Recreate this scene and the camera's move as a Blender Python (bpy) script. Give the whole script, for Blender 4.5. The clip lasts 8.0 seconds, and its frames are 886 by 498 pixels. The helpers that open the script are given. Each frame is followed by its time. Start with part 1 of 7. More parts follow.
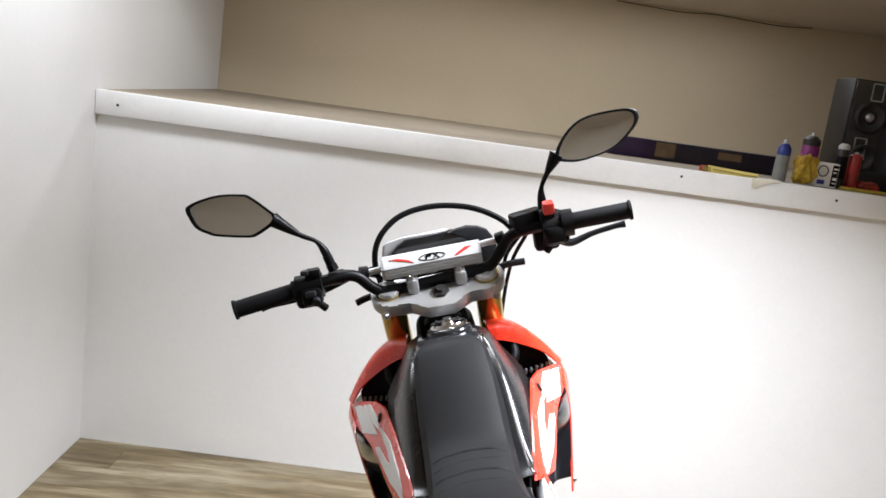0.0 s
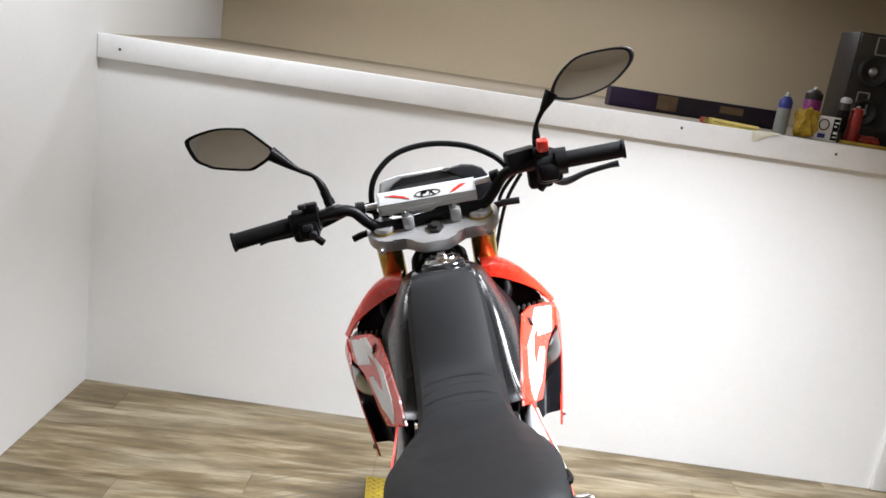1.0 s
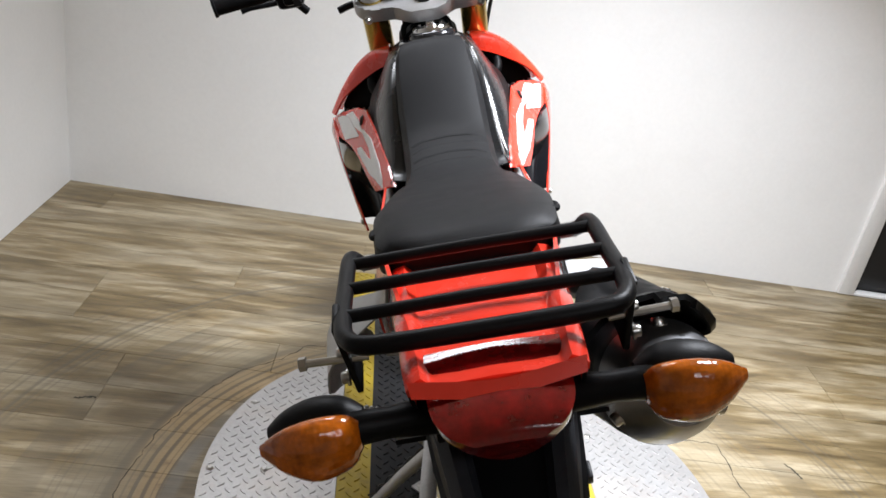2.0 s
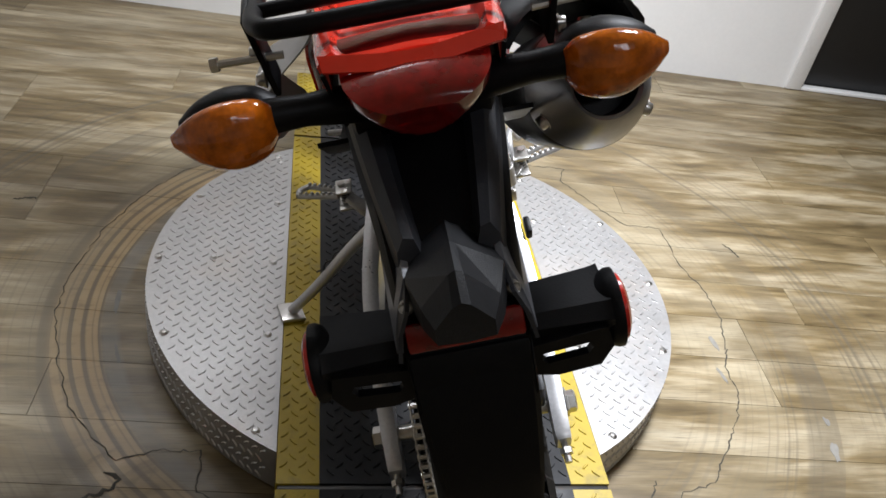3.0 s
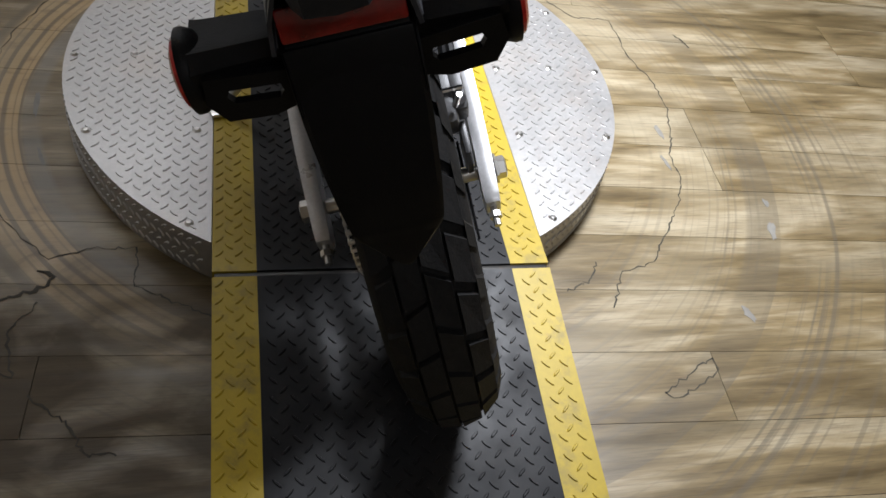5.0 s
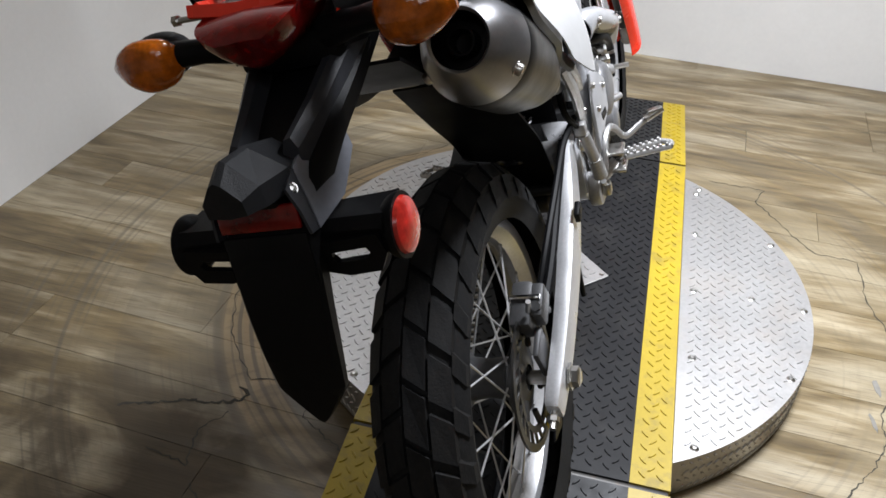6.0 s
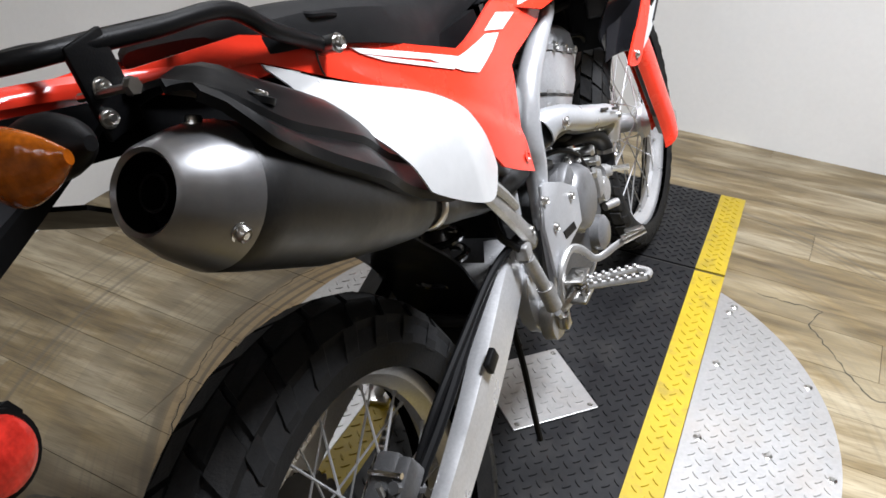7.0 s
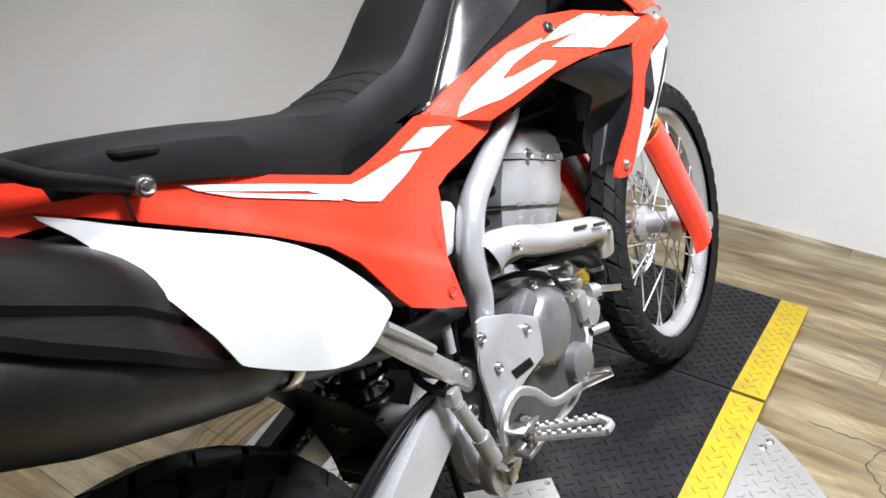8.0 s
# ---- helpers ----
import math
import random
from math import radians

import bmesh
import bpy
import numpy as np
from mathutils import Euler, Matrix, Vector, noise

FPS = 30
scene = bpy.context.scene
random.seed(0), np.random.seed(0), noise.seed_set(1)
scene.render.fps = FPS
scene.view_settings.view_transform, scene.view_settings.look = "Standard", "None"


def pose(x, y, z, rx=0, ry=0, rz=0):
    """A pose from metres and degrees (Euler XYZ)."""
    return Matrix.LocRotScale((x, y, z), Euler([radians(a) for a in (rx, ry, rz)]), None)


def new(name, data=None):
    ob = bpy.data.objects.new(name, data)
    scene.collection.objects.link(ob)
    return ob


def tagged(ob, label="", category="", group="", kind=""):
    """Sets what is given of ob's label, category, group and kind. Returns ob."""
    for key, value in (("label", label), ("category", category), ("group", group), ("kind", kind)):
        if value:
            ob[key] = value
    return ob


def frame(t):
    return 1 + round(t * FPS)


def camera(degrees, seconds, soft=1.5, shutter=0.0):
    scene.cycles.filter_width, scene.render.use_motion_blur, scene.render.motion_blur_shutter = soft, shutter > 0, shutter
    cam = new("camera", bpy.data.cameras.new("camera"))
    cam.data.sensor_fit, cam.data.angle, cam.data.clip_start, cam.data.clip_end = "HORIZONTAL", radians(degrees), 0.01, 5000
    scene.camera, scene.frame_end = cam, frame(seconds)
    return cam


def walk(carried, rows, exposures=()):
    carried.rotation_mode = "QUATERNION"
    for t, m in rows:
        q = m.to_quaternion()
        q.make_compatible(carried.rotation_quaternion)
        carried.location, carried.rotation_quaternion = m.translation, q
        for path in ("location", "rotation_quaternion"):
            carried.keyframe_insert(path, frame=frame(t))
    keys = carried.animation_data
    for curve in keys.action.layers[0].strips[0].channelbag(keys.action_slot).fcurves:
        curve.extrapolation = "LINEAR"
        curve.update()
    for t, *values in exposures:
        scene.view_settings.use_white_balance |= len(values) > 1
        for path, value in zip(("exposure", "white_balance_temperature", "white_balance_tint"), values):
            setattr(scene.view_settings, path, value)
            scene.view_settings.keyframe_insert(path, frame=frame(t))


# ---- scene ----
# ---------------------------------------------------------------- camera and walk
cam = camera(57.62, 8.0, soft=1.6)
PATH = [
    (0, -0.3881, -1.3343, 1.5446, -4.578, -11.195, 7.890),
    (0.5, -0.3703, -1.3580, 1.5318, -4.652, -11.384, 9.025),
    (1, -0.3634, -1.3736, 1.5023, -4.613, -13.879, 8.633),
    (1.5, -0.3586, -1.3940, 1.4446, -6.370, -20.479, 8.611),
    (1.7, -0.3572, -1.3981, 1.4208, -6.853, -22.454, 9.598),
    (2.8, -0.3231, -1.4506, 1.3127, -11.314, -34.185, 10.539),
    (3, -0.3115, -1.4555, 1.2941, -13.812, -36.539, 11.693),
    (3.5, -0.2912, -1.4666, 1.2470, -18.203, -42.057, 14.998),
    (4, -0.2771, -1.4825, 1.1960, -21.605, -47.388, 17.746),
    (4.2, -0.2791, -1.4868, 1.1852, -23.328, -48.751, 19.046),
    (5.3, -0.2010, -1.5157, 1.2393, -15.261, -44.886, 8.489),
    (5.5, -0.1085, -1.5436, 1.2676, -6.661, -39.748, 6.408),
    (5.7, -0.0230, -1.5700, 1.2960, 1.900, -38.000, 5.500),
    (6, 0.0989, -1.5744, 1.3321, 13.517, -37.250, 2.170),
    (6.2, 0.1480, -1.5310, 1.3360, 16.900, -37.050, 2.600),
    (6.5, 0.2033, -1.4086, 1.3233, 18.520, -36.932, 3.905),
    (6.8, 0.2500, -1.2900, 1.3350, 16.950, -36.950, 4.000),
    (7, 0.3120, -1.2233, 1.3126, 23.581, -34.362, 1.343),
    (7.2, 0.3480, -1.1450, 1.3150, 31.360, -32.920, -0.500),
    (7.5, 0.4124, -1.0279, 1.3109, 33.505, -31.806, -1.039),
    (7.8, 0.4680, -0.9730, 1.3360, 34.560, -30.840, -1.500),
    (8, 0.4527, -0.9481, 1.3295, 32.945, -30.554, -0.895),
]
walk(cam, [(t, pose(x, y, z, 90 + pitch, 0, yaw) @ pose(0, 0, 0, 0, 0, roll)) for t, x, y, z, yaw, pitch, roll in PATH],
     exposures=[(0.0, 0.45), (1.5, 0.36), (3.0, 0.02), (5.5, -0.1), (6.5, -0.25), (7.2, -0.05), (8.0, 0.1)])

# ---------------------------------------------------------------- world and lamps
world = bpy.data.worlds.new("world")
scene.world = world
world.use_nodes = True
world.node_tree.nodes["Background"].inputs[0].default_value = (0.9, 0.95, 1.0, 1)
world.node_tree.nodes["Background"].inputs[1].default_value = 0.01


def unseen_lamp(x, y, z, sx, sy, watts, turn=0, spread=180):
    data = bpy.data.lights.new("unseen_lamp", "AREA")
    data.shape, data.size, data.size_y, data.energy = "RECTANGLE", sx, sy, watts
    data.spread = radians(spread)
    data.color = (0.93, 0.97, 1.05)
    ob = new("unseen_lamp", data)
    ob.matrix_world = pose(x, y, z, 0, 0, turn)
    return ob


unseen_lamp(0.60, 0.16, 2.46, 0.45, 0.5, 66, 0, 110)
# unseen fill added to brighten the left and front walls
unseen_lamp(-0.85, 1.10, 2.46, 1.0, 0.3, 19)
unseen_lamp(0.30, 2.40, 2.125, 2.3, 0.15, 9.2)
# unseen lamp added to brighten the rear wall that the mirrors show
unseen_lamp(0.5, -2.5, 2.46, 1.6, 0.3, 10.5)

# ---------------------------------------------------------------- mesh helpers
def link(name, bm, material, smooth=True):
    data = bpy.data.meshes.new(name)
    bmesh.ops.recalc_face_normals(bm, faces=bm.faces)
    bm.to_mesh(data)
    bm.free()
    for m in material if isinstance(material, (list, tuple)) else [material]:
        data.materials.append(m)
    if smooth:
        data.polygons.foreach_set("use_smooth", [True] * len(data.polygons))
        data.set_sharp_from_angle(angle=radians(38))
    return new(name, data)


def part(name, bm, material, parent, label="", smooth=True):
    """One mesh under a thing or a part."""
    ob = link(name, bm, material, smooth)
    ob.parent = parent
    return tagged(ob, label)


def group_part(name, parent, label=""):
    """An empty part that holds pieces."""
    ob = new(name)
    ob.parent = parent
    return tagged(ob, label)


def joined(*meshes):
    bm = bmesh.new()
    for m in meshes:
        data = bpy.data.meshes.new("tmp")
        m.to_mesh(data)
        m.free()
        bm.from_mesh(data)
        bpy.data.meshes.remove(data)
    return bm


def curve_points(pts, steps=6, closed=False):
    """Catmull-Rom through pts."""
    pts = [Vector(p) for p in pts]
    if len(pts) < 3:
        return pts
    n, out = len(pts), []
    for i in range(n if closed else n - 1):
        if closed:
            a, b, c, d = (pts[(i + k) % n] for k in (-1, 0, 1, 2))
        else:
            b, c = pts[i], pts[i + 1]
            a = pts[i - 1] if i else b * 2 - c
            d = pts[i + 2] if i + 2 < n else c * 2 - b
        for k in range(steps):
            t = k / steps
            out.append(0.5 * (2 * b + (c - a) * t + (2 * a - 5 * b + 4 * c - d) * t * t + (3 * b - a - 3 * c + d) * t ** 3))
    if not closed:
        out.append(pts[-1])
    return out


def tube(pts, r, n=10, steps=6, closed=False, squash=1.0, caps=True):
    """A bent round bar; r is one radius or one for each point."""
    path = curve_points(pts, steps, closed)
    if isinstance(r, (list, tuple)):
        m = len(r) - 1
        radii = []
        for i in range(len(path)):
            u = i / max(1, len(path) - 1) * m
            k = min(int(u), m - 1)
            radii.append(r[k] + (r[k + 1] - r[k]) * (u - k))
    else:
        radii = [r] * len(path)
    bm = bmesh.new()
    rings, side = [], None
    for i, p in enumerate(path):
        if closed:
            d = (path[(i + 1) % len(path)] - path[i - 1]).normalized()
        else:
            d = (path[min(i + 1, len(path) - 1)] - path[max(i - 1, 0)]).normalized()
        if side is None:
            side = d.orthogonal().normalized() if abs(d.x) > 0.9 else d.cross(Vector((1, 0, 0))).normalized()
        side = (side - d * side.dot(d)).normalized()
        up = d.cross(side)
        rings.append([bm.verts.new(p + (side * math.cos(a) + up * math.sin(a) * squash) * radii[i])
                      for a in (2 * math.pi * k / n for k in range(n))])
    for i in range(len(rings) - (0 if closed else 1)):
        a, b = rings[i], rings[(i + 1) % len(rings)]
        for k in range(n):
            bm.faces.new((a[k], a[(k + 1) % n], b[(k + 1) % n], b[k]))
    if caps and not closed:
        bm.faces.new(rings[0][::-1])
        bm.faces.new(rings[-1])
    return bm


def lathe(profile, at=(0, 0, 0), axis=(1, 0, 0), n=32, arc=1.0, closed=False):
    """A turned body: profile of (radius, along the axis)."""
    w = Vector(axis).normalized()
    u = w.orthogonal().normalized()
    v = w.cross(u)
    bm = bmesh.new()
    rows = []
    for r, h in profile:
        c = Vector(at) + w * h
        if r < 1e-6:
            rows.append([bm.verts.new(c)])
        else:
            rows.append([bm.verts.new(c + (u * math.cos(a) + v * math.sin(a)) * r) for a in (2 * math.pi * arc * k / n for k in range(n))])
    pairs = list(zip(rows, rows[1:])) + ([(rows[-1], rows[0])] if closed else [])
    for a, b in pairs:
        for k in range(n if arc == 1.0 else n - 1):
            k2 = (k + 1) % n
            if len(a) == 1 and len(b) == 1:
                continue
            if len(a) == 1:
                bm.faces.new((a[0], b[k], b[k2]))
            elif len(b) == 1:
                bm.faces.new((a[k], a[k2], b[0]))
            else:
                bm.faces.new((a[k], a[k2], b[k2], b[k]))
    return bm


def rod(a, b, r, n=12, r2=None):
    a, b = Vector(a), Vector(b)
    return lathe([(0, 0), (r, 0), (r if r2 is None else r2, (b - a).length), (0, (b - a).length)], a, b - a, n)


def box(sx, sy, sz, at=(0, 0, 0), bevel=0.0, turn=(0, 0, 0), segments=2):
    bm = bmesh.new()
    bmesh.ops.create_cube(bm, size=1)
    bmesh.ops.scale(bm, vec=(sx, sy, sz), verts=bm.verts)
    if bevel:
        bmesh.ops.bevel(bm, geom=bm.edges[:], offset=bevel, segments=segments, affect="EDGES", profile=0.5)
    bmesh.ops.transform(bm, matrix=pose(*at, *turn), verts=bm.verts)
    return bm


def plate(outline, x0, x1, bevel=0.0, m=None, round_steps=0):
    """A flat sheet: outline of (y, z), from x0 to x1."""
    if round_steps:
        outline = [(p.x, p.y) for p in curve_points([(a, b, 0) for a, b in outline], round_steps, True)]
    bm = bmesh.new()
    a = [bm.verts.new((x0, y, z)) for y, z in outline]
    b = [bm.verts.new((x1, y, z)) for y, z in outline]
    n = len(a)
    rim = [bm.faces.new((a[i], a[(i + 1) % n], b[(i + 1) % n], b[i])) for i in range(n)]
    caps = [bm.faces.new(a[::-1]), bm.faces.new(b)]
    if bevel:
        edges = [e for f in caps for e in f.edges]
        bmesh.ops.bevel(bm, geom=edges, offset=bevel, segments=2, affect="EDGES", profile=0.5)
    bmesh.ops.triangulate(bm, faces=[f for f in bm.faces if len(f.verts) > 4])
    if m is not None:
        bmesh.ops.transform(bm, matrix=m, verts=bm.verts)
    return bm


def resample(pts, n):
    pts = [Vector(p) for p in pts]
    lens = [0.0]
    for a, b in zip(pts, pts[1:]):
        lens.append(lens[-1] + (b - a).length)
    out, k = [], 0
    for i in range(n):
        s = lens[-1] * i / (n - 1)
        while k < len(pts) - 2 and lens[k + 1] < s:
            k += 1
        t = (s - lens[k]) / max(1e-9, lens[k + 1] - lens[k])
        out.append(pts[k].lerp(pts[k + 1], min(1, t)))
    return out


def sheet(edges, nu=24, nv=10, thick=0.003, bulge=0.0, smooth=True):
    """A bent panel through two or more edge lines of (x, y, z), with thickness; bulge pushes its middle outwards along x."""
    rows = [resample(curve_points(e, 6) if smooth else e, nu) for e in edges]
    grid = []
    for j in range(nv):
        v = j / (nv - 1) * (len(rows) - 1)
        k = min(int(v), len(rows) - 2)
        t = v - k
        row = []
        for i in range(nu):
            if len(rows) == 2:
                p = rows[0][i].lerp(rows[1][i], t)
            else:
                b, c = rows[k][i], rows[k + 1][i]
                a = rows[k - 1][i] if k else b * 2 - c
                d = rows[k + 2][i] if k + 2 < len(rows) else c * 2 - b
                p = 0.5 * (2 * b + (c - a) * t + (2 * a - 5 * b + 4 * c - d) * t * t + (3 * b - a - 3 * c + d) * t ** 3)
            w = math.sin(math.pi * j / (nv - 1)) * math.sin(math.pi * min(1, max(0, i / (nu - 1)))) ** 0.5
            p = p + Vector((bulge * w, 0, 0))
            row.append(p)
        grid.append(row)
    return slab(grid, thick)


def slab(grid, thick):
    """A grid of points as a sheet with thickness."""
    nv, nu = len(grid), len(grid[0])
    nor = []
    for j in range(nv):
        for i in range(nu):
            du = grid[j][min(i + 1, nu - 1)] - grid[j][max(i - 1, 0)]
            dv = grid[min(j + 1, nv - 1)][i] - grid[max(j - 1, 0)][i]
            c = du.cross(dv)
            nor.append(c.normalized() if c.length > 1e-12 else Vector((1, 0, 0)))
    bm = bmesh.new()
    a = [bm.verts.new(grid[j][i] + nor[j * nu + i] * thick / 2) for j in range(nv) for i in range(nu)]
    b = [bm.verts.new(grid[j][i] - nor[j * nu + i] * thick / 2) for j in range(nv) for i in range(nu)]
    for j in range(nv - 1):
        for i in range(nu - 1):
            q = (j * nu + i, j * nu + i + 1, (j + 1) * nu + i + 1, (j + 1) * nu + i)
            bm.faces.new([a[k] for k in q])
            bm.faces.new([b[k] for k in q[::-1]])
    rim = [i for i in range(nu)] + [(j + 1) * nu - 1 for j in range(1, nv)] + [nv * nu - 1 - i for i in range(1, nu)] + [j * nu for j in range(nv - 2, 0, -1)]
    for k, q in enumerate(rim):
        q2 = rim[(k + 1) % len(rim)]
        bm.faces.new((a[q2], a[q], b[q], b[q2]))
    return bm


def loft(sections, closed_ring=True, caps=True, steps=4):
    """A body through cross sections (lists of points of the same length), smoothed along its length."""
    n = len(sections[0])
    tracks = [curve_points([s[k] for s in sections], steps) for k in range(n)]
    bm = bmesh.new()
    rows = [[bm.verts.new(tracks[k][i]) for k in range(n)] for i in range(len(tracks[0]))]
    for a, b in zip(rows, rows[1:]):
        for k in range(n if closed_ring else n - 1):
            k2 = (k + 1) % n
            bm.faces.new((a[k], a[k2], b[k2], b[k]))
    if caps and closed_ring:
        bm.faces.new(rows[0][::-1])
        bm.faces.new(rows[-1])
    return bm


def mirrored(bm):
    """The same body on the other side (x turned over)."""
    out = bm.copy()
    bmesh.ops.scale(out, vec=(-1, 1, 1), verts=out.verts)
    return out

# ---------------------------------------------------------------- materials
def material(name, color, rough=0.5, metal=0.0, grain=(), bump=0.0, bump_scale=300.0, stain=None, rough_var=0.0, coat=0.0, random_tone=0.0, coords="Object", spec=0.5):
    """A surface with variation at two scales. grain: rows of (scale, amount); stain: (scale, colour, amount)."""
    m = bpy.data.materials.new(name)
    m.use_nodes = True
    t = m.node_tree
    b = t.nodes["Principled BSDF"]
    b.inputs["Roughness"].default_value, b.inputs["Metallic"].default_value = rough, metal
    b.inputs["Coat Weight"].default_value = coat
    b.inputs["Coat Roughness"].default_value = 0.08
    tc = t.nodes.new("ShaderNodeTexCoord")
    col = t.nodes.new("ShaderNodeRGB")
    col.outputs[0].default_value = (*color, 1)
    out = col.outputs[0]

    def mix(kind, a, bb, fac):
        n = t.nodes.new("ShaderNodeMix")
        n.data_type, n.blend_type = "RGBA", kind
        n.inputs[0].default_value = 1.0
        for sock, v in ((n.inputs[0], fac), (n.inputs[6], a), (n.inputs[7], bb)):
            if isinstance(v, (int, float)):
                sock.default_value = v
            elif isinstance(v, tuple):
                sock.default_value = (*v, 1)
            else:
                t.links.new(v, sock)
        return n.outputs[2]

    def noise_tex(scale, detail=4, rough_=0.6):
        n = t.nodes.new("ShaderNodeTexNoise")
        n.inputs["Scale"].default_value, n.inputs["Detail"].default_value, n.inputs["Roughness"].default_value = scale, detail, rough_
        t.links.new(tc.outputs[coords], n.inputs["Vector"])
        return n.outputs["Fac"]

    def ramp(fac, a, bb, lo, hi):
        n = t.nodes.new("ShaderNodeMapRange")
        n.inputs["From Min"].default_value, n.inputs["From Max"].default_value = a, bb
        n.inputs["To Min"].default_value, n.inputs["To Max"].default_value = lo, hi
        t.links.new(fac, n.inputs["Value"])
        return n.outputs[0]

    for scale, amount in grain:
        f = ramp(noise_tex(scale), 0.3, 0.7, 1 - amount, 1 + amount)
        cmb = t.nodes.new("ShaderNodeCombineColor")
        for k in range(3):
            t.links.new(f, cmb.inputs[k])
        out = mix("MULTIPLY", out, cmb.outputs[0], 1.0)
    if random_tone:
        info = t.nodes.new("ShaderNodeObjectInfo")
        f = ramp(info.outputs["Random"], 0, 1, 1 - random_tone, 1 + random_tone)
        cmb = t.nodes.new("ShaderNodeCombineColor")
        for k in range(3):
            t.links.new(f, cmb.inputs[k])
        out = mix("MULTIPLY", out, cmb.outputs[0], 1.0)
    if stain:
        scale, c2, amount = stain
        out = mix("MIX", out, c2, ramp(noise_tex(scale, 6, 0.7), 0.52, 0.72, 0, amount))
    t.links.new(out, b.inputs["Base Color"])
    if rough_var:
        t.links.new(ramp(noise_tex(14, 5), 0.3, 0.7, max(0.02, rough - rough_var), min(1, rough + rough_var)), b.inputs["Roughness"])
    if bump:
        n = t.nodes.new("ShaderNodeBump")
        n.inputs["Strength"].default_value, n.inputs["Distance"].default_value = bump, 0.002
        t.links.new(noise_tex(bump_scale, 3), n.inputs["Height"])
        t.links.new(n.outputs[0], b.inputs["Normal"])
    b.inputs["Specular IOR Level"].default_value = spec
    return m


def lens_material(name, color, rough=0.12, relief=0.25, deep=0.35):
    """Moulded lens plastic with a faint prism grid."""
    m = material(name, color, rough, 0, grain=((90, 0.35), (28, deep)), coat=0.25)
    b = m.node_tree.nodes["Principled BSDF"]
    b.inputs["Transmission Weight"].default_value = 0.3
    n = m.node_tree.nodes.new("ShaderNodeTexVoronoi")
    n.inputs["Scale"].default_value = 210
    n.inputs["Randomness"].default_value = 0.25
    tc = m.node_tree.nodes["Texture Coordinate"]
    m.node_tree.links.new(tc.outputs["Object"], n.inputs["Vector"])
    bp = m.node_tree.nodes.new("ShaderNodeBump")
    bp.inputs["Strength"].default_value, bp.inputs["Distance"].default_value = relief, 0.001
    m.node_tree.links.new(n.outputs["Distance"], bp.inputs["Height"])
    m.node_tree.links.new(bp.outputs[0], b.inputs["Normal"])
    return m


RED = material("red_plastic", (0.80, 0.040, 0.018), 0.24, 0, grain=((6, 0.06), (90, 0.03)), rough_var=0.08, coat=0.35)
WHITE = material("white_plastic", (0.47, 0.47, 0.468), 0.38, 0, grain=((5, 0.04), (70, 0.03)), rough_var=0.08)
DECAL_WHITE = material("white_decal", (0.78, 0.77, 0.76), 0.35, 0, grain=((30, 0.04),))
BLACK = material("black_plastic", (0.0035, 0.0035, 0.004), 0.46, 0, grain=((8, 0.15), (140, 0.1)), bump=0.12, bump_scale=600, rough_var=0.08, spec=0.14)
GLOSS_BLACK = material("gloss_black_plastic", (0.012, 0.012, 0.014), 0.14, 0, grain=((9, 0.1),), rough_var=0.06, coat=0.3)
GREY_PLASTIC = material("dark_grey_plastic", (0.012, 0.0125, 0.014), 0.46, 0, grain=((10, 0.12), (160, 0.1)), bump=0.2, bump_scale=700, spec=0.2)
TANK_GREY = material("tank_panel_plastic", (0.012, 0.0123, 0.0135), 0.27, 0, grain=((10, 0.1), (160, 0.06)), bump=0.03, bump_scale=700, rough_var=0.05, spec=0.5)
SEAT_VINYL = material("seat_vinyl", (0.0068, 0.0068, 0.0074), 0.55, 0, grain=((7, 0.12), (200, 0.12)), bump=0.22, bump_scale=700, rough_var=0.06, spec=0.16)
RUBBER = material("tyre_rubber", (0.011, 0.011, 0.0114), 0.66, 0, grain=((12, 0.25), (150, 0.2)), bump=0.3, bump_scale=300, stain=(9, (0.028, 0.024, 0.02), 0.4), spec=0.15)
GRIP_RUBBER = material("grip_rubber", (0.006, 0.006, 0.0065), 0.7, 0, grain=((40, 0.15),), bump=0.3, bump_scale=500, spec=0.12)
ALU = material("brushed_aluminium", (0.58, 0.58, 0.59), 0.36, 0.65, grain=((8, 0.08), (220, 0.08)), rough_var=0.1)
CLAMP_SILVER = material("machined_silver", (0.46, 0.46, 0.465), 0.38, 0.55, grain=((12, 0.05), (240, 0.05)), rough_var=0.08)
CAST = material("cast_aluminium", (0.42, 0.415, 0.41), 0.38, 0.7, grain=((14, 0.12), (260, 0.12)), bump=0.25, bump_scale=500, stain=(26, (0.16, 0.14, 0.12), 0.4))
COVER_GREY = material("painted_engine_cover", (0.20, 0.20, 0.205), 0.36, 0.6, grain=((14, 0.1), (240, 0.1)), bump=0.15, bump_scale=500, stain=(20, (0.06, 0.055, 0.05), 0.4))
FRAME_PAINT = material("silver_frame_paint", (0.51, 0.515, 0.53), 0.34, 0.55, grain=((10, 0.06), (180, 0.05)), rough_var=0.08, coat=0.2)
GUARD_GREY = material("satin_grey_plate", (0.46, 0.465, 0.48), 0.40, 0.6, grain=((10, 0.06), (200, 0.05)), rough_var=0.08)
# lightened plastic that paints light onto facets of the black fender extension
LIT_GREY = material("lit_grey_plastic", (0.13, 0.137, 0.158), 0.42, 0, grain=((10, 0.1), (160, 0.08)), bump=0.15, bump_scale=700, spec=0.4)
CASE_DARK = material("dark_engine_case", (0.07, 0.07, 0.072), 0.45, 0.4, grain=((14, 0.15), (200, 0.12)), bump=0.2, bump_scale=450, stain=(22, (0.03, 0.027, 0.025), 0.5))
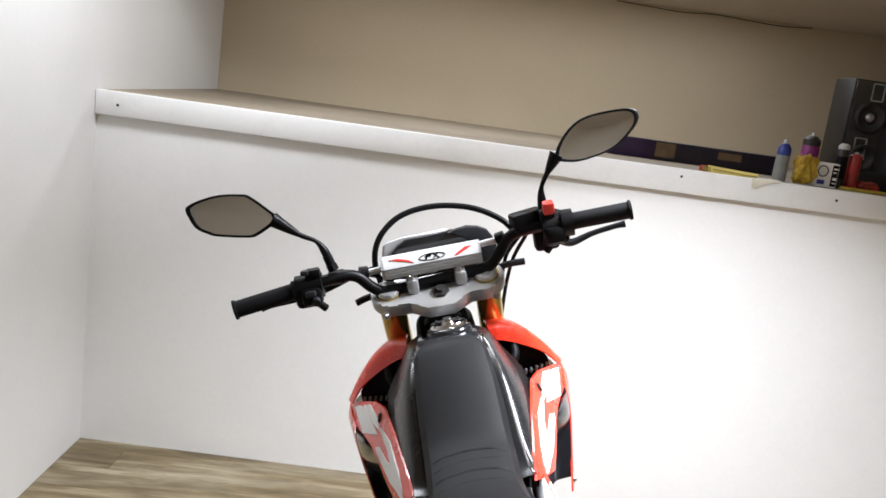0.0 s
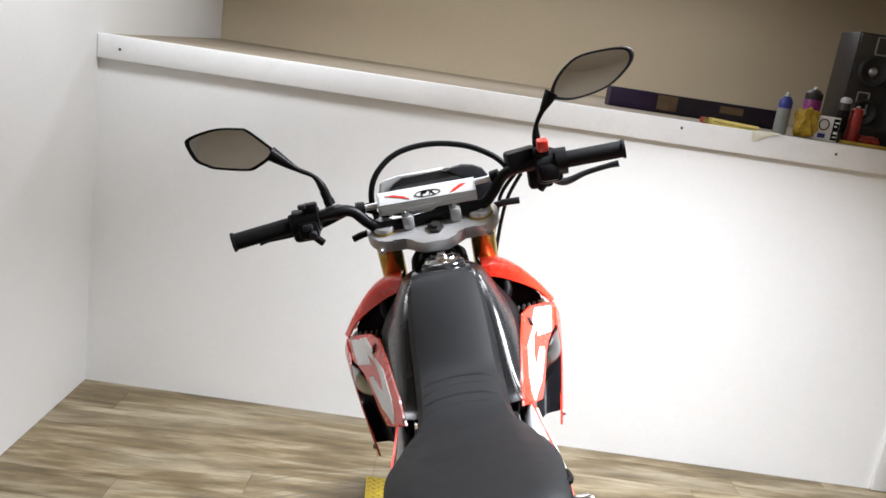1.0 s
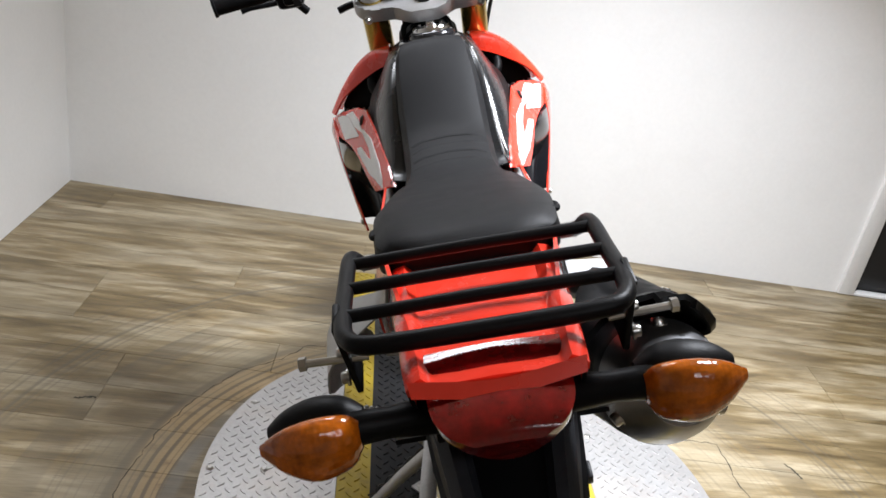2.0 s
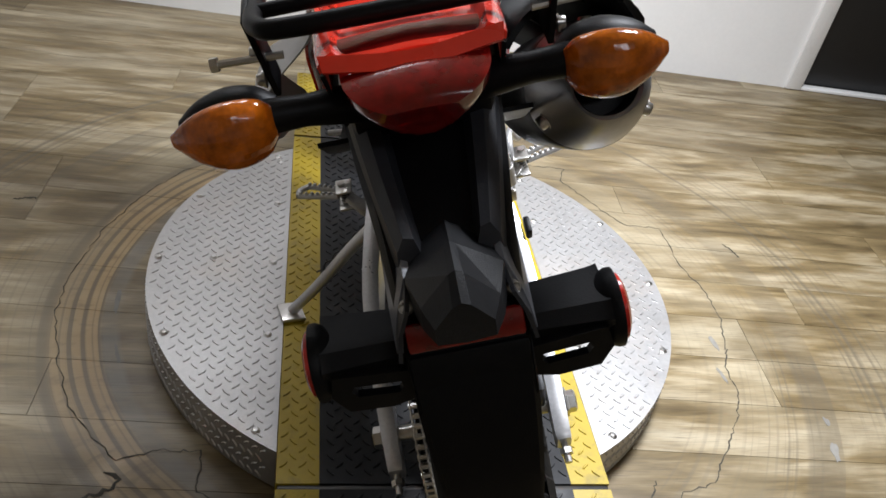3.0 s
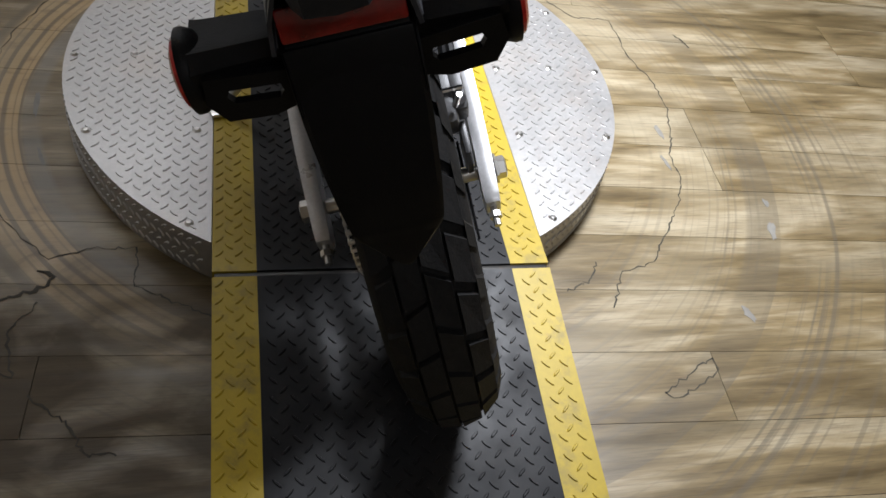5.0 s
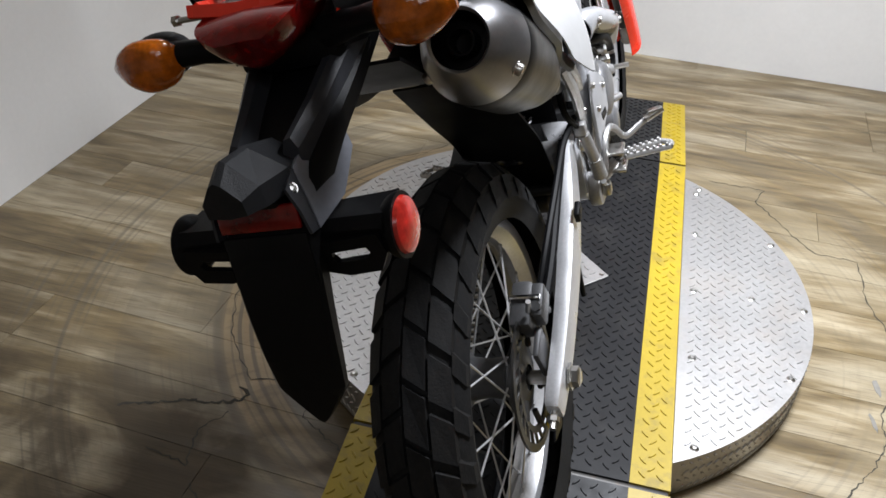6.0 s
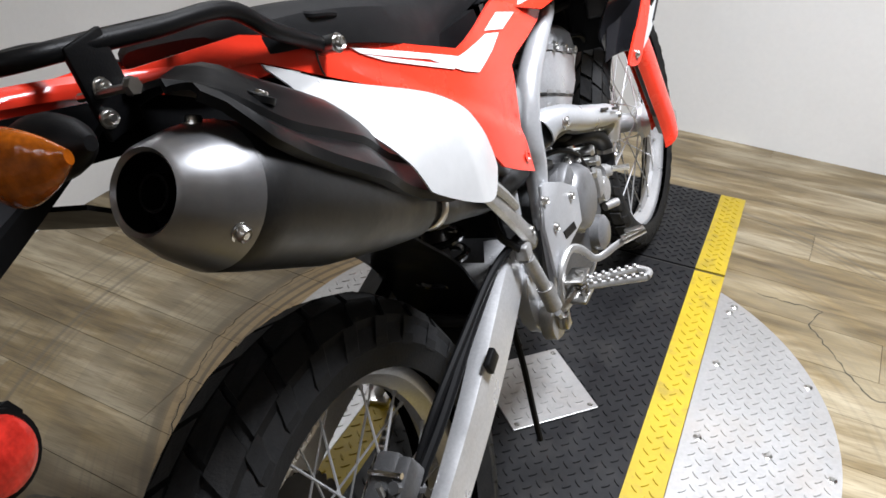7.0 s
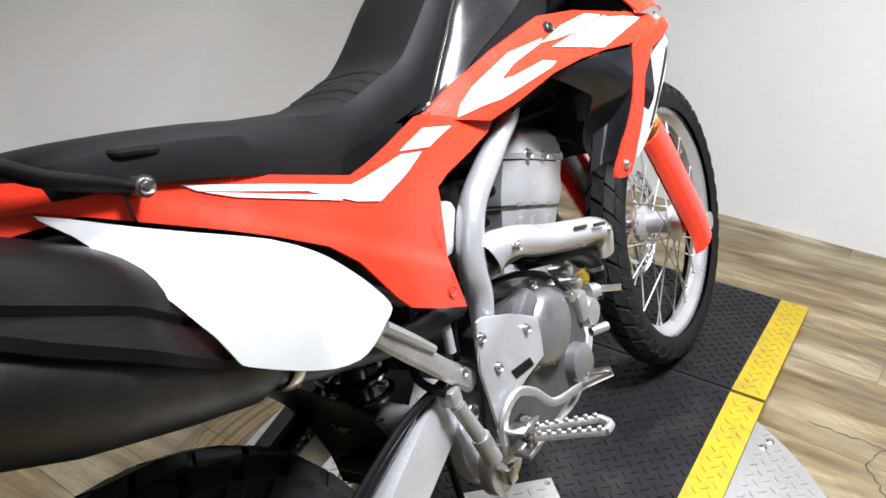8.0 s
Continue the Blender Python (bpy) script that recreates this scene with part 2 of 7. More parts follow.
MID_GREY = material("mid_grey_plastic", (0.022, 0.023, 0.027), 0.45, 0, grain=((10, 0.1), (160, 0.08)), bump=0.15, bump_scale=700, spec=0.3)
BLACK_SHEEN = material("satin_black_plastic", (0.0038, 0.0038, 0.0042), 0.36, 0, grain=((9, 0.1), (160, 0.08)), bump=0.06, bump_scale=500, rough_var=0.05, spec=0.15)
CAP_SATIN = material("satin_end_cap", (0.30, 0.30, 0.31), 0.34, 0.9, grain=((9, 0.08), (200, 0.04)), rough_var=0.06)
CHROME = material("chrome", (0.75, 0.75, 0.76), 0.12, 1.0, grain=((30, 0.06),))
STEEL = material("bolt_steel", (0.55, 0.54, 0.52), 0.28, 1.0, grain=((40, 0.12),))
DARK_METAL = material("dark_metal", (0.05, 0.048, 0.046), 0.45, 0.7, grain=((20, 0.2),), stain=(30, (0.12, 0.07, 0.04), 0.4))
MUFFLER = material("muffler_steel", (0.046, 0.046, 0.047), 0.40, 0.9, grain=((6, 0.12), (160, 0.08)), rough_var=0.08, stain=(11, (0.11, 0.10, 0.09), 0.35))
GOLD = material("gold_fork", (0.58, 0.41, 0.10), 0.26, 0.85, grain=((14, 0.06),))
POWDER = material("black_powder_coat", (0.004, 0.004, 0.0045), 0.4, 0, grain=((20, 0.1),), bump=0.15, bump_scale=500, spec=0.14)
CABLE = material("black_cable", (0.004, 0.004, 0.0045), 0.5, 0, grain=((60, 0.15),), spec=0.12)
AMBER = lens_material("amber_lens", (0.58, 0.135, 0.006), 0.14, 0.35, 0.5)
RED_LENS = lens_material("red_lens", (0.20, 0.0045, 0.004), 0.16, 0.08, 0.45)
REFLECTOR = lens_material("red_reflector", (0.62, 0.03, 0.02), 0.2)
MIRROR = material("mirror_glass", (0.82, 0.82, 0.82), 0.03, 1.0, grain=((3, 0.02),))
SWITCH_RED = material("red_switch", (0.6, 0.03, 0.02), 0.4, 0, grain=((40, 0.05),))
STRIP_YELLOW = material("yellow_patch_colour", (0.62, 0.45, 0.02), 0.6, 0, grain=((60, 0.3),))

WALL_WHITE = material("white_wall_paint", (0.80, 0.795, 0.78), 0.55, 0, grain=((1.3, 0.025), (60, 0.015)), bump=0.12, bump_scale=160, stain=(2.2, (0.70, 0.69, 0.67), 0.25))
WALL_BEIGE = material("beige_wall_paint", (0.56, 0.468, 0.325), 0.65, 0, grain=((1.1, 0.05), (50, 0.02)), bump=0.12, bump_scale=140)
CEIL = material("ceiling_paint", (0.50, 0.43, 0.34), 0.8, 0, grain=((1.5, 0.05), (70, 0.03)), bump=0.2, bump_scale=120)
TRIM_WHITE = material("white_trim_paint", (0.78, 0.775, 0.76), 0.4, 0, grain=((3, 0.03), (80, 0.02)), stain=(8, (0.62, 0.60, 0.57), 0.3))
WALL_FAR = material("plain_wall_paint", (0.74, 0.735, 0.72), 0.7, 0, grain=((1.2, 0.06), (60, 0.03)), bump=0.12, bump_scale=150)
CEIL_MAIN = material("pale_ceiling_paint", (0.80, 0.73, 0.62), 0.8, 0, grain=((1.5, 0.05), (70, 0.03)), bump=0.2, bump_scale=120)
BROWN_CABLE = material("dusty_brown_cable", (0.09, 0.07, 0.05), 0.7, 0, grain=((30, 0.2),))
LEDGE_TOP = material("beige_board", (0.30, 0.25, 0.185), 0.7, 0, grain=((2, 0.12), (40, 0.08)), stain=(5, (0.18, 0.15, 0.11), 0.5))
SPEAKER_WOOD = material("dark_wood_veneer", (0.007, 0.0035, 0.003), 0.45, 0, grain=((7, 0.3), (90, 0.2)))
SPEAKER_CONE = material("speaker_cone", (0.012, 0.012, 0.012), 0.6, 0, grain=((40, 0.15),))
SPEAKER_TRIM = material("speaker_trim", (0.22, 0.215, 0.20), 0.5, 0, grain=((40, 0.08),))
DOOR_BLACK = material("black_door_paint", (0.012, 0.012, 0.013), 0.45, 0, grain=((4, 0.15), (70, 0.08)))


def plank_material():
    """Weathered oak vinyl: streaks along x, a tone of its own for each board, worn rings round the turntable."""
    m = bpy.data.materials.new("oak_vinyl_plank")
    m.use_nodes = True
    t = m.node_tree
    b = t.nodes["Principled BSDF"]
    geo = t.nodes.new("ShaderNodeNewGeometry")
    info = t.nodes.new("ShaderNodeObjectInfo")

    def math_node(op, a, c=None, clamp=False):
        n = t.nodes.new("ShaderNodeMath")
        n.operation, n.use_clamp = op, clamp
        for i, v in enumerate((a, c)):
            if v is None:
                continue
            if isinstance(v, (int, float)):
                n.inputs[i].default_value = v
            else:
                t.links.new(v, n.inputs[i])
        return n.outputs[0]

    def mapped(scale, shift=None):
        mp = t.nodes.new("ShaderNodeMapping")
        mp.inputs["Scale"].default_value = scale
        mp.inputs["Rotation"].default_value = (0, 0, radians(3.13))
        t.links.new(geo.outputs["Position"], mp.inputs["Vector"])
        if shift is None:
            return mp.outputs[0]
        add = t.nodes.new("ShaderNodeVectorMath")
        t.links.new(mp.outputs[0], add.inputs[0])
        cmb = t.nodes.new("ShaderNodeCombineXYZ")
        t.links.new(math_node("MULTIPLY", info.outputs["Random"], shift), cmb.inputs[0])
        t.links.new(math_node("MULTIPLY", info.outputs["Random"], shift * 0.7), cmb.inputs[1])
        t.links.new(cmb.outputs[0], add.inputs[1])
        return add.outputs[0]

    def tex(vec, scale, detail, dist=0.0):
        n = t.nodes.new("ShaderNodeTexNoise")
        n.inputs["Scale"].default_value, n.inputs["Detail"].default_value, n.inputs["Distortion"].default_value = scale, detail, dist
        t.links.new(vec, n.inputs["Vector"])
        return n.outputs["Fac"]

    def rng(v, a, c, lo, hi):
        n = t.nodes.new("ShaderNodeMapRange")
        for k, x in zip(("From Min", "From Max", "To Min", "To Max"), (a, c, lo, hi)):
            n.inputs[k].default_value = x
        t.links.new(v, n.inputs["Value"])
        return n.outputs[0]

    def mix(a, c, fac, kind="MIX"):
        n = t.nodes.new("ShaderNodeMix")
        n.data_type, n.blend_type = "RGBA", kind
        for sock, v in ((n.inputs[0], fac), (n.inputs[6], a), (n.inputs[7], c)):
            if isinstance(v, tuple):
                sock.default_value = (*v, 1)
            elif isinstance(v, (int, float)):
                sock.default_value = v
            else:
                t.links.new(v, sock)
        return n.outputs[2]

    streak = tex(mapped((2.0, 19, 1), 3.0), 1.0, 8, 0.7)
    fine = tex(mapped((14, 240, 1), 11.0), 1.0, 3)
    cloud = tex(mapped((1.6, 8.0, 1), 1.2), 1.0, 8, 0.6)
    knots = tex(mapped((5.0, 30, 1), 7.0), 1.0, 8, 0.7)
    r = t.nodes.new("ShaderNodeValToRGB")
    e = r.color_ramp.elements
    e[0].position, e[0].color = 0.37, (0.074, 0.052, 0.024, 1)
    e[1].position, e[1].color = 0.64, (0.385, 0.322, 0.210, 1)
    e.new(0.50).color = (0.178, 0.130, 0.063, 1)
    t.links.new(math_node("ADD", math_node("ADD", math_node("MULTIPLY", streak, 0.36), math_node("MULTIPLY", knots, 0.34)), math_node("MULTIPLY", cloud, 0.30)), r.inputs[0])
    col = mix(r.outputs[0], (0.33, 0.288, 0.205), rng(cloud, 0.46, 0.70, 0.0, 0.55))
    col = mix(col, (0.085, 0.058, 0.024), rng(tex(mapped((1.6, 3.0, 1)), 1.0, 7, 1.2), 0.52, 0.68, 0, 0.50))
    col = mix(col, (0.06, 0.042, 0.026), rng(fine, 0.52, 0.75, 0, 0.55))
    tone = rng(info.outputs["Random"], 0, 1, 0.88, 1.08)
    cmb = t.nodes.new("ShaderNodeCombineColor")
    for k in range(3):
        t.links.new(tone, cmb.inputs[k])
    col = mix(col, cmb.outputs[0], 1.0, "MULTIPLY")
    # rubbed rings that the ramp's ends have worn into the boards
    sep = t.nodes.new("ShaderNodeSeparateXYZ")
    t.links.new(geo.outputs["Position"], sep.inputs[0])
    rad = math_node("SQRT", math_node("ADD", math_node("MULTIPLY", sep.outputs[0], sep.outputs[0]), math_node("MULTIPLY", sep.outputs[1], sep.outputs[1])))
    wob = math_node("ADD", rad, math_node("MULTIPLY", math_node("SUBTRACT", tex(mapped((1.5, 1.5, 1)), 1.0, 3), 0.5), 0.03))

    def band(centre, half, soft):
        d = math_node("ABSOLUTE", math_node("SUBTRACT", wob, centre))
        return rng(d, half, half + soft, 1, 0)

    left = rng(sep.outputs[0], -0.25, -0.55, 0, 1)
    rings = t.nodes.new("ShaderNodeTexNoise")
    rings.noise_dimensions = "1D"
    rings.inputs["Scale"].default_value, rings.inputs["Detail"].default_value = 70, 3
    t.links.new(wob, rings.inputs["W"])
    patchy = rng(tex(mapped((3, 3, 1)), 1.0, 5), 0.38, 0.62, 0, 1)
    worn = math_node("MULTIPLY", band(0.755, 0.045, 0.012), math_node("MULTIPLY", left, 0.75))
    col = mix(col, (0.42, 0.29, 0.135), worn)
    ang = math_node("ARCTAN2", sep.outputs[1], sep.outputs[0])
    across = t.nodes.new("ShaderNodeCombineXYZ")
    t.links.new(math_node("MULTIPLY", ang, 26.0), across.inputs[0])
    t.links.new(math_node("MULTIPLY", wob, 16.0), across.inputs[1])
    col = mix(col, (0.12, 0.078, 0.038), math_node("MULTIPLY", worn, rng(tex(across.outputs[0], 1.0, 4, 0.6), 0.54, 0.68, 0, 0.6)))
    edge = math_node("MULTIPLY", band(0.812, 0.006, 0.010), math_node("MULTIPLY", left, 0.7))
    col = mix(col, (0.10, 0.075, 0.045), edge)
    col = mix(col, (0.10, 0.072, 0.042), math_node("MULTIPLY", math_node("MULTIPLY", band(0.755, 0.05, 0.008), left), rng(rings.outputs[0], 0.5, 0.62, 0, 0.7)))
    col = mix(col, (0.20, 0.19, 0.165), math_node("MULTIPLY", math_node("MULTIPLY", band(0.682, 0.012, 0.012), left), math_node("MULTIPLY", patchy, 0.75)))
    scuff = math_node("MAXIMUM", math_node("MULTIPLY", band(1.0, 0.032, 0.008), math_node("ADD", 0.16, math_node("MULTIPLY", patchy, 0.22))), math_node("MULTIPLY", band(1.17, 0.003, 0.004), 0.6))
    scuff = math_node("MAXIMUM", scuff, math_node("MULTIPLY", band(1.02, 0.26, 0.12), math_node("MULTIPLY", rng(rings.outputs[0], 0.52, 0.64, 0, 0.55), patchy)))
    col = mix(col, (0.095, 0.08, 0.058), scuff)
    col = mix(col, (0.27, 0.225, 0.145), math_node("MULTIPLY", band(0.83, 0.05, 0.05), math_node("MULTIPLY", patchy, 0.5)))
    # motorcycle's shade and blotchy grime, painted into the boards left of the rear ramp
    shaded_dirt = math_node("MULTIPLY", rng(math_node("ABSOLUTE", math_node("ADD", sep.outputs[0], 0.95)), 0.58, 1.0, 1, 0), rng(tex(mapped((4.0, 6.0, 1)), 1.0, 10, 1.0), 0.34, 0.54, 0.15, 0.86))
    shaded_dirt = math_node("MULTIPLY", shaded_dirt, math_node("MULTIPLY", rng(sep.outputs[1], -0.38, -0.62, 0, 1), rng(sep.outputs[1], -1.9, -1.3, 0, 1)))
    col = mix(col, (0.040, 0.026, 0.010), shaded_dirt)
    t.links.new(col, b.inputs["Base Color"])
    t.links.new(math_node("ADD", rng(streak, 0.3, 0.7, 0.30, 0.46), math_node("MULTIPLY", shaded_dirt, 0.35)), b.inputs["Roughness"])
    b.inputs["Specular IOR Level"].default_value = 0.5
    bp = t.nodes.new("ShaderNodeBump")
    bp.inputs["Strength"].default_value, bp.inputs["Distance"].default_value = 0.25, 0.002
    t.links.new(fine, bp.inputs["Height"])
    t.links.new(bp.outputs[0], b.inputs["Normal"])
    return m


PLANK = plank_material()
GAP = material("floor_gap", (0.05, 0.038, 0.025), 0.9, 0, grain=((9, 0.2),))
CRACK = material("floor_crack", (0.045, 0.04, 0.03), 0.9, 0, grain=((30, 0.3),))
PATCH = material("worn_floor_backing", (0.17, 0.16, 0.14), 0.6, 0, grain=((9, 0.15), (60, 0.1)))
# warm blotches paint in a reddish reflection along with dust
ALU_PLATE = material("aluminium_tread_plate", (0.43, 0.422, 0.415), 0.40, 0.78, grain=((5, 0.04), (120, 0.08)), rough_var=0.03, stain=(6, (0.46, 0.405, 0.355), 0.5))
BLACK_PLATE = material("black_tread_plate", (0.0075, 0.0075, 0.0085), 0.48, 0.0, grain=((6, 0.2), (90, 0.2)), rough_var=0.12, stain=(8, (0.032, 0.03, 0.028), 0.55), spec=0.24)
YELLOW_PLATE = material("yellow_safety_paint", (0.37, 0.262, 0.008), 0.5, 0, grain=((7, 0.08), (110, 0.06)), stain=(22, (0.16, 0.12, 0.03), 0.75))

# ---------------------------------------------------------------- the room
ROOM = pose(0, 0, 0, 0, 0, -3.13)          # the walls stand turned a little from the ramp
V_FRONT, U_LEFT, U_RIGHT, V_BACK = 1.6375, -1.566, 5.2, -4.2
LEDGE, BACK2, LOW_CEIL, CEIL_Z = 1.373, 3.22, 2.14, 2.5


def in_room(ob):
    ob.matrix_world = ROOM @ ob.matrix_world
    return ob


def slab_box(name, u0, u1, v0, v1, z0, z1, mat, label, category, bevel=0.0):
    ob = in_room(link(name, box(u1 - u0, v1 - v0, z1 - z0, ((u0 + u1) / 2, (v0 + v1) / 2, (z0 + z1) / 2), bevel), mat, bevel > 0))
    return tagged(ob, label, category, kind="structure")


D0, D1, DH = 1.765, 2.62, 2.0               # the doorway in the front wall


def front_wall():
    bm = joined(box(D0 - U_LEFT, 0.12, LEDGE - 0.02, ((D0 + U_LEFT) / 2, V_FRONT + 0.06, (LEDGE - 0.02) / 2)),
                box(U_RIGHT - D1, 0.12, 2.5, ((U_RIGHT + D1) / 2, V_FRONT + 0.06, 1.25)),
                box(D1 - D0, 0.12, 0.5, ((D0 + D1) / 2, V_FRONT + 0.06, 2.25)))
    return tagged(in_room(link("wall_north", bm, WALL_WHITE, False)), "half-high white painted wall below a ledge", "wall", kind="structure")


front_wall()
slab_box("ledge_platform", U_LEFT, 1.69, V_FRONT + 0.032, BACK2, LEDGE - 0.06, LEDGE - 0.002, LEDGE_TOP, "deep beige ledge on top of the half wall", "ledge")
slab_box("trim_ledge", U_LEFT + 0.002, 1.69, V_FRONT - 0.022, V_FRONT + 0.030, LEDGE - 0.088, LEDGE, TRIM_WHITE, "white painted wooden fascia board along the ledge", "trim", 0.003)
slab_box("ledge_platform_end", 1.69, 2.7, V_FRONT + 0.30, BACK2, LEDGE - 0.06, LEDGE - 0.002, LEDGE_TOP, "beige ledge behind the door", "ledge")
slab_box("wall_upper", U_LEFT - 0.1, 2.9, BACK2, BACK2 + 0.1, 1.2, CEIL_Z, WALL_BEIGE, "dim beige wall set back above the ledge", "wall")
slab_box("wall_upper_side", 2.70, 2.76, V_FRONT + 0.122, BACK2 - 0.002, LEDGE - 0.06, CEIL_Z, WALL_BEIGE, "beige side wall above the ledge", "wall")
slab_box("wall_west", U_LEFT - 0.12, U_LEFT, V_BACK, BACK2 - 0.002, 0, CEIL_Z, WALL_WHITE, "tall white painted wall", "wall")
# unseen wall added to close the room, set far out to darken side reflections
slab_box("wall_east", U_RIGHT, U_RIGHT + 0.12, V_BACK, V_FRONT + 0.12, 0, CEIL_Z, WALL_FAR, "unseen white wall closing the room", "wall")
slab_box("wall_south", U_LEFT, U_RIGHT, V_BACK - 0.12, V_BACK, 0, CEIL_Z, CEIL_MAIN, "plain beige painted wall", "wall")
slab_box("ceiling", U_LEFT - 0.12, U_RIGHT + 0.12, V_BACK - 0.12, V_FRONT - 0.002, CEIL_Z, CEIL_Z + 0.1, CEIL_MAIN, "pale painted ceiling", "ceiling")
slab_box("ceiling_low", U_LEFT, 2.698, V_FRONT + 0.122, BACK2 - 0.002, LOW_CEIL, LOW_CEIL + 0.08, CEIL, "lower beige ceiling over the ledge", "ceiling")
slab_box("wall_bulkhead", U_LEFT, D0 - 0.002, V_FRONT, V_FRONT + 0.1, LOW_CEIL + 0.084, CEIL_Z, WALL_BEIGE, "beige bulkhead over the ledge", "wall")

# doorway with its black door
slab_box("trim_door_jamb", D0 - 0.075, D0 - 0.004, V_FRONT - 0.016, V_FRONT + 0.02, 0.002, DH, TRIM_WHITE, "white painted door casing", "trim", 0.004)
slab_box("trim_door_jamb", D1 + 0.004, D1 + 0.075, V_FRONT - 0.016, V_FRONT - 0.001, 0.002, DH, TRIM_WHITE, "white painted door casing", "trim", 0.004)
slab_box("trim_door_sill", D0 - 0.002, D1 + 0.002, V_FRONT - 0.012, V_FRONT + 0.03, 0.002, 0.014, TRIM_WHITE, "white door sill strip", "trim", 0.002)
slab_box("door_1", D0, D1, V_FRONT + 0.034, V_FRONT + 0.075, 0.015, DH, DOOR_BLACK, "black painted closed door with a white casing", "door", 0.003)


def cable_on_ceiling():
    pts = [(0.55 + 0.18 * k, BACK2 - 0.03 + 0.004 * math.sin(k * 2.1), LOW_CEIL - 0.008 - 0.006 * (k % 3)) for k in range(7)]
    ob = in_room(link("cable", tube(pts, 0.0028, 6), BROWN_CABLE))
    tagged(ob, "thin dark cable run along the ceiling corner", "cable")


cable_on_ceiling()


# ---------------------------------------------------------------- floor of boards
def floor():
    base = link("floor", box(U_RIGHT - U_LEFT + 0.2, BACK2 - V_BACK, 0.05, ((U_RIGHT + U_LEFT) / 2, (V_BACK + BACK2) / 2, -0.031)), GAP, False)
    base.matrix_world = ROOM
    tagged(base, "weathered oak-look vinyl plank floor with worn rings", "floor", kind="structure")
    return base


FLOOR = floor()


def boards():
    rng = random.Random(5)
    wide, long = 0.152, 1.219
    data = {}

    def board(length):
        key = round(length, 3)
        if key not in data:
            bm = box(length - 0.0012, wide - 0.0012, 0.006, (0, 0, -0.003))
            d = bpy.data.meshes.new("plank")
            bm.to_mesh(d)
            bm.free()
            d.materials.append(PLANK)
            data[key] = d
        return data[key]

    rest = bmesh.new()
    v, row = V_BACK, 0
    while v < V_FRONT - 0.001:
        u = U_LEFT - (0.0, 0.41, 0.82, 0.2, 0.61, 1.02)[(row * 5 + row // 3) % 6]
        while u < U_RIGHT:
            a, b = max(u, U_LEFT), min(u + long, U_RIGHT)
            if b - a > 0.04:
                ob = new("plank", board(b - a))
                ob.parent = FLOOR
                w = min(wide, V_FRONT - v)
                ob.matrix_local = pose((a + b) / 2, v + w / 2, 0) @ Matrix.Diagonal((1, w / wide, 1, 1))
            u += long
        v += wide
        row += 1


def lies_on_floor(name, outline, mat, label, z=0.0006):
    bm = bmesh.new()
    top = [bm.verts.new((x, y, z)) for x, y in outline]
    low = [bm.verts.new((x, y, -0.004)) for x, y in outline]
    n = len(top)
    bm.faces.new(top)
    for i in range(n):
        bm.faces.new((low[i], low[(i + 1) % n], top[(i + 1) % n], top[i]))
    bmesh.ops.triangulate(bm, faces=[f for f in bm.faces if len(f.verts) > 4])
    ob = link(name, bm, mat, False)
    ob.parent = FLOOR
    ob.matrix_parent_inverse = FLOOR.matrix_world.inverted()
    return tagged(ob, label)


def crack(pts, width=0.0035, seed=1, label="dark split in the floor covering"):
    """A split: an uneven narrow strip along pts."""
    rng = random.Random(seed)
    line = resample([(x, y, 0) for x, y in pts], max(8, int(len(pts) * 7)))
    line = [p + Vector((rng.uniform(-1, 1), rng.uniform(-1, 1), 0)) * 0.004 for p in line]
    left, right = [], []
    for i, p in enumerate(line):
        d = (line[min(i + 1, len(line) - 1)] - line[max(i - 1, 0)]).normalized()
        nrm = Vector((-d.y, d.x, 0))
        w = width * rng.uniform(0.3, 1.0)
        left.append(p + nrm * w / 2)
        right.append(p - nrm * w / 2)
    bm = bmesh.new()
    a = [bm.verts.new((p.x, p.y, 0.0008)) for p in left]
    b = [bm.verts.new((p.x, p.y, 0.0008)) for p in right]
    for i in range(len(a) - 1):
        bm.faces.new((a[i], b[i], b[i + 1], a[i + 1]))
    ob = link("crack", bm, CRACK, False)
    ob.parent = FLOOR
    ob.matrix_parent_inverse = FLOOR.matrix_world.inverted()
    return tagged(ob, label)


crack([(0.40, 0.712), (0.561, 0.709), (0.534, 0.632), (0.613, 0.505), (0.678, 0.412), (0.790, 0.404), (0.792, 0.315), (0.791, 0.236), (0.826, 0.115), (0.828, 0.01), (0.793, -0.111)], 0.0042, 1)
crack([(0.793, -0.111), (0.762, -0.173), (0.765, -0.249), (0.721, -0.341), (0.620, -0.474), (0.592, -0.512), (0.519, -0.535), (0.496, -0.564), (0.469, -0.625)], 0.0042, 2)
crack([(0.464, -0.506), (0.444, -0.55), (0.38, -0.578)], 0.004, 12)
crack([(0.976, 0.343), (0.99, 0.32), (1.0, 0.285)], 0.006, 3)
crack([(-0.308, 0.701), (-0.42, 0.704), (-0.491, 0.618), (-0.601, 0.537), (-0.693, 0.398), (-0.757, 0.24), (-0.794, 0.061), (-0.797, -0.055), (-0.758, -0.208), (-0.695, -0.358), (-0.598, -0.465)], 0.0032, 4)
crack([(-0.598, -0.465), (-0.529, -0.437), (-0.446, -0.441), (-0.443, -0.53), (-0.341, -0.59), (-0.307, -0.61)], 0.004, 5)
crack([(-0.84, -0.61), (-0.70, -0.556), (-0.647, -0.548), (-0.588, -0.523), (-0.581, -0.504), (-0.612, -0.492)], 0.010, 6)
crack([(-0.72, -0.69), (-0.62, -0.71), (-0.64, -0.62), (-0.60, -0.56)], 0.005, 7)
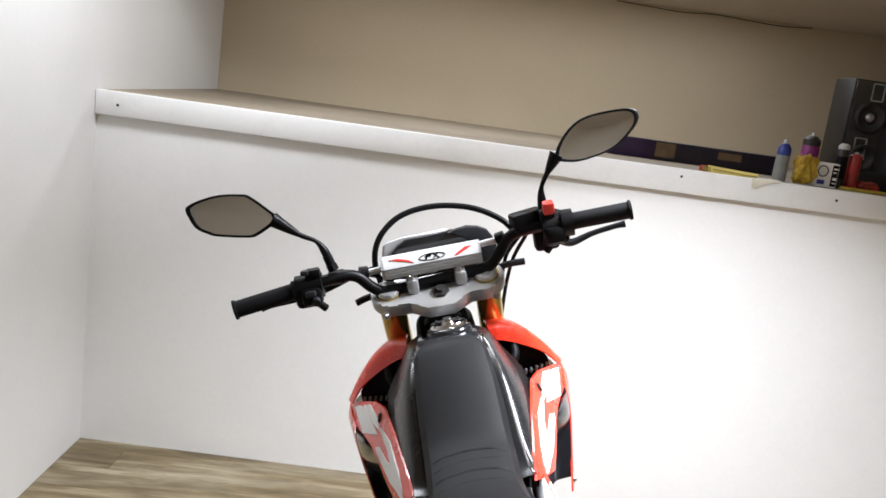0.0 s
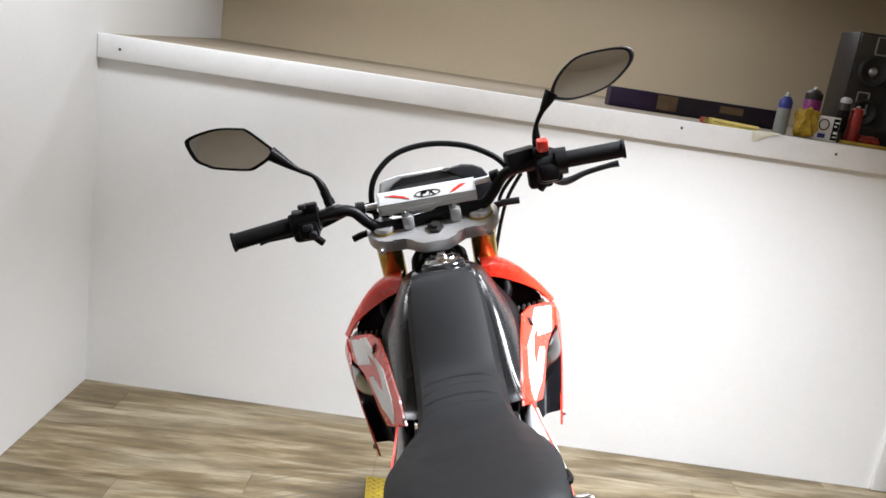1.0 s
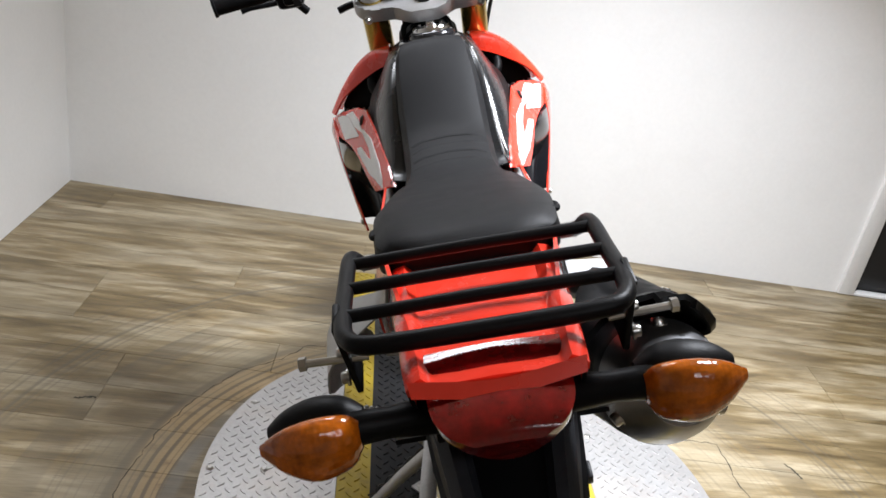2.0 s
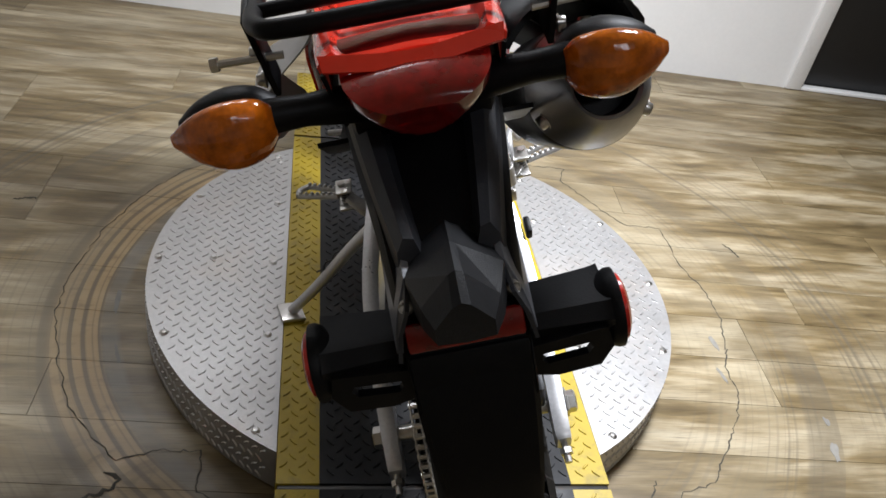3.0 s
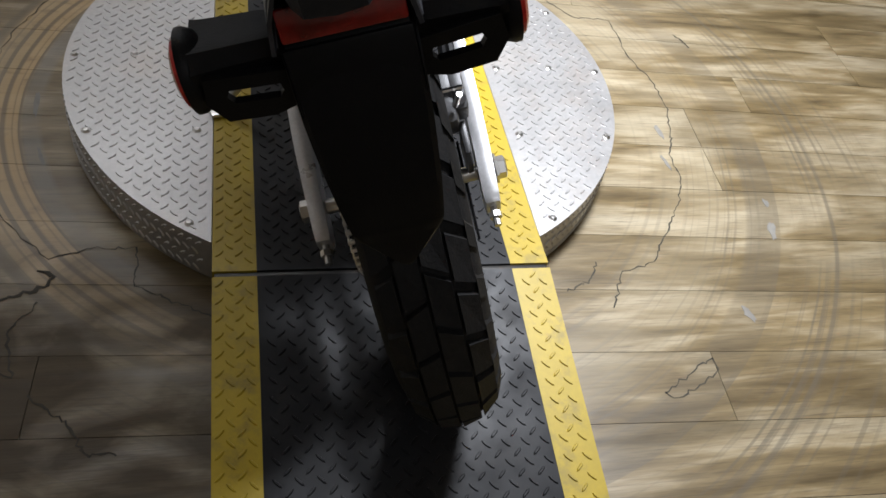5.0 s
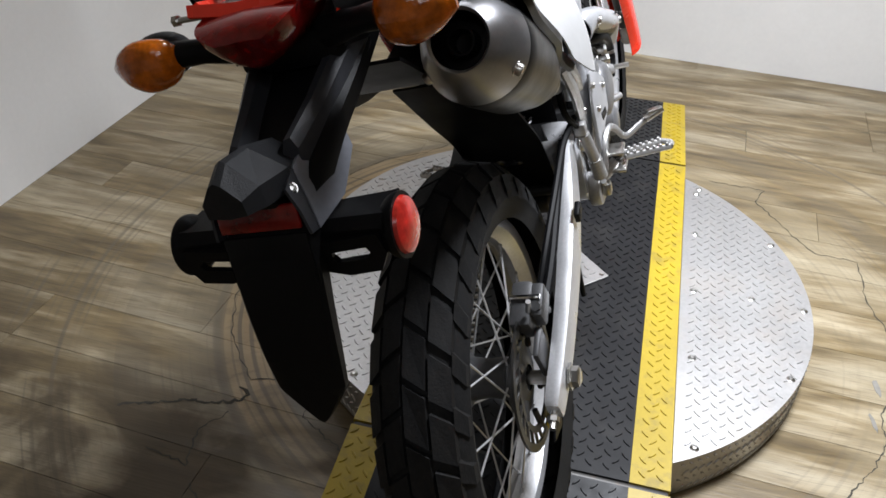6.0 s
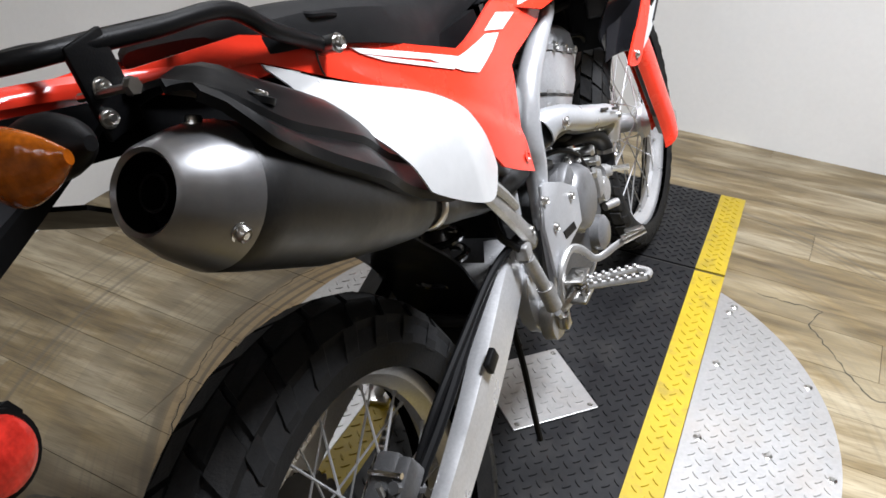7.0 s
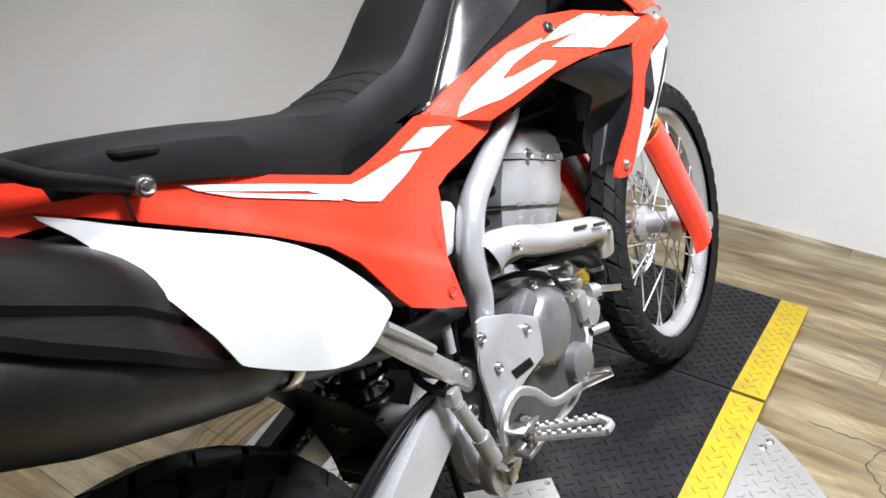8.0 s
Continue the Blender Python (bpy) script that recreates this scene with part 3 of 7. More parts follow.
crack([(-0.589, -0.751), (-0.526, -0.803), (-0.495, -0.862), (-0.447, -0.863)], 0.006, 8)
crack([(-0.992, 0.344), (-0.965, 0.352), (-0.94, 0.355)], 0.008, 9)
crack([(0.502, -0.824), (0.631, -0.752), (0.634, -0.784), (0.527, -0.837), (0.502, -0.824)], 0.004, 10)
def chip(cx, cy, size, seed, turn=0.0, thin=0.45):
    """A small worn-through spot with a ragged edge."""
    rng = random.Random(seed)
    pts = []
    for k in range(14):
        a = 2 * math.pi * k / 14
        r = size * rng.uniform(0.55, 1.0)
        x, y = r * math.cos(a) * thin, r * math.sin(a)
        pts.append((cx + x * math.cos(turn) - y * math.sin(turn), cy + x * math.sin(turn) + y * math.cos(turn)))
    lies_on_floor("worn_patch", pts, PATCH, "small grey worn spot")


chip(0.927, -0.425, 0.036, 1, -0.3, 0.35)
chip(0.953, -0.338, 0.018, 2)
chip(0.758, -0.653, 0.026, 3, 0.3)
chip(0.770, -0.085, 0.040, 4, 0.1, 0.22)
chip(0.745, -0.20, 0.030, 5, 0.2, 0.2)
chip(-0.676, -0.02, 0.055, 6, 0.05, 0.12)
chip(-0.645, -0.19, 0.045, 7, 0.3, 0.12)

# ---------------------------------------------------------------- turntable with its ramps
TOP, R_DISC, HALF, INNER, SEAM = 0.106, 0.606, 0.305, 0.230, 0.590


def tread(inside, x0, x1, y0, y1, z_of, pitch=0.0165, length=0.0215, width=0.0054, high=0.0016):
    """Raised lugs of tread plate: short bars crossed at right angles, turned half a right angle."""
    verts, faces = [], []
    n = 0
    h, w = length / 2, width / 2
    iy = 0
    y = y0
    while y < y1:
        x = x0 + (pitch if iy % 2 else 0)
        ix = 0
        while x < x1:
            ang = radians(45) if (iy % 2) == 0 else radians(-45)
            c, s = math.cos(ang), math.sin(ang)
            if inside(x, y):
                base = len(verts)
                ring = [(-h, 0), (-h * 0.55, -w), (h * 0.55, -w), (h, 0), (h * 0.55, w), (-h * 0.55, w)]
                for a, b in ring:
                    px, py = x + a * c - b * s, y + a * s + b * c
                    verts.append((px, py, z_of(px, py) - 0.0005))
                for a, b in ring:
                    a, b = a * 0.72, b * 0.5
                    px, py = x + a * c - b * s, y + a * s + b * c
                    verts.append((px, py, z_of(px, py) + high))
                for k in range(6):
                    faces.append((base + k, base + (k + 1) % 6, base + 6 + (k + 1) % 6, base + 6 + k))
                faces.append(tuple(base + 6 + k for k in range(6)))
            x += pitch * 2
            ix += 1
        y += pitch
        iy += 1
    return verts, faces


def tread_part(name, parent, mat, label, *args, **kw):
    data = bpy.data.meshes.new(name)
    v, f = tread(*args, **kw)
    data.from_pydata(v, [], f)
    data.materials.append(mat)
    ob = new(name, data)
    ob.parent = parent
    return tagged(ob, label, kind="stuff")


TABLE = tagged(new("turntable"), "round aluminium tread-plate turntable with black and yellow ramps", "turntable")


def half_disc(side):
    """One of the two segments of the disc beside the track, with a skirt."""
    a0 = math.asin((HALF + 0.0015) / R_DISC)
    pts = [(side * R_DISC * math.sin(a), R_DISC * math.cos(a)) for a in (a0 + (math.pi - 2 * a0) * k / 72 for k in range(73))]
    bm = bmesh.new()
    top = [bm.verts.new((x, y, TOP)) for x, y in pts]
    low = [bm.verts.new((x, y, 0.004)) for x, y in pts]
    bm.faces.new(top)
    n = len(pts)
    for i in range(n):
        bm.faces.new((low[i], low[(i + 1) % n], top[(i + 1) % n], top[i]))
    bmesh.ops.triangulate(bm, faces=[f for f in bm.faces if len(f.verts) > 4])
    ob = part("disc_plate", bm, ALU_PLATE, TABLE, "bare aluminium tread plate", False)
    tread_part("tread_relief", ob, ALU_PLATE, "raised aluminium lugs", lambda x, y: side * x > HALF + 0.012 and x * x + y * y < (R_DISC - 0.014) ** 2,
               -0.62 if side < 0 else 0.30, -0.29 if side < 0 else 0.62, -0.6, 0.6, lambda x, y: TOP)
    # lugs round the skirt
    verts, faces = [], []
    for row in range(4):
        z = 0.018 + row * 0.0235
        count = 66
        for k in range(count):
            a = a0 + 0.03 + (math.pi - 2 * a0 - 0.06) * (k + 0.5 * (row % 2)) / count
            ang = radians(45 if row % 2 else -45)
            base = len(verts)
            for lift, sc in ((-0.0005, (1, 1)), (0.0024, (0.72, 0.5))):
                for p, q in ((-0.0105, 0), (-0.006, -0.0034), (0.006, -0.0034), (0.0105, 0), (0.006, 0.0034), (-0.006, 0.0034)):
                    p, q = p * sc[0], q * sc[1]
                    s = p * math.cos(ang) - q * math.sin(ang)
                    zz = z + p * math.sin(ang) + q * math.cos(ang)
                    r = R_DISC + lift
                    verts.append((side * r * math.sin(a + s / r), r * math.cos(a + s / r), zz))
            for m in range(6):
                faces.append((base + m, base + (m + 1) % 6, base + 6 + (m + 1) % 6, base + 6 + m))
            faces.append(tuple(base + 6 + m for m in range(6)))
    data = bpy.data.meshes.new("skirt_relief")
    data.from_pydata(verts, [], faces)
    data.materials.append(ALU_PLATE)
    sk = new("skirt_relief", data)
    sk.parent = ob
    tagged(sk, "raised lugs on the disc's edge", kind="stuff")


half_disc(-1)
half_disc(1)


def ramp_z(y):
    a = abs(y)
    if a <= SEAM + 0.008:
        return TOP + 0.001
    return max(0.012, TOP + 0.001 - (a - SEAM - 0.008) * 0.13)


def track(y0, y1, name, thick):
    """One plate of the track: black middle with a yellow strip along each side."""
    def strip(x0, x1, mat, nm, lift):
        bm = bmesh.new()
        vs = []
        for y in (y0, y1):
            for x in (x0, x1):
                vs.append(bm.verts.new((x, y, ramp_z(y) + lift)))
                vs.append(bm.verts.new((x, y, max(0.003, ramp_z(y) - thick))))
        a, b, c, d, e, f, g, h = vs
        for q in ((a, c, g, e), (b, f, h, d), (a, e, f, b), (c, d, h, g), (a, b, d, c), (e, g, h, f)):
            bm.faces.new(q)
        ob = part(nm, bm, mat, TABLE, "", False)
        tread_part("tread_relief", ob, mat, "", lambda x, y: x0 + 0.008 < x < x1 - 0.008 and y0 + 0.008 < y < y1 - 0.008,
                   -0.305 + 0.0118, 0.31, y0 + 0.006, y1, lambda x, y: ramp_z(y) + lift, high=0.0024)
        return ob
    strip(-INNER, INNER, BLACK_PLATE, "track_plate", 0.0)
    strip(-HALF, -INNER - 0.0004, YELLOW_PLATE, "edge_strip", 0.0)
    strip(INNER + 0.0004, HALF, YELLOW_PLATE, "edge_strip", 0.0)


track(-SEAM, SEAM, "deck", 0.1)
track(SEAM + 0.012, SEAM + 0.56, "ramp", 0.02)
track(-SEAM - 0.56, -SEAM - 0.012, "ramp", 0.02)
for s in (-1, 1):
    part("hinge_bar", box(HALF * 2 - 0.006, 0.011, 0.02, (0, s * (SEAM + 0.006), TOP - 0.0125), 0.002), DARK_METAL, TABLE, "dark hinge gap bar")


def centre_plate():
    bm = box(0.192, 0.192, 0.004, (0, 0, TOP + 0.0045), 0.001, (0, 0, 45))
    ob = part("centre_plate", bm, ALU_PLATE, TABLE, "square bare tread plate in the middle", False)
    tread_part("tread_relief", ob, ALU_PLATE, "", lambda x, y: abs(x) + abs(y) < 0.124, -0.135, 0.14, -0.135, 0.14, lambda x, y: TOP + 0.0065)
    for k in range(4):
        a = radians(90 * k)
        part("screw", lathe([(0, 0.003), (0.004, 0.0025), (0.006, 0)], (0.118 * math.cos(a), 0.118 * math.sin(a), TOP + 0.0065), (0, 0, 1), 8), STEEL, TABLE)


centre_plate()


def disc_screws():
    bm = lathe([(0, 0.0045), (0.0045, 0.004), (0.0075, 0.001), (0.0095, 0.0002)], (0, 0, 0), (0, 0, 1), 10)
    first = None
    spots = []
    for s in (-1, 1):
        spots += [(s * 0.588 * math.cos(a), 0.588 * math.sin(a)) for a in (radians(d) for d in (-54, -23, 1, 26, 54))]
        spots += [(s * 0.337, y) for y in (-0.225, 0.011, 0.25, 0.45)] + [(s * 0.47, 0.02)]
    for x, y in spots:
        if first is None:
            first = part("screw", bm, STEEL, TABLE)
            ob = first
        else:
            ob = new("screw", first.data)
            ob.parent = TABLE
        ob.location = (x, y, TOP + 0.0005)


disc_screws()

# ---------------------------------------------------------------- motorcycle: x to its right, y ahead of the rear axle, z up from the ground
BIKE = tagged(new("motorcycle"), "red, white and black dual-sport motorcycle leaning on its side stand", "motorcycle")
BIKE.matrix_world = pose(0.078, -0.716, TOP + 0.002, 0, -18, 0)
R_C, F_C = Vector((0.002, 0.004, 0.335)), Vector((0.0, 1.437, 0.322))


def clamp(v):
    return max(0.0, min(1.0, v))


def ease(v):
    v = clamp(v)
    return v * v * (3 - 2 * v)


def soft(v, k=0.012):
    """max(0, v) with a rounded corner."""
    return 0.5 * (v + math.sqrt(v * v + k * k)) - 0.5 * k


def both(name, bm, mat, parent, label=""):
    m = mirrored(bm)
    return part(name, bm, mat, parent, label), part(name, m, mat, parent, label)


def panel(outline, x_of, thick=0.003, steps=5, cuts=4, fine=0.013):
    """A bent cover: outline of (y, z), its x given by x_of(y, z)."""
    if steps:
        outline = [(p.x, p.y) for p in curve_points([(a, b, 0) for a, b in outline], steps, True)]
    bm = bmesh.new()
    face = bm.faces.new([bm.verts.new((0, y, z)) for y, z in outline])
    bmesh.ops.triangulate(bm, faces=[face], quad_method="BEAUTY", ngon_method="BEAUTY")
    for _ in range(cuts):
        long = [e for e in bm.edges if e.calc_length() > fine]
        if not long:
            break
        bmesh.ops.subdivide_edges(bm, edges=long, cuts=1)
        bmesh.ops.triangulate(bm, faces=bm.faces[:])
    for v in bm.verts:
        v.co.x = x_of(v.co.y, v.co.z)
    out = bmesh.ops.extrude_face_region(bm, geom=bm.faces[:])
    for v in [g for g in out["geom"] if isinstance(g, bmesh.types.BMVert)]:
        v.co.x -= thick
    return bm


def bolt(at, axis=(1, 0, 0), r=0.008, h=0.006):
    return lathe([(0, h), (r * 0.45, h), (r * 0.5, h * 0.55), (r * 0.85, h), (r, h * 0.7), (r, 0), (r * 1.35, 0), (r * 1.35, -0.002)], at, axis, 12)


# ---- wheels
def tyre_mesh(c, big, half, rim_r, depth):
    sec = []
    for k in range(13):
        a = math.pi * k / 12
        w = half * math.cos(a)
        sec.append((rim_r + (big - depth - rim_r) * math.sin(a) ** 0.72, w * (1.0 if 0.15 < math.sin(a) else 0.8)))
    body = lathe(sec, c, (1, 0, 0), 72)
    return body


def tread_blocks(parent, c, big, half, rim_r, blocks, rows, depth):
    """Tread blocks, one object each: rows of (where across, width, share of the pitch, phase)."""
    for across, wide, share, phase in rows:
        da = 2 * math.pi / blocks * share / 2
        verts = []
        for lift in (0, 1):
            for s, t in ((-1, -1), (1, -1), (1, 1), (-1, 1)):
                x = across + s * wide / 2 * (0.95 if lift else 1)
                q = min(0.995, abs(x) / half)
                r = rim_r + (big - depth - rim_r) * (1 - q * q) ** 0.36 + (depth if lift else -0.004)
                a = t * da * (0.95 if lift else 1) + 0.025 * s * (1 if across >= 0 else -1)
                verts.append((x, r * math.cos(a), r * math.sin(a)))
        data = bpy.data.meshes.new("tread_block")
        data.from_pydata(verts, [], [(4, 5, 6, 7), (0, 1, 5, 4), (1, 2, 6, 5), (2, 3, 7, 6), (3, 0, 4, 7)])
        data.materials.append(RUBBER)
        for k in range(blocks):
            ob = new("tread_block", data)
            ob.parent = parent
            ob.matrix_local = Matrix.Translation(c) @ Matrix.Rotation(2 * math.pi * (k + phase) / blocks, 4, "X")


def rim_mesh(c, r, half):
    prof = [(r, -half), (r - 0.004, -half - 0.001), (r - 0.016, -half + 0.003), (r - 0.022, -half * 0.55), (r - 0.030, -half * 0.25), (r - 0.030, half * 0.25),
            (r - 0.022, half * 0.55), (r - 0.016, half - 0.003), (r - 0.004, half + 0.001), (r, half), (r - 0.008, half * 0.8), (r - 0.014, 0), (r - 0.008, -half * 0.8)]
    return lathe(prof, c, (1, 0, 0), 72, closed=True)


def spokes(parent, c, r_in, r_out, flange, count=32):
    for k in range(count):
        side = 1 if k % 2 else -1
        a = 2 * math.pi * k / count
        lean = radians(50) * (1 if (k // 2) % 2 else -1)
        p = c + Vector((side * flange, r_in * math.cos(a + lean), r_in * math.sin(a + lean)))
        q = c + Vector((side * 0.004, r_out * math.cos(a), r_out * math.sin(a)))
        d = (q - p).normalized()
        bm = joined(rod(p, q, 0.0017, 5), rod(q - d * 0.016, q, 0.0032, 6))
        part("spoke", bm, ALU, parent)


def brake_disc(c, r_out, r_in, x, carrier):
    """A ring with holes, on a spider."""
    bm = bmesh.new()
    n = 60
    t = 0.002
    ring = [(r_out, -t), (r_out, t), (r_out - 0.012, t), (r_out - 0.012, -t)]
    outer = lathe(ring, c + Vector((x, 0, 0)), (1, 0, 0), n, closed=True)
    ring = [(r_in + 0.010, -t), (r_in + 0.010, t), (r_in, t), (r_in, -t)]
    inner = lathe(ring, c + Vector((x, 0, 0)), (1, 0, 0), n, closed=True)
    bm.free()
    pieces = [outer, inner]
    for k in range(24):
        a = 2 * math.pi * k / 24
        p = c + Vector((x, (r_in + 0.004) * math.cos(a), (r_in + 0.004) * math.sin(a)))
        q = c + Vector((x, (r_out - 0.006) * math.cos(a + 0.18), (r_out - 0.006) * math.sin(a + 0.18)))
        pieces.append(tube([p, q], 0.0055, 6, squash=0.36))
    for k in range(6):
        a = 2 * math.pi * k / 6
        p = c + Vector((x - 0.003, carrier * math.cos(a), carrier * math.sin(a)))
        q = c + Vector((x, (r_in + 0.004) * math.cos(a + 0.2), (r_in + 0.004) * math.sin(a + 0.2)))
        pieces.append(rod(p, q, 0.005, 6))
    return joined(*pieces)


def rear_wheel():
    hub = lathe([(0.018, -0.075), (0.055, -0.06), (0.060, -0.048), (0.034, -0.03), (0.030, 0.0), (0.034, 0.03), (0.060, 0.042), (0.056, 0.052), (0.02, 0.06)], R_C, (1, 0, 0), 32)
    # hub and brake disc are coloured dark for the shade round them
    w = part("rear_wheel", hub, CASE_DARK, BIKE, "spoked rear wheel with a silver rim")
    part("rim", rim_mesh(R_C, 0.249, 0.028), ALU, w, "polished silver rim")
    rows = [(0.0145, 0.027, 0.90, 0.0), (-0.0145, 0.027, 0.90, 0.5), (0.042, 0.023, 0.80, 0.45), (-0.042, 0.023, 0.80, 0.95), (0.0585, 0.010, 0.42, 0.2)]
    tread_blocks(w, R_C, 0.335, 0.066, 0.243, 30, rows, 0.0085)
    part("tyre", tyre_mesh(R_C, 0.335, 0.066, 0.243, 0.0085), RUBBER, w, "black knobbly tyre")
    spokes(w, R_C, 0.052, 0.228, 0.045)
    part("brake_disc", brake_disc(R_C, 0.110, 0.072, 0.066, 0.05), DARK_METAL, w, "drilled wave brake disc")
    part("axle", rod(R_C + Vector((-0.145, 0, 0)), R_C + Vector((0.13, 0, 0)), 0.011, 12), STEEL, w)
    teeth = [(0.095 + (0.0 if k % 2 else 0.008), a) for k, a in ((k, 2 * math.pi * k / 80) for k in range(80))]
    part("sprocket", plate([(R_C.y + r * math.cos(a), R_C.z + r * math.sin(a)) for r, a in teeth], -0.084, -0.079), DARK_METAL, w)
    # yellow patch added for the ramp's strip showing through the spokes
    part("paint_mark", box(0.0025, 0.05, 0.012, (0.0695, R_C.y + 0.02, R_C.z - 0.098), 0.001, (12, 0, 0)), STRIP_YELLOW, w, "yellow patch for the strip seen through the spokes")
    return w


def front_wheel():
    hub = lathe([(0.015, -0.06), (0.045, -0.05), (0.048, -0.04), (0.026, -0.025), (0.024, 0.0), (0.026, 0.025), (0.044, 0.036), (0.042, 0.045), (0.016, 0.06)], F_C, (1, 0, 0), 28)
    w = part("front_wheel", hub, ALU, BIKE, "spoked front wheel with a silver rim")
    part("rim", rim_mesh(F_C, 0.273, 0.023), ALU, w, "polished silver rim")
    rows = [(0.0, 0.026, 0.84, 0.0), (0.024, 0.018, 0.80, 0.5), (-0.024, 0.018, 0.80, 0.5), (0.0385, 0.008, 0.5, 0.05), (-0.0385, 0.008, 0.5, 0.05)]
    tread_blocks(w, F_C, 0.333, 0.044, 0.266, 40, rows, 0.006)
    part("tyre", tyre_mesh(F_C, 0.333, 0.044, 0.266, 0.006), RUBBER, w, "black knobbly tyre")
    spokes(w, F_C, 0.040, 0.252, 0.036)
    part("brake_disc", brake_disc(F_C, 0.128, 0.088, -0.060, 0.045), CHROME, w, "drilled wave brake disc")
    part("axle", rod(F_C + Vector((-0.11, 0, 0)), F_C + Vector((0.115, 0, 0)), 0.011, 12), STEEL, w)
    for k in range(16):
        a = 2 * math.pi * k / 16 + 0.1
        if k in (4, 11):
            part("wheel_weight", box(0.01, 0.012, 0.008, F_C + Vector((0.0, 0.25 * math.cos(a), 0.25 * math.sin(a))), 0.002), DARK_METAL, w)
    return w


rear_wheel()
front_wheel()


# ---- swingarm, chain, rear brake
def arm_section(y, z, x, wide, high, tilt):
    c, s = math.cos(tilt), math.sin(tilt)
    out = []
    for a, b in ((-1, -1), (-0.4, -1.08), (0.4, -1.08), (1, -1), (1.12, -0.4), (1.12, 0.4), (1, 1), (0.4, 1.08), (-0.4, 1.08), (-1, 1)):
        dy, dz = -s * b * high / 2, c * b * high / 2
        out.append(Vector((x + a * wide / 2, y + dy, z + dz)))
    return out


def swingarm():
    t = radians(18)
    rows = [(0.47, 0.498, 0.070, 0.05, 0.066), (0.40, 0.482, 0.088, 0.034, 0.068), (0.30, 0.455, 0.104, 0.028, 0.066), (0.20, 0.419, 0.112, 0.025, 0.060),
            (0.10, 0.380, 0.113, 0.023, 0.055), (0.02, 0.350, 0.111, 0.022, 0.050), (-0.045, 0.330, 0.108, 0.021, 0.042), (-0.058, 0.326, 0.108, 0.018, 0.034)]
    right = loft([arm_section(y, z, x, w, h, t) for y, z, x, w, h in rows], steps=3)
    w = part("swingarm", right, ALU, BIKE, "bare aluminium swingarm")
    part("arm", mirrored(loft([arm_section(y, z, x + 0.018 * ease((0.42 - y) / 0.3), ww, h, t) for y, z, x, ww, h in rows], steps=3)), ALU, w)
    part("cross_brace", rod((-0.085, 0.40, 0.49), (0.085, 0.40, 0.49), 0.032, 16), CAST, w)
    for s in (-1, 1):
        part("axle_nut", lathe([(0, 0.014), (0.012, 0.014), (0.016, 0.012), (0.016, 0.002), (0.021, 0.001), (0.021, -0.002)], R_C + Vector((s * 0.124 if s > 0 else -0.142, 0, 0)), (s, 0, 0), 6), STEEL, w)
        ax = 0.108 if s > 0 else -0.126
        part("chain_adjuster", joined(rod((ax, -0.058, 0.326), (ax, -0.085, 0.318), 0.005, 8), rod((ax, -0.066, 0.324), (ax, -0.074, 0.3215), 0.009, 6)), STEEL, w)
    part("hose_clip", box(0.010, 0.03, 0.022, (0.130, 0.245, 0.470), 0.003, (18, 0, 0)), BLACK, w, "black hose clip")
    part("brake_hose", tube([(0.075, 0.06, 0.40), (0.090, 0.14, 0.462), (0.098, 0.26, 0.507), (0.102, 0.36, 0.535), (0.112, 0.44, 0.545)], 0.006, 8), CABLE, w, "black brake hose")
    part("hose_guard", tube([(0.093, 0.05, 0.418), (0.099, 0.14, 0.452), (0.099, 0.26, 0.497), (0.096, 0.38, 0.530)], 0.0075, 8), CABLE, w, "black hose guide")
    part("chain_slider", box(0.04, 0.20, 0.02, (-0.085, 0.36, 0.525), 0.006, (18, 0, 0)), BLACK, w)
    return w


swingarm()


def chain():
    pts = []
    for k in range(10):
        a = radians(100 + 16 * k)
        pts.append((R_C.y + 0.102 * math.cos(a), R_C.z + 0.102 * math.sin(a)))
    top = [(0.46, 0.51), (0.30, 0.485), (0.14, 0.458)]
    low = [(0.02, 0.236), (0.15, 0.28), (0.30, 0.355), (0.46, 0.44)]
    line = resample(curve_points([(-0.082, y, z) for y, z in top + pts + low], 4), 96)
    first = None
    holder = group_part("chain", BIKE, "roller drive chain")
    for i, (p, q) in enumerate(zip(line, line[1:])):
        d = q - p
        m = Matrix.Translation((p + q) / 2) @ Matrix.Rotation(math.atan2(d.z, d.y), 4, "X")
        if first is None:
            first = bpy.data.meshes.new("link")
            bm = joined(box(0.0018, 0.0155, 0.010, (0.0055, 0, 0), 0.0008, segments=1), box(0.0018, 0.0155, 0.010, (-0.0055, 0, 0), 0.0008, segments=1), rod((-0.0075, 0.006, 0), (0.0075, 0.006, 0), 0.0042, 6))
            bm.to_mesh(first)
            bm.free()
            first.materials.append(STEEL)
        ob = new("link", first)
        ob.parent = holder
        ob.matrix_local = m
    part("chain_guard", sheet([[(-0.095, 0.42, 0.56), (-0.095, 0.2, 0.51), (-0.095, 0.03, 0.47)], [(-0.055, 0.42, 0.568), (-0.055, 0.2, 0.52), (-0.055, 0.03, 0.478)]], 10, 4, 0.003), BLACK, BIKE, "black plastic chain guard")


chain()


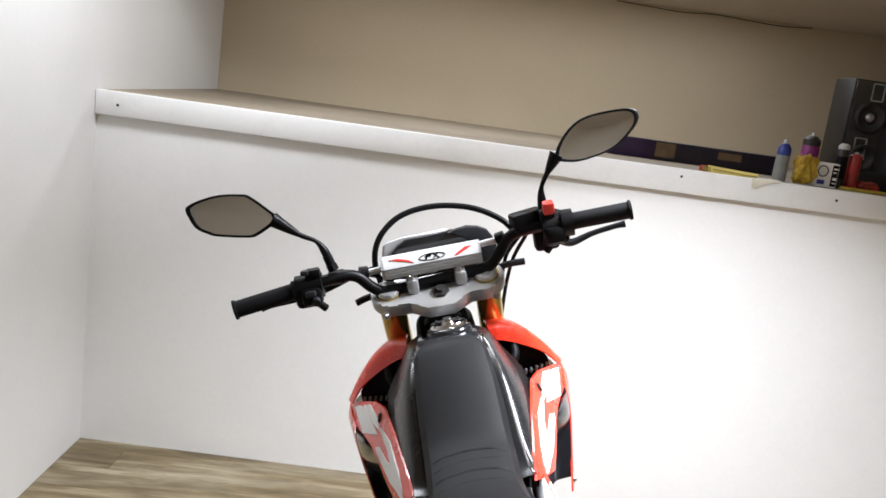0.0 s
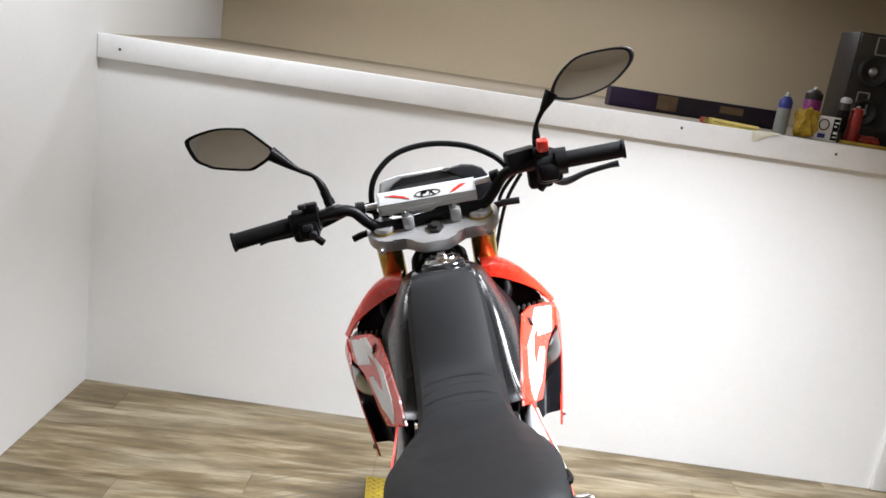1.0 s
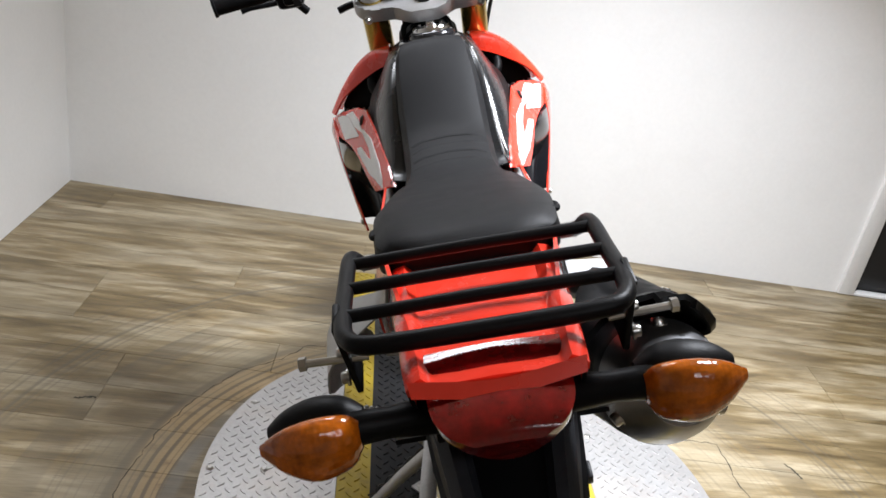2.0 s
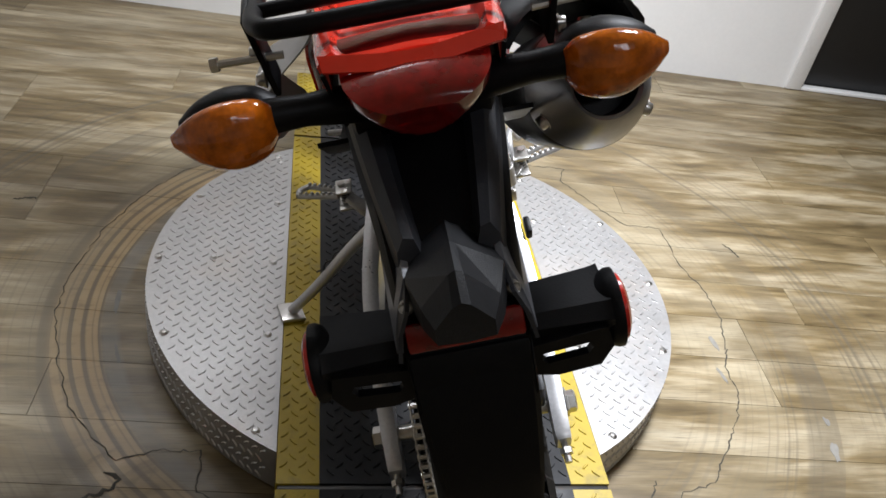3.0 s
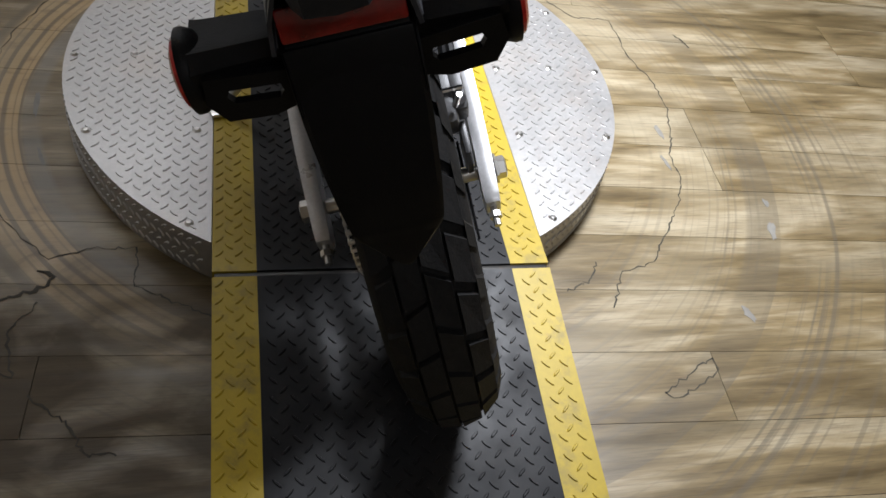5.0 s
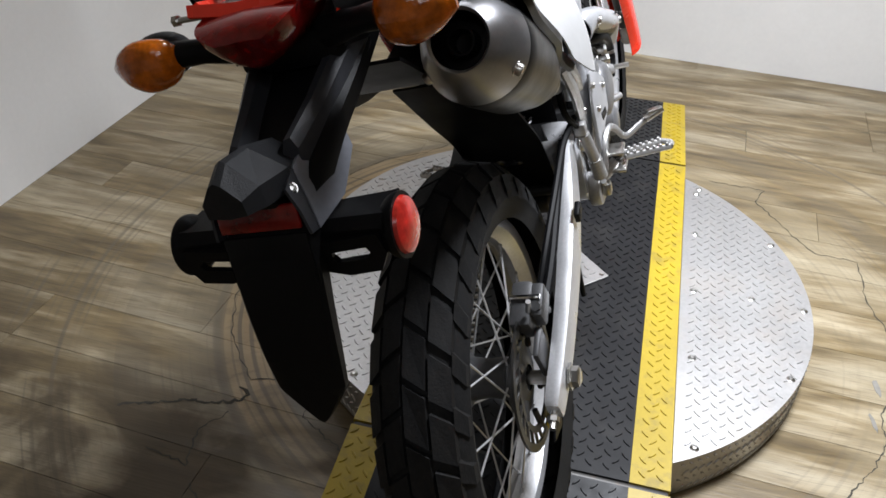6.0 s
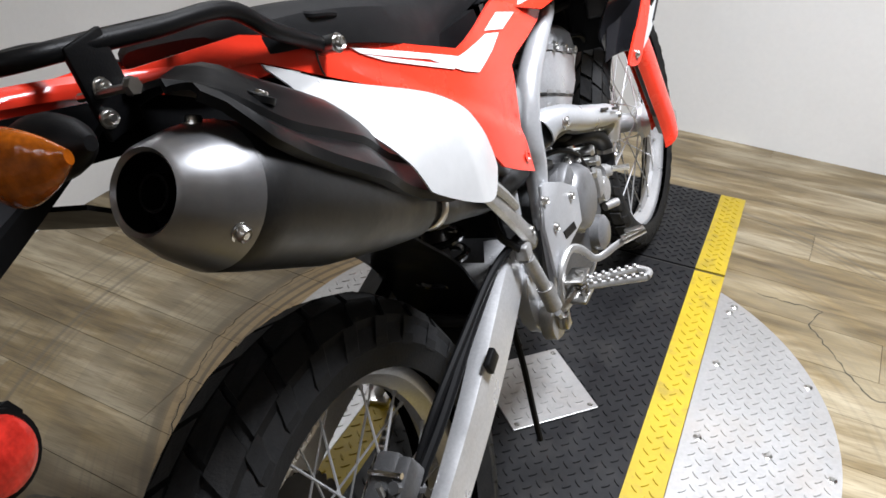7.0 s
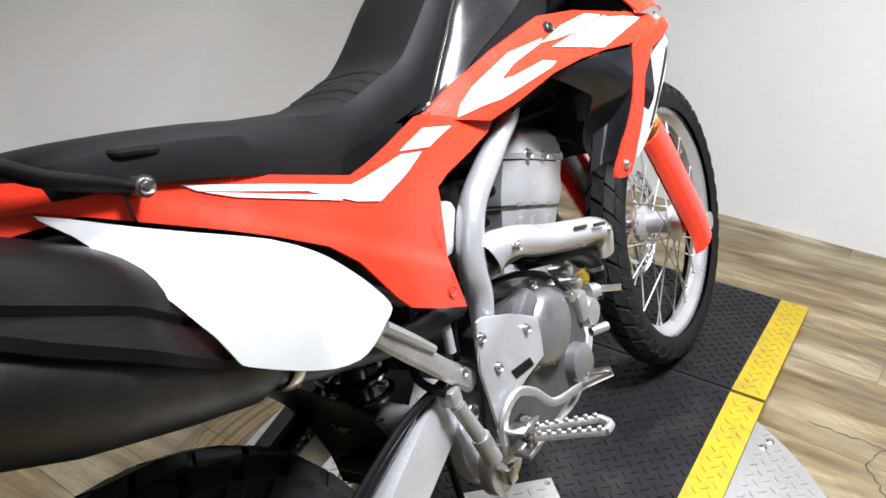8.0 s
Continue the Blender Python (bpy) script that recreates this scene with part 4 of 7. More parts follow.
def rear_caliper():
    body = joined(box(0.034, 0.075, 0.048, (0.070, 0.05, 0.448), 0.008, (25, 0, 0)), box(0.022, 0.055, 0.04, (0.092, 0.055, 0.452), 0.006, (25, 0, 0)),
                  box(0.010, 0.05, 0.075, (0.090, 0.02, 0.388), 0.004, (20, 0, 0)), rod((0.094, 0.075, 0.425), (0.094, 0.03, 0.47), 0.008, 8))
    # light grey caliper, coloured dark for the shade it sits in
    c = part("rear_caliper", body, CASE_DARK, BIKE, "cast brake caliper, coloured dark for shade")
    c.location = (0, -0.008, -0.012)
    part("bleed_screw", rod((0.085, 0.02, 0.468), (0.092, 0.012, 0.492), 0.004, 8), STEEL, c)
    part("disc_guard", plate([(0.05, 0.30), (-0.02, 0.24), (0.03, 0.225), (0.09, 0.27), (0.10, 0.33)], 0.082, 0.086, 0.001), BLACK, c, "black plastic disc guard")
    part("pad_pin", rod((0.055, 0.045, 0.475), (0.10, 0.045, 0.475), 0.004, 8), CHROME, c)


rear_caliper()


# ---- frame, rear shock, inner fender
def bike_frame():
    path = [(0.052, 0.90, 0.925), (0.085, 0.812, 0.842), (0.108, 0.753, 0.804), (0.113, 0.701, 0.781), (0.115, 0.651, 0.757), (0.116, 0.608, 0.734), (0.116, 0.584, 0.711), (0.116, 0.562, 0.670), (0.116, 0.555, 0.637),
            (0.115, 0.556, 0.606), (0.114, 0.546, 0.566), (0.113, 0.530, 0.510), (0.112, 0.519, 0.439), (0.110, 0.516, 0.400)]
    half = [0.016, 0.015, 0.0155, 0.0165, 0.018, 0.019, 0.0195, 0.020, 0.020, 0.0185, 0.016, 0.013, 0.011, 0.010]
    f = part("frame", tube(path, half, 14), FRAME_PAINT, BIKE, "silver painted steel frame")
    part("spar", tube([(-x, y, z) for x, y, z in path], half, 14), FRAME_PAINT, f)
    part("head_tube", rod((0, 1.00, 1.045), (0, 1.075, 0.905), 0.032, 20), FRAME_PAINT, f)
    part("down_tube", tube([(0, 1.06, 0.93), (0, 1.02, 0.78), (0, 0.96, 0.55), (0.02, 0.92, 0.42)], 0.02, 12), FRAME_PAINT, f)
    for s in (-1, 1):
        part("cradle_tube", tube([(s * 0.03, 0.93, 0.44), (s * 0.07, 0.87, 0.345), (s * 0.085, 0.74, 0.318), (s * 0.09, 0.58, 0.335), (s * 0.095, 0.50, 0.385)], 0.013, 10), FRAME_PAINT, f)
        part("subframe_rail", tube([(s * 0.085, 0.60, 0.80), (s * 0.085, 0.40, 0.822), (s * 0.075, 0.15, 0.895), (s * 0.05, -0.10, 0.955)], 0.012, 10), POWDER, f)
        part("subframe_stay", tube([(s * 0.10, 0.52, 0.60), (s * 0.09, 0.36, 0.72), (s * 0.075, 0.18, 0.862)], 0.011, 10), CASE_DARK, f)
    plate_out = [(0.470, 0.49), (0.520, 0.475), (0.540, 0.43), (0.525, 0.385), (0.49, 0.355), (0.455, 0.365), (0.435, 0.41), (0.44, 0.46)]
    both("pivot_plate", plate(plate_out, 0.085, 0.108, 0.004, None, 4), FRAME_PAINT, f)
    part("pivot_bolt", bolt((0.109, 0.470, 0.475), (1, 0, 0), 0.014, 0.009), STEEL, f)
    return f


bike_frame()


def hanger_bracket():
    bm = joined(tube([(0.136, 0.322, 0.690), (0.134, 0.372, 0.634), (0.126, 0.430, 0.570), (0.115, 0.484, 0.516)], [0.013, 0.015, 0.014, 0.016], 8, squash=0.6),
                tube([(0.143, 0.340, 0.684), (0.143, 0.375, 0.648), (0.138, 0.410, 0.612)], [0.008, 0.007, 0.006], 8))
    h = part("hanger_bracket", bm, CAST, BIKE, "cast aluminium passenger peg bracket")
    for y, z in ((0.462, 0.545), (0.335, 0.682), (0.405, 0.618)):
        part("bolt", bolt((0.138 if y < 0.4 else 0.125, y, z), (1, 0, 0), 0.007), STEEL, h)


hanger_bracket()


def shock():
    s = part("rear_shock", rod((0.01, 0.40, 0.76), (0.0, 0.39, 0.47), 0.019, 14), DARK_METAL, BIKE, "black coil-spring rear shock")
    pts = [(0.044 * math.cos(a), 0.395 + 0.044 * math.sin(a), 0.73 - 0.22 * k / 84) for k, a in ((k, k * 2 * math.pi / 12) for k in range(85))]
    part("spring", tube(pts, 0.0062, 8, 1), GLOSS_BLACK, s, "black coil spring")
    part("reservoir", rod((0.05, 0.36, 0.72), (0.05, 0.40, 0.62), 0.022, 14), BLACK, s)
    part("linkage", joined(box(0.07, 0.10, 0.03, (0.02, 0.40, 0.43), 0.006, (15, 0, 0)), rod((-0.05, 0.44, 0.42), (0.08, 0.44, 0.42), 0.012, 10), rod((-0.04, 0.36, 0.45), (0.07, 0.36, 0.45), 0.010, 10)), DARK_METAL, s)


shock()


def inner_fender():
    g = [[(x, 0.155, 0.76), (x, 0.245, 0.66), (x, 0.335, 0.56), (x, 0.372, 0.46), (x, 0.378, 0.40)] for x in (-0.075, -0.03, 0.02, 0.072)]
    part("inner_fender", sheet(g, 20, 8, 0.004), BLACK, BIKE, "black plastic mud flap ahead of the rear tyre")
    part("airbox", loft([[Vector((x, y, z)) for x, z in ((-0.085, 0.70), (0.085, 0.70), (0.10, 0.76), (0.085, 0.86), (-0.085, 0.86), (-0.10, 0.76))] for y in (0.28, 0.40, 0.54)], steps=2), BLACK, BIKE, "black plastic airbox")
    g2 = [[(x, 0.30, 0.80), (x, 0.12, 0.79), (x, -0.06, 0.85), (x, -0.16, 0.915)] for x in (-0.09, -0.05, 0.05, 0.09)]
    part("rear_inner_fender", sheet(g2, 18, 8, 0.004), BLACK, BIKE, "black plastic inner rear fender")


inner_fender()


# ---- engine
def engine():
    case = loft([[Vector((x, y, z)) for y, z in ((0.50, 0.37), (0.60, 0.335), (0.74, 0.34), (0.80, 0.40), (0.79, 0.49), (0.72, 0.56), (0.60, 0.565), (0.52, 0.52), (0.49, 0.44))] for x in (-0.115, -0.09, 0.0, 0.09, 0.115)], steps=2)
    e = part("engine", case, CASE_DARK, BIKE, "grey cast single-cylinder engine")
    t = radians(-22)

    def block(sx, sy, sz, z, nm, mat, bev=0.008, dx=0.0):
        m = Matrix.Translation((dx, 0.774, 0.530)) @ Matrix.Rotation(t, 4, "X") @ Matrix.Scale(1.06, 4)
        bm = box(sx, sy, sz, (0, 0, z), bev)
        bmesh.ops.transform(bm, matrix=m, verts=bm.verts)
        return part(nm, bm, mat, e)
    def tapered(rows, nm, mat, x=0.0):
        """A cast body through rows of (height, width, depth, shift ahead)."""
        m = Matrix.Translation((x, 0.774, 0.530)) @ Matrix.Rotation(t, 4, "X") @ Matrix.Scale(1.06, 4)
        secs = []
        for h, w, d, o in rows:
            cx, cy = w / 2, d * 0.59
            secs.append([m @ Vector((a * cx, o + b * cy, h)) for a, b in ((-1, -0.72), (-0.78, -1), (0.78, -1), (1, -0.72), (1, 0.72), (0.78, 1), (-0.78, 1), (-1, 0.72))])
        return part(nm, loft(secs, steps=1), mat, e)
    tapered([(-0.01, 0.125, 0.115, 0.004), (0.05, 0.128, 0.120, 0.004), (0.078, 0.140, 0.130, 0.004), (0.098, 0.146, 0.136, 0.004)], "cylinder", ALU)
    tapered([(0.099, 0.150, 0.140, 0.004), (0.102, 0.150, 0.140, 0.004)], "head_gasket", DARK_METAL)
    for dy in (-0.05, -0.015, 0.03):
        m = Matrix.Translation((0, 0.774, 0.530)) @ Matrix.Rotation(t, 4, "X") @ Matrix.Scale(1.06, 4)
        bm = joined(rod((0.066, dy + 0.004, 0.02), (0.066, dy + 0.004, 0.085), 0.009, 10), box(0.012, 0.026, 0.034, (0.069, dy + 0.004, 0.114), 0.004))
        bmesh.ops.transform(bm, matrix=m, verts=bm.verts)
        part("stud_boss", bm, CAST, e)
    tapered([(0.103, 0.148, 0.140, 0.004), (0.125, 0.158, 0.146, 0.004), (0.150, 0.160, 0.138, 0.003), (0.168, 0.164, 0.138, 0.004)], "cylinder_head", ALU)
    tapered([(0.170, 0.168, 0.142, 0.004), (0.178, 0.170, 0.144, 0.004), (0.182, 0.164, 0.134, 0.004), (0.206, 0.156, 0.122, 0.004), (0.219, 0.130, 0.104, 0.004), (0.224, 0.09, 0.08, 0.004)], "head_cover", ALU)
    for dy in (-0.045, 0.0, 0.045):
        m = Matrix.Translation((0, 0.774, 0.530)) @ Matrix.Rotation(t, 4, "X") @ Matrix.Scale(1.06, 4)
        bm = bolt((0.084, dy + 0.004, 0.176), (1, 0, 0), 0.007)
        bmesh.ops.transform(bm, matrix=m, verts=bm.verts)
        part("bolt", bm, STEEL, e)
    bm = joined(lathe([(0.0, 0.026), (0.040, 0.026), (0.052, 0.020), (0.060, 0.006), (0.062, -0.03)], (0.118, 0.680, 0.486), (1, 0, 0), 40),
                box(0.04, 0.055, 0.05, (0.112, 0.645, 0.535), 0.012, (30, 0, 0)))
    part("clutch_cover", bm, COVER_GREY, e, "round cast clutch cover")
    part("oil_filter_cover", lathe([(0.0, 0.016), (0.024, 0.016), (0.032, 0.010), (0.034, -0.02)], (0.122, 0.745, 0.382), (1, 0, 0), 28), COVER_GREY, e)
    part("generator_cover", mirrored(lathe([(0.0, 0.026), (0.045, 0.026), (0.062, 0.016), (0.068, -0.03)], (0.115, 0.66, 0.46), (1, 0, 0), 36)), CAST, e)
    for a in range(0, 360, 45):
        y, z = 0.684 + 0.066 * math.cos(radians(a)), 0.488 + 0.066 * math.sin(radians(a))
        part("bolt", bolt((0.115, y, z), (1, 0, 0), 0.006), STEEL, e)
    part("water_pump", joined(lathe([(0, 0.02), (0.022, 0.018), (0.028, 0.0), (0.03, -0.04)], (0.108, 0.825, 0.430), (1, 0, 0), 24), rod((0.11, 0.845, 0.455), (0.118, 0.862, 0.450), 0.016, 12),
                              box(0.03, 0.030, 0.05, (0.112, 0.800, 0.455), 0.006), rod((0.12, 0.81, 0.40), (0.135, 0.84, 0.395), 0.008, 10), rod((0.05, 0.79, 0.44), (0.112, 0.80, 0.44), 0.02, 12)), CAST, e, "small cast water pump")
    for y, z in ((0.765, 0.535), (0.785, 0.505), (0.755, 0.495)):
        part("pipe_stub", joined(rod((0.10, y, z), (0.135, y + 0.006, z), 0.008, 10), rod((0.128, y + 0.004, z), (0.133, y + 0.006, z), 0.011, 6)), STEEL, e)
    part("cable_run", tube([(0.10, 0.60, 0.60), (0.115, 0.66, 0.585), (0.118, 0.73, 0.545), (0.11, 0.78, 0.49)], 0.005, 8), CABLE, e)
    part("coolant_hose", tube([(0.095, 0.70, 0.585), (0.118, 0.748, 0.572), (0.122, 0.808, 0.549), (0.122, 0.857, 0.515), (0.120, 0.876, 0.471), (0.116, 0.855, 0.439)], 0.0145, 12), CABLE, e, "black rubber coolant hose")
    part("breather_hose", tube([(0.05, 0.66, 0.62), (0.10, 0.68, 0.60), (0.115, 0.74, 0.578)], 0.009, 10), CABLE, e)
    part("hose_clamp", lathe([(0.0155, -0.004), (0.0155, 0.004)], (0.121, 0.868, 0.49), (0, 0.2, 1), 16), STEEL, e)
    part("drain_bolt", rod((0.13, 0.86, 0.455), (0.16, 0.872, 0.452), 0.006, 8), STEEL, e)
    out = [(0.500, 0.597), (0.515, 0.597), (0.580, 0.565), (0.636, 0.529), (0.637, 0.515), (0.633, 0.498), (0.629, 0.468), (0.569, 0.466), (0.538, 0.462), (0.494, 0.434), (0.482, 0.450), (0.480, 0.536)]
    sp = part("sprocket_guard", plate(out, 0.136, 0.142, 0.0018), GUARD_GREY, e, "flat silver engine guard plate")
    part("cut_out", plate([(0.541, 0.497), (0.591, 0.488), (0.596, 0.473), (0.547, 0.481)], 0.1421, 0.1434, 0), BLACK, sp, "dark square cut-out")
    for y, z in ((0.498, 0.575), (0.50, 0.455), (0.515, 0.520), (0.600, 0.530)):
        part("bolt", bolt((0.142, y, z), (1, 0, 0), 0.006), STEEL, sp)
    part("carrier_strut", tube([(0.112, 0.56, 0.62), (0.10, 0.60, 0.585), (0.10, 0.64, 0.57)], 0.010, 8), DARK_METAL, e)
    part("starter_motor", rod((-0.05, 0.66, 0.60), (0.06, 0.66, 0.60), 0.026, 16), DARK_METAL, e)
    part("clutch_cable", tube([(0.08, 0.58, 0.66), (0.09, 0.62, 0.63), (0.085, 0.655, 0.60)], 0.004, 6), CABLE, e)
    part("throttle_body", joined(rod((0.0, 0.56, 0.72), (0.0, 0.70, 0.70), 0.034, 16), box(0.06, 0.05, 0.05, (0.05, 0.60, 0.73), 0.008)), BLACK, e)
    part("skid_plate", sheet([[(-0.10, 0.56, 0.33), (-0.10, 0.76, 0.305), (-0.07, 0.89, 0.37)], [(0.10, 0.56, 0.33), (0.10, 0.76, 0.305), (0.07, 0.89, 0.37)]], 14, 8, 0.003), ALU, e)


engine()


def foot_controls():
    def peg(s):
        a, b = Vector((s * 0.164, 0.508, 0.420)), Vector((s * 0.248, 0.566, 0.405))
        d = (b - a).normalized()
        side = d.cross(Vector((0, 0, 1))).normalized()
        bits = []
        for off in (-0.016, 0.016):
            p, q = a + side * off * 0.6 + d * 0.01, b + side * off
            n = 7
            for k in range(n):
                c = p.lerp(q, (k + 0.5) / n)
                bits.append(box(0.006, 0.005, 0.014, c + Vector((0, 0, 0.003)), 0.001, (0, 0, math.degrees(math.atan2(d.y, d.x))), 1))
            bits.append(tube([p, q], 0.0058, 8, squash=0.7))
        bits.append(tube([b - side * 0.016, b + d * 0.010, b + side * 0.016], 0.0058, 8))
        f = part("footpeg", joined(*bits), CAST, BIKE, "toothed steel footpeg")
        part("peg_clevis", joined(box(0.030, 0.044, 0.006, a + Vector((s * 0.0, -0.004, 0.018)), 0.002), box(0.030, 0.044, 0.006, a + Vector((s * 0.0, -0.004, -0.018)), 0.002),
                                  rod(a + Vector((s * 0.004, 0, -0.026)), a + Vector((s * 0.004, 0, 0.026)), 0.007, 10)), STEEL, f)
        part("peg_spring", tube([a + Vector((0.010 * math.cos(k * 1.2), 0.010 * math.sin(k * 1.2), -0.014 + k * 0.0013)) for k in range(22)], 0.0018, 5, 2), DARK_METAL, f)
    peg(1)
    peg(-1)
    out = [(0.500, 0.402), (0.530, 0.372), (0.520, 0.350), (0.485, 0.340), (0.455, 0.350), (0.45, 0.385), (0.470, 0.415)]
    both("peg_bracket", joined(plate(out, 0.106, 0.130, 0.005, None, 3), tube([(0.118, 0.486, 0.380), (0.140, 0.492, 0.398), (0.160, 0.504, 0.416)], [0.022, 0.018, 0.014], 10, squash=0.7)), CAST, BIKE, "cast footpeg bracket")
    p = part("brake_pedal", tube([(0.140, 0.485, 0.395), (0.146, 0.490, 0.452), (0.152, 0.525, 0.472), (0.160, 0.552, 0.458), (0.174, 0.574, 0.428), (0.200, 0.604, 0.434), (0.222, 0.620, 0.443)],
                                 [0.011, 0.009, 0.008, 0.007, 0.0065, 0.0065, 0.0065], 10, squash=0.7), CAST, BIKE, "forged silver brake pedal")
    part("pedal_tip", joined(rod((0.210, 0.611, 0.440), (0.243, 0.630, 0.450), 0.008, 10), box(0.03, 0.015, 0.006, (0.228, 0.622, 0.452), 0.002, (0, 0, 30))), STEEL, p)
    m = part("brake_master_cylinder", joined(rod((0.124, 0.436, 0.512), (0.132, 0.452, 0.448), 0.0105, 14), rod((0.131, 0.452, 0.452), (0.135, 0.460, 0.410), 0.0135, 14),
                                            box(0.022, 0.022, 0.024, (0.120, 0.434, 0.525), 0.004), rod((0.136, 0.466, 0.395), (0.138, 0.478, 0.375), 0.006, 8)), CAST, BIKE, "grey rear brake master cylinder")
    part("clevis", box(0.018, 0.020, 0.026, (0.138, 0.478, 0.372), 0.004), STEEL, m)
    part("fluid_hose", tube([(0.118, 0.43, 0.53), (0.105, 0.40, 0.58), (0.10, 0.43, 0.66), (0.10, 0.47, 0.72)], 0.006, 8), CABLE, m)
    s = part("side_stand", tube([(-0.118, 0.48, 0.362), (-0.18, 0.50, 0.30), (-0.27, 0.53, 0.20), (-0.345, 0.554, 0.125)], [0.013, 0.012, 0.011, 0.011], 12), ALU, BIKE, "silver side stand, folded out")
    part("stand_foot", box(0.05, 0.06, 0.009, (-0.350, 0.556, 0.118), 0.003, (0, 18, 15)), STEEL, s)
    part("stand_spring", tube([(-0.11 - 0.006 * k + 0.007 * math.cos(k * 1.6), 0.50 + 0.001 * k, 0.37 - 0.0055 * k + 0.007 * math.sin(k * 1.6)) for k in range(26)], 0.0019, 5, 2), DARK_METAL, s)
    part("shift_lever", tube([(-0.13, 0.56, 0.40), (-0.14, 0.62, 0.43), (-0.15, 0.69, 0.44), (-0.19, 0.70, 0.445)], 0.006, 8), CAST, BIKE, "cast gear lever")
    part("drain_hose", tube([(0.055, 0.46, 0.40), (0.058, 0.455, 0.30), (0.056, 0.45, 0.20), (0.055, 0.448, 0.14)], 0.0055, 8), CABLE, BIKE, "black drain hose hanging down")


foot_controls()


# ---- exhaust
def exhaust():
    c0, c1 = Vector((0.152, -0.158, 0.922)), Vector((0.128, 0.190, 0.728))
    ax = (c1 - c0).normalized()
    L = (c1 - c0).length
    body = lathe([(0.0535, 0.055), (0.0575, 0.060), (0.0585, 0.09), (0.0585, L * 0.50), (0.047, L * 0.76), (0.036, L * 0.94), (0.024, L), (0.0, L)], c0, ax, 40)
    m = part("muffler", body, MUFFLER, BIKE, "grey steel muffler with a conical end cap")
    cap = lathe([(0.0, 0.06), (0.0275, 0.055), (0.028, 0.001), (0.031, -0.002), (0.035, 0.002), (0.049, 0.032), (0.0565, 0.056), (0.0575, 0.062)], c0, ax, 40)
    part("end_cap", cap, CAP_SATIN, m, "satin silver end cap")
    part("outlet", joined(lathe([(0.0, 0.03), (0.010, 0.028), (0.012, 0.008), (0.014, 0.008), (0.015, 0.03)], c0, ax, 20), lathe([(0.015, 0.030), (0.0272, 0.030), (0.0274, 0.001)], c0, ax, 32)), POWDER, m, "black-lined outlet")
    u = ax.cross(Vector((0, 0, 1))).normalized()
    v = u.cross(ax)
    for a in (35, 155, 275):
        d = u * math.cos(radians(a)) - v * math.sin(radians(a))
        part("bolt", bolt(c0 + ax * 0.046 + d * 0.052, d, 0.0065), STEEL, m)
    part("link_pipe", tube([c1 - ax * 0.03, c1 + ax * 0.05, (0.112, 0.30, 0.672), (0.10, 0.42, 0.625), (0.102, 0.52, 0.615)], [0.024, 0.022, 0.019, 0.018, 0.018], 14), MUFFLER, m)
    part("clamp", lathe([(0.026, -0.008), (0.0275, -0.006), (0.0275, 0.006), (0.026, 0.008)], c1 + ax * 0.02, ax, 24), STEEL, m)
    h = part("header_pipe", tube([(0.115, 0.565, 0.638), (0.136, 0.635, 0.642), (0.140, 0.70, 0.615), (0.136, 0.80, 0.577), (0.126, 0.885, 0.540), (0.07, 0.925, 0.48), (0.03, 0.90, 0.58), (0.02, 0.86, 0.64)],
                                 0.019, 14), MUFFLER, BIKE, "steel header pipe")
    # pressed shield over the header
    path = curve_points([(0.134, 0.578, 0.650), (0.140, 0.598, 0.656), (0.150, 0.635, 0.650), (0.155, 0.70, 0.622), (0.150, 0.80, 0.585), (0.140, 0.89, 0.548), (0.125, 0.915, 0.50)], 5)
    grid = []
    for i, p in enumerate(path):
        d = (path[min(i + 1, len(path) - 1)] - path[max(i - 1, 0)]).normalized()
        out = (Vector((1, 0, 0)) - d * d.x).normalized()
        up = d.cross(out)
        row = []
        for k in range(11):
            a = radians(-95 + 190 * k / 10)
            row.append(p - out * 0.010 + out * math.cos(a) * 0.022 + up * math.sin(a) * (0.0205 + 0.010 * (1 - ease(i / 9))))
        grid.append(row)
    s = part("heat_shield", slab(grid, 0.0025), FRAME_PAINT, h, "pressed silver heat shield with slots")
    for y, z in ((0.612, 0.652), (0.885, 0.552)):
        part("bolt", bolt((0.155 if y < 0.7 else 0.152, y, z), (1, 0.1, 0), 0.0085, 0.006), STEEL, s)
    for k in range(2):
        part("slot", box(0.004, 0.045, 0.005, (0.166, 0.775 + 0.06 * k, 0.606 - 0.022 * k), 0.001, (-20, 12, 0)), DARK_METAL, s)

    # black moulded guard that wraps over the muffler
    grid = []
    for k in range(25):
        q = k / 24
        along = 0.022 + (L * 0.97 - 0.022) * q
        r = 0.0625 - 0.013 * ease((q - 0.52) / 0.22) + 0.010 * (1 - ease(q / 0.3))
        a0 = 64 - 32 * ease(q / 0.12) - 9 * clamp((q - 0.12) / 0.2) - 18 * clamp((q - 0.3) / 0.5)
        row = []
        top = (0.052 - 0.012 * q) * (0.22 + 0.78 * ease(q / 0.20))
        a1 = max(a0 + 27, 54)
        a2 = 106 + 42 * (1 - ease(q / 0.22))
        panel_pts = [(a1 + (a2 - a1) * k / 6, 0.0065 + (top - 0.0065) * (k / 6) ** 1.25) for k in range(7)]
        for a, off in [(a0, -0.004), (a0, 0.002), (a0 + 6, 0.0045), (a0 + 12, 0.003), (a0 + 20, 0.001), (max(a0 + 24, 50), 0.000)] + panel_pts:
            d = u * math.cos(radians(a)) + v * math.sin(radians(a))
            row.append(c0 + ax * along + d * (r + off))
        grid.append(row)
    g = part("muffler_guard", slab(grid, 0.0055), BLACK_SHEEN, BIKE, "black moulded plastic guard over the muffler")
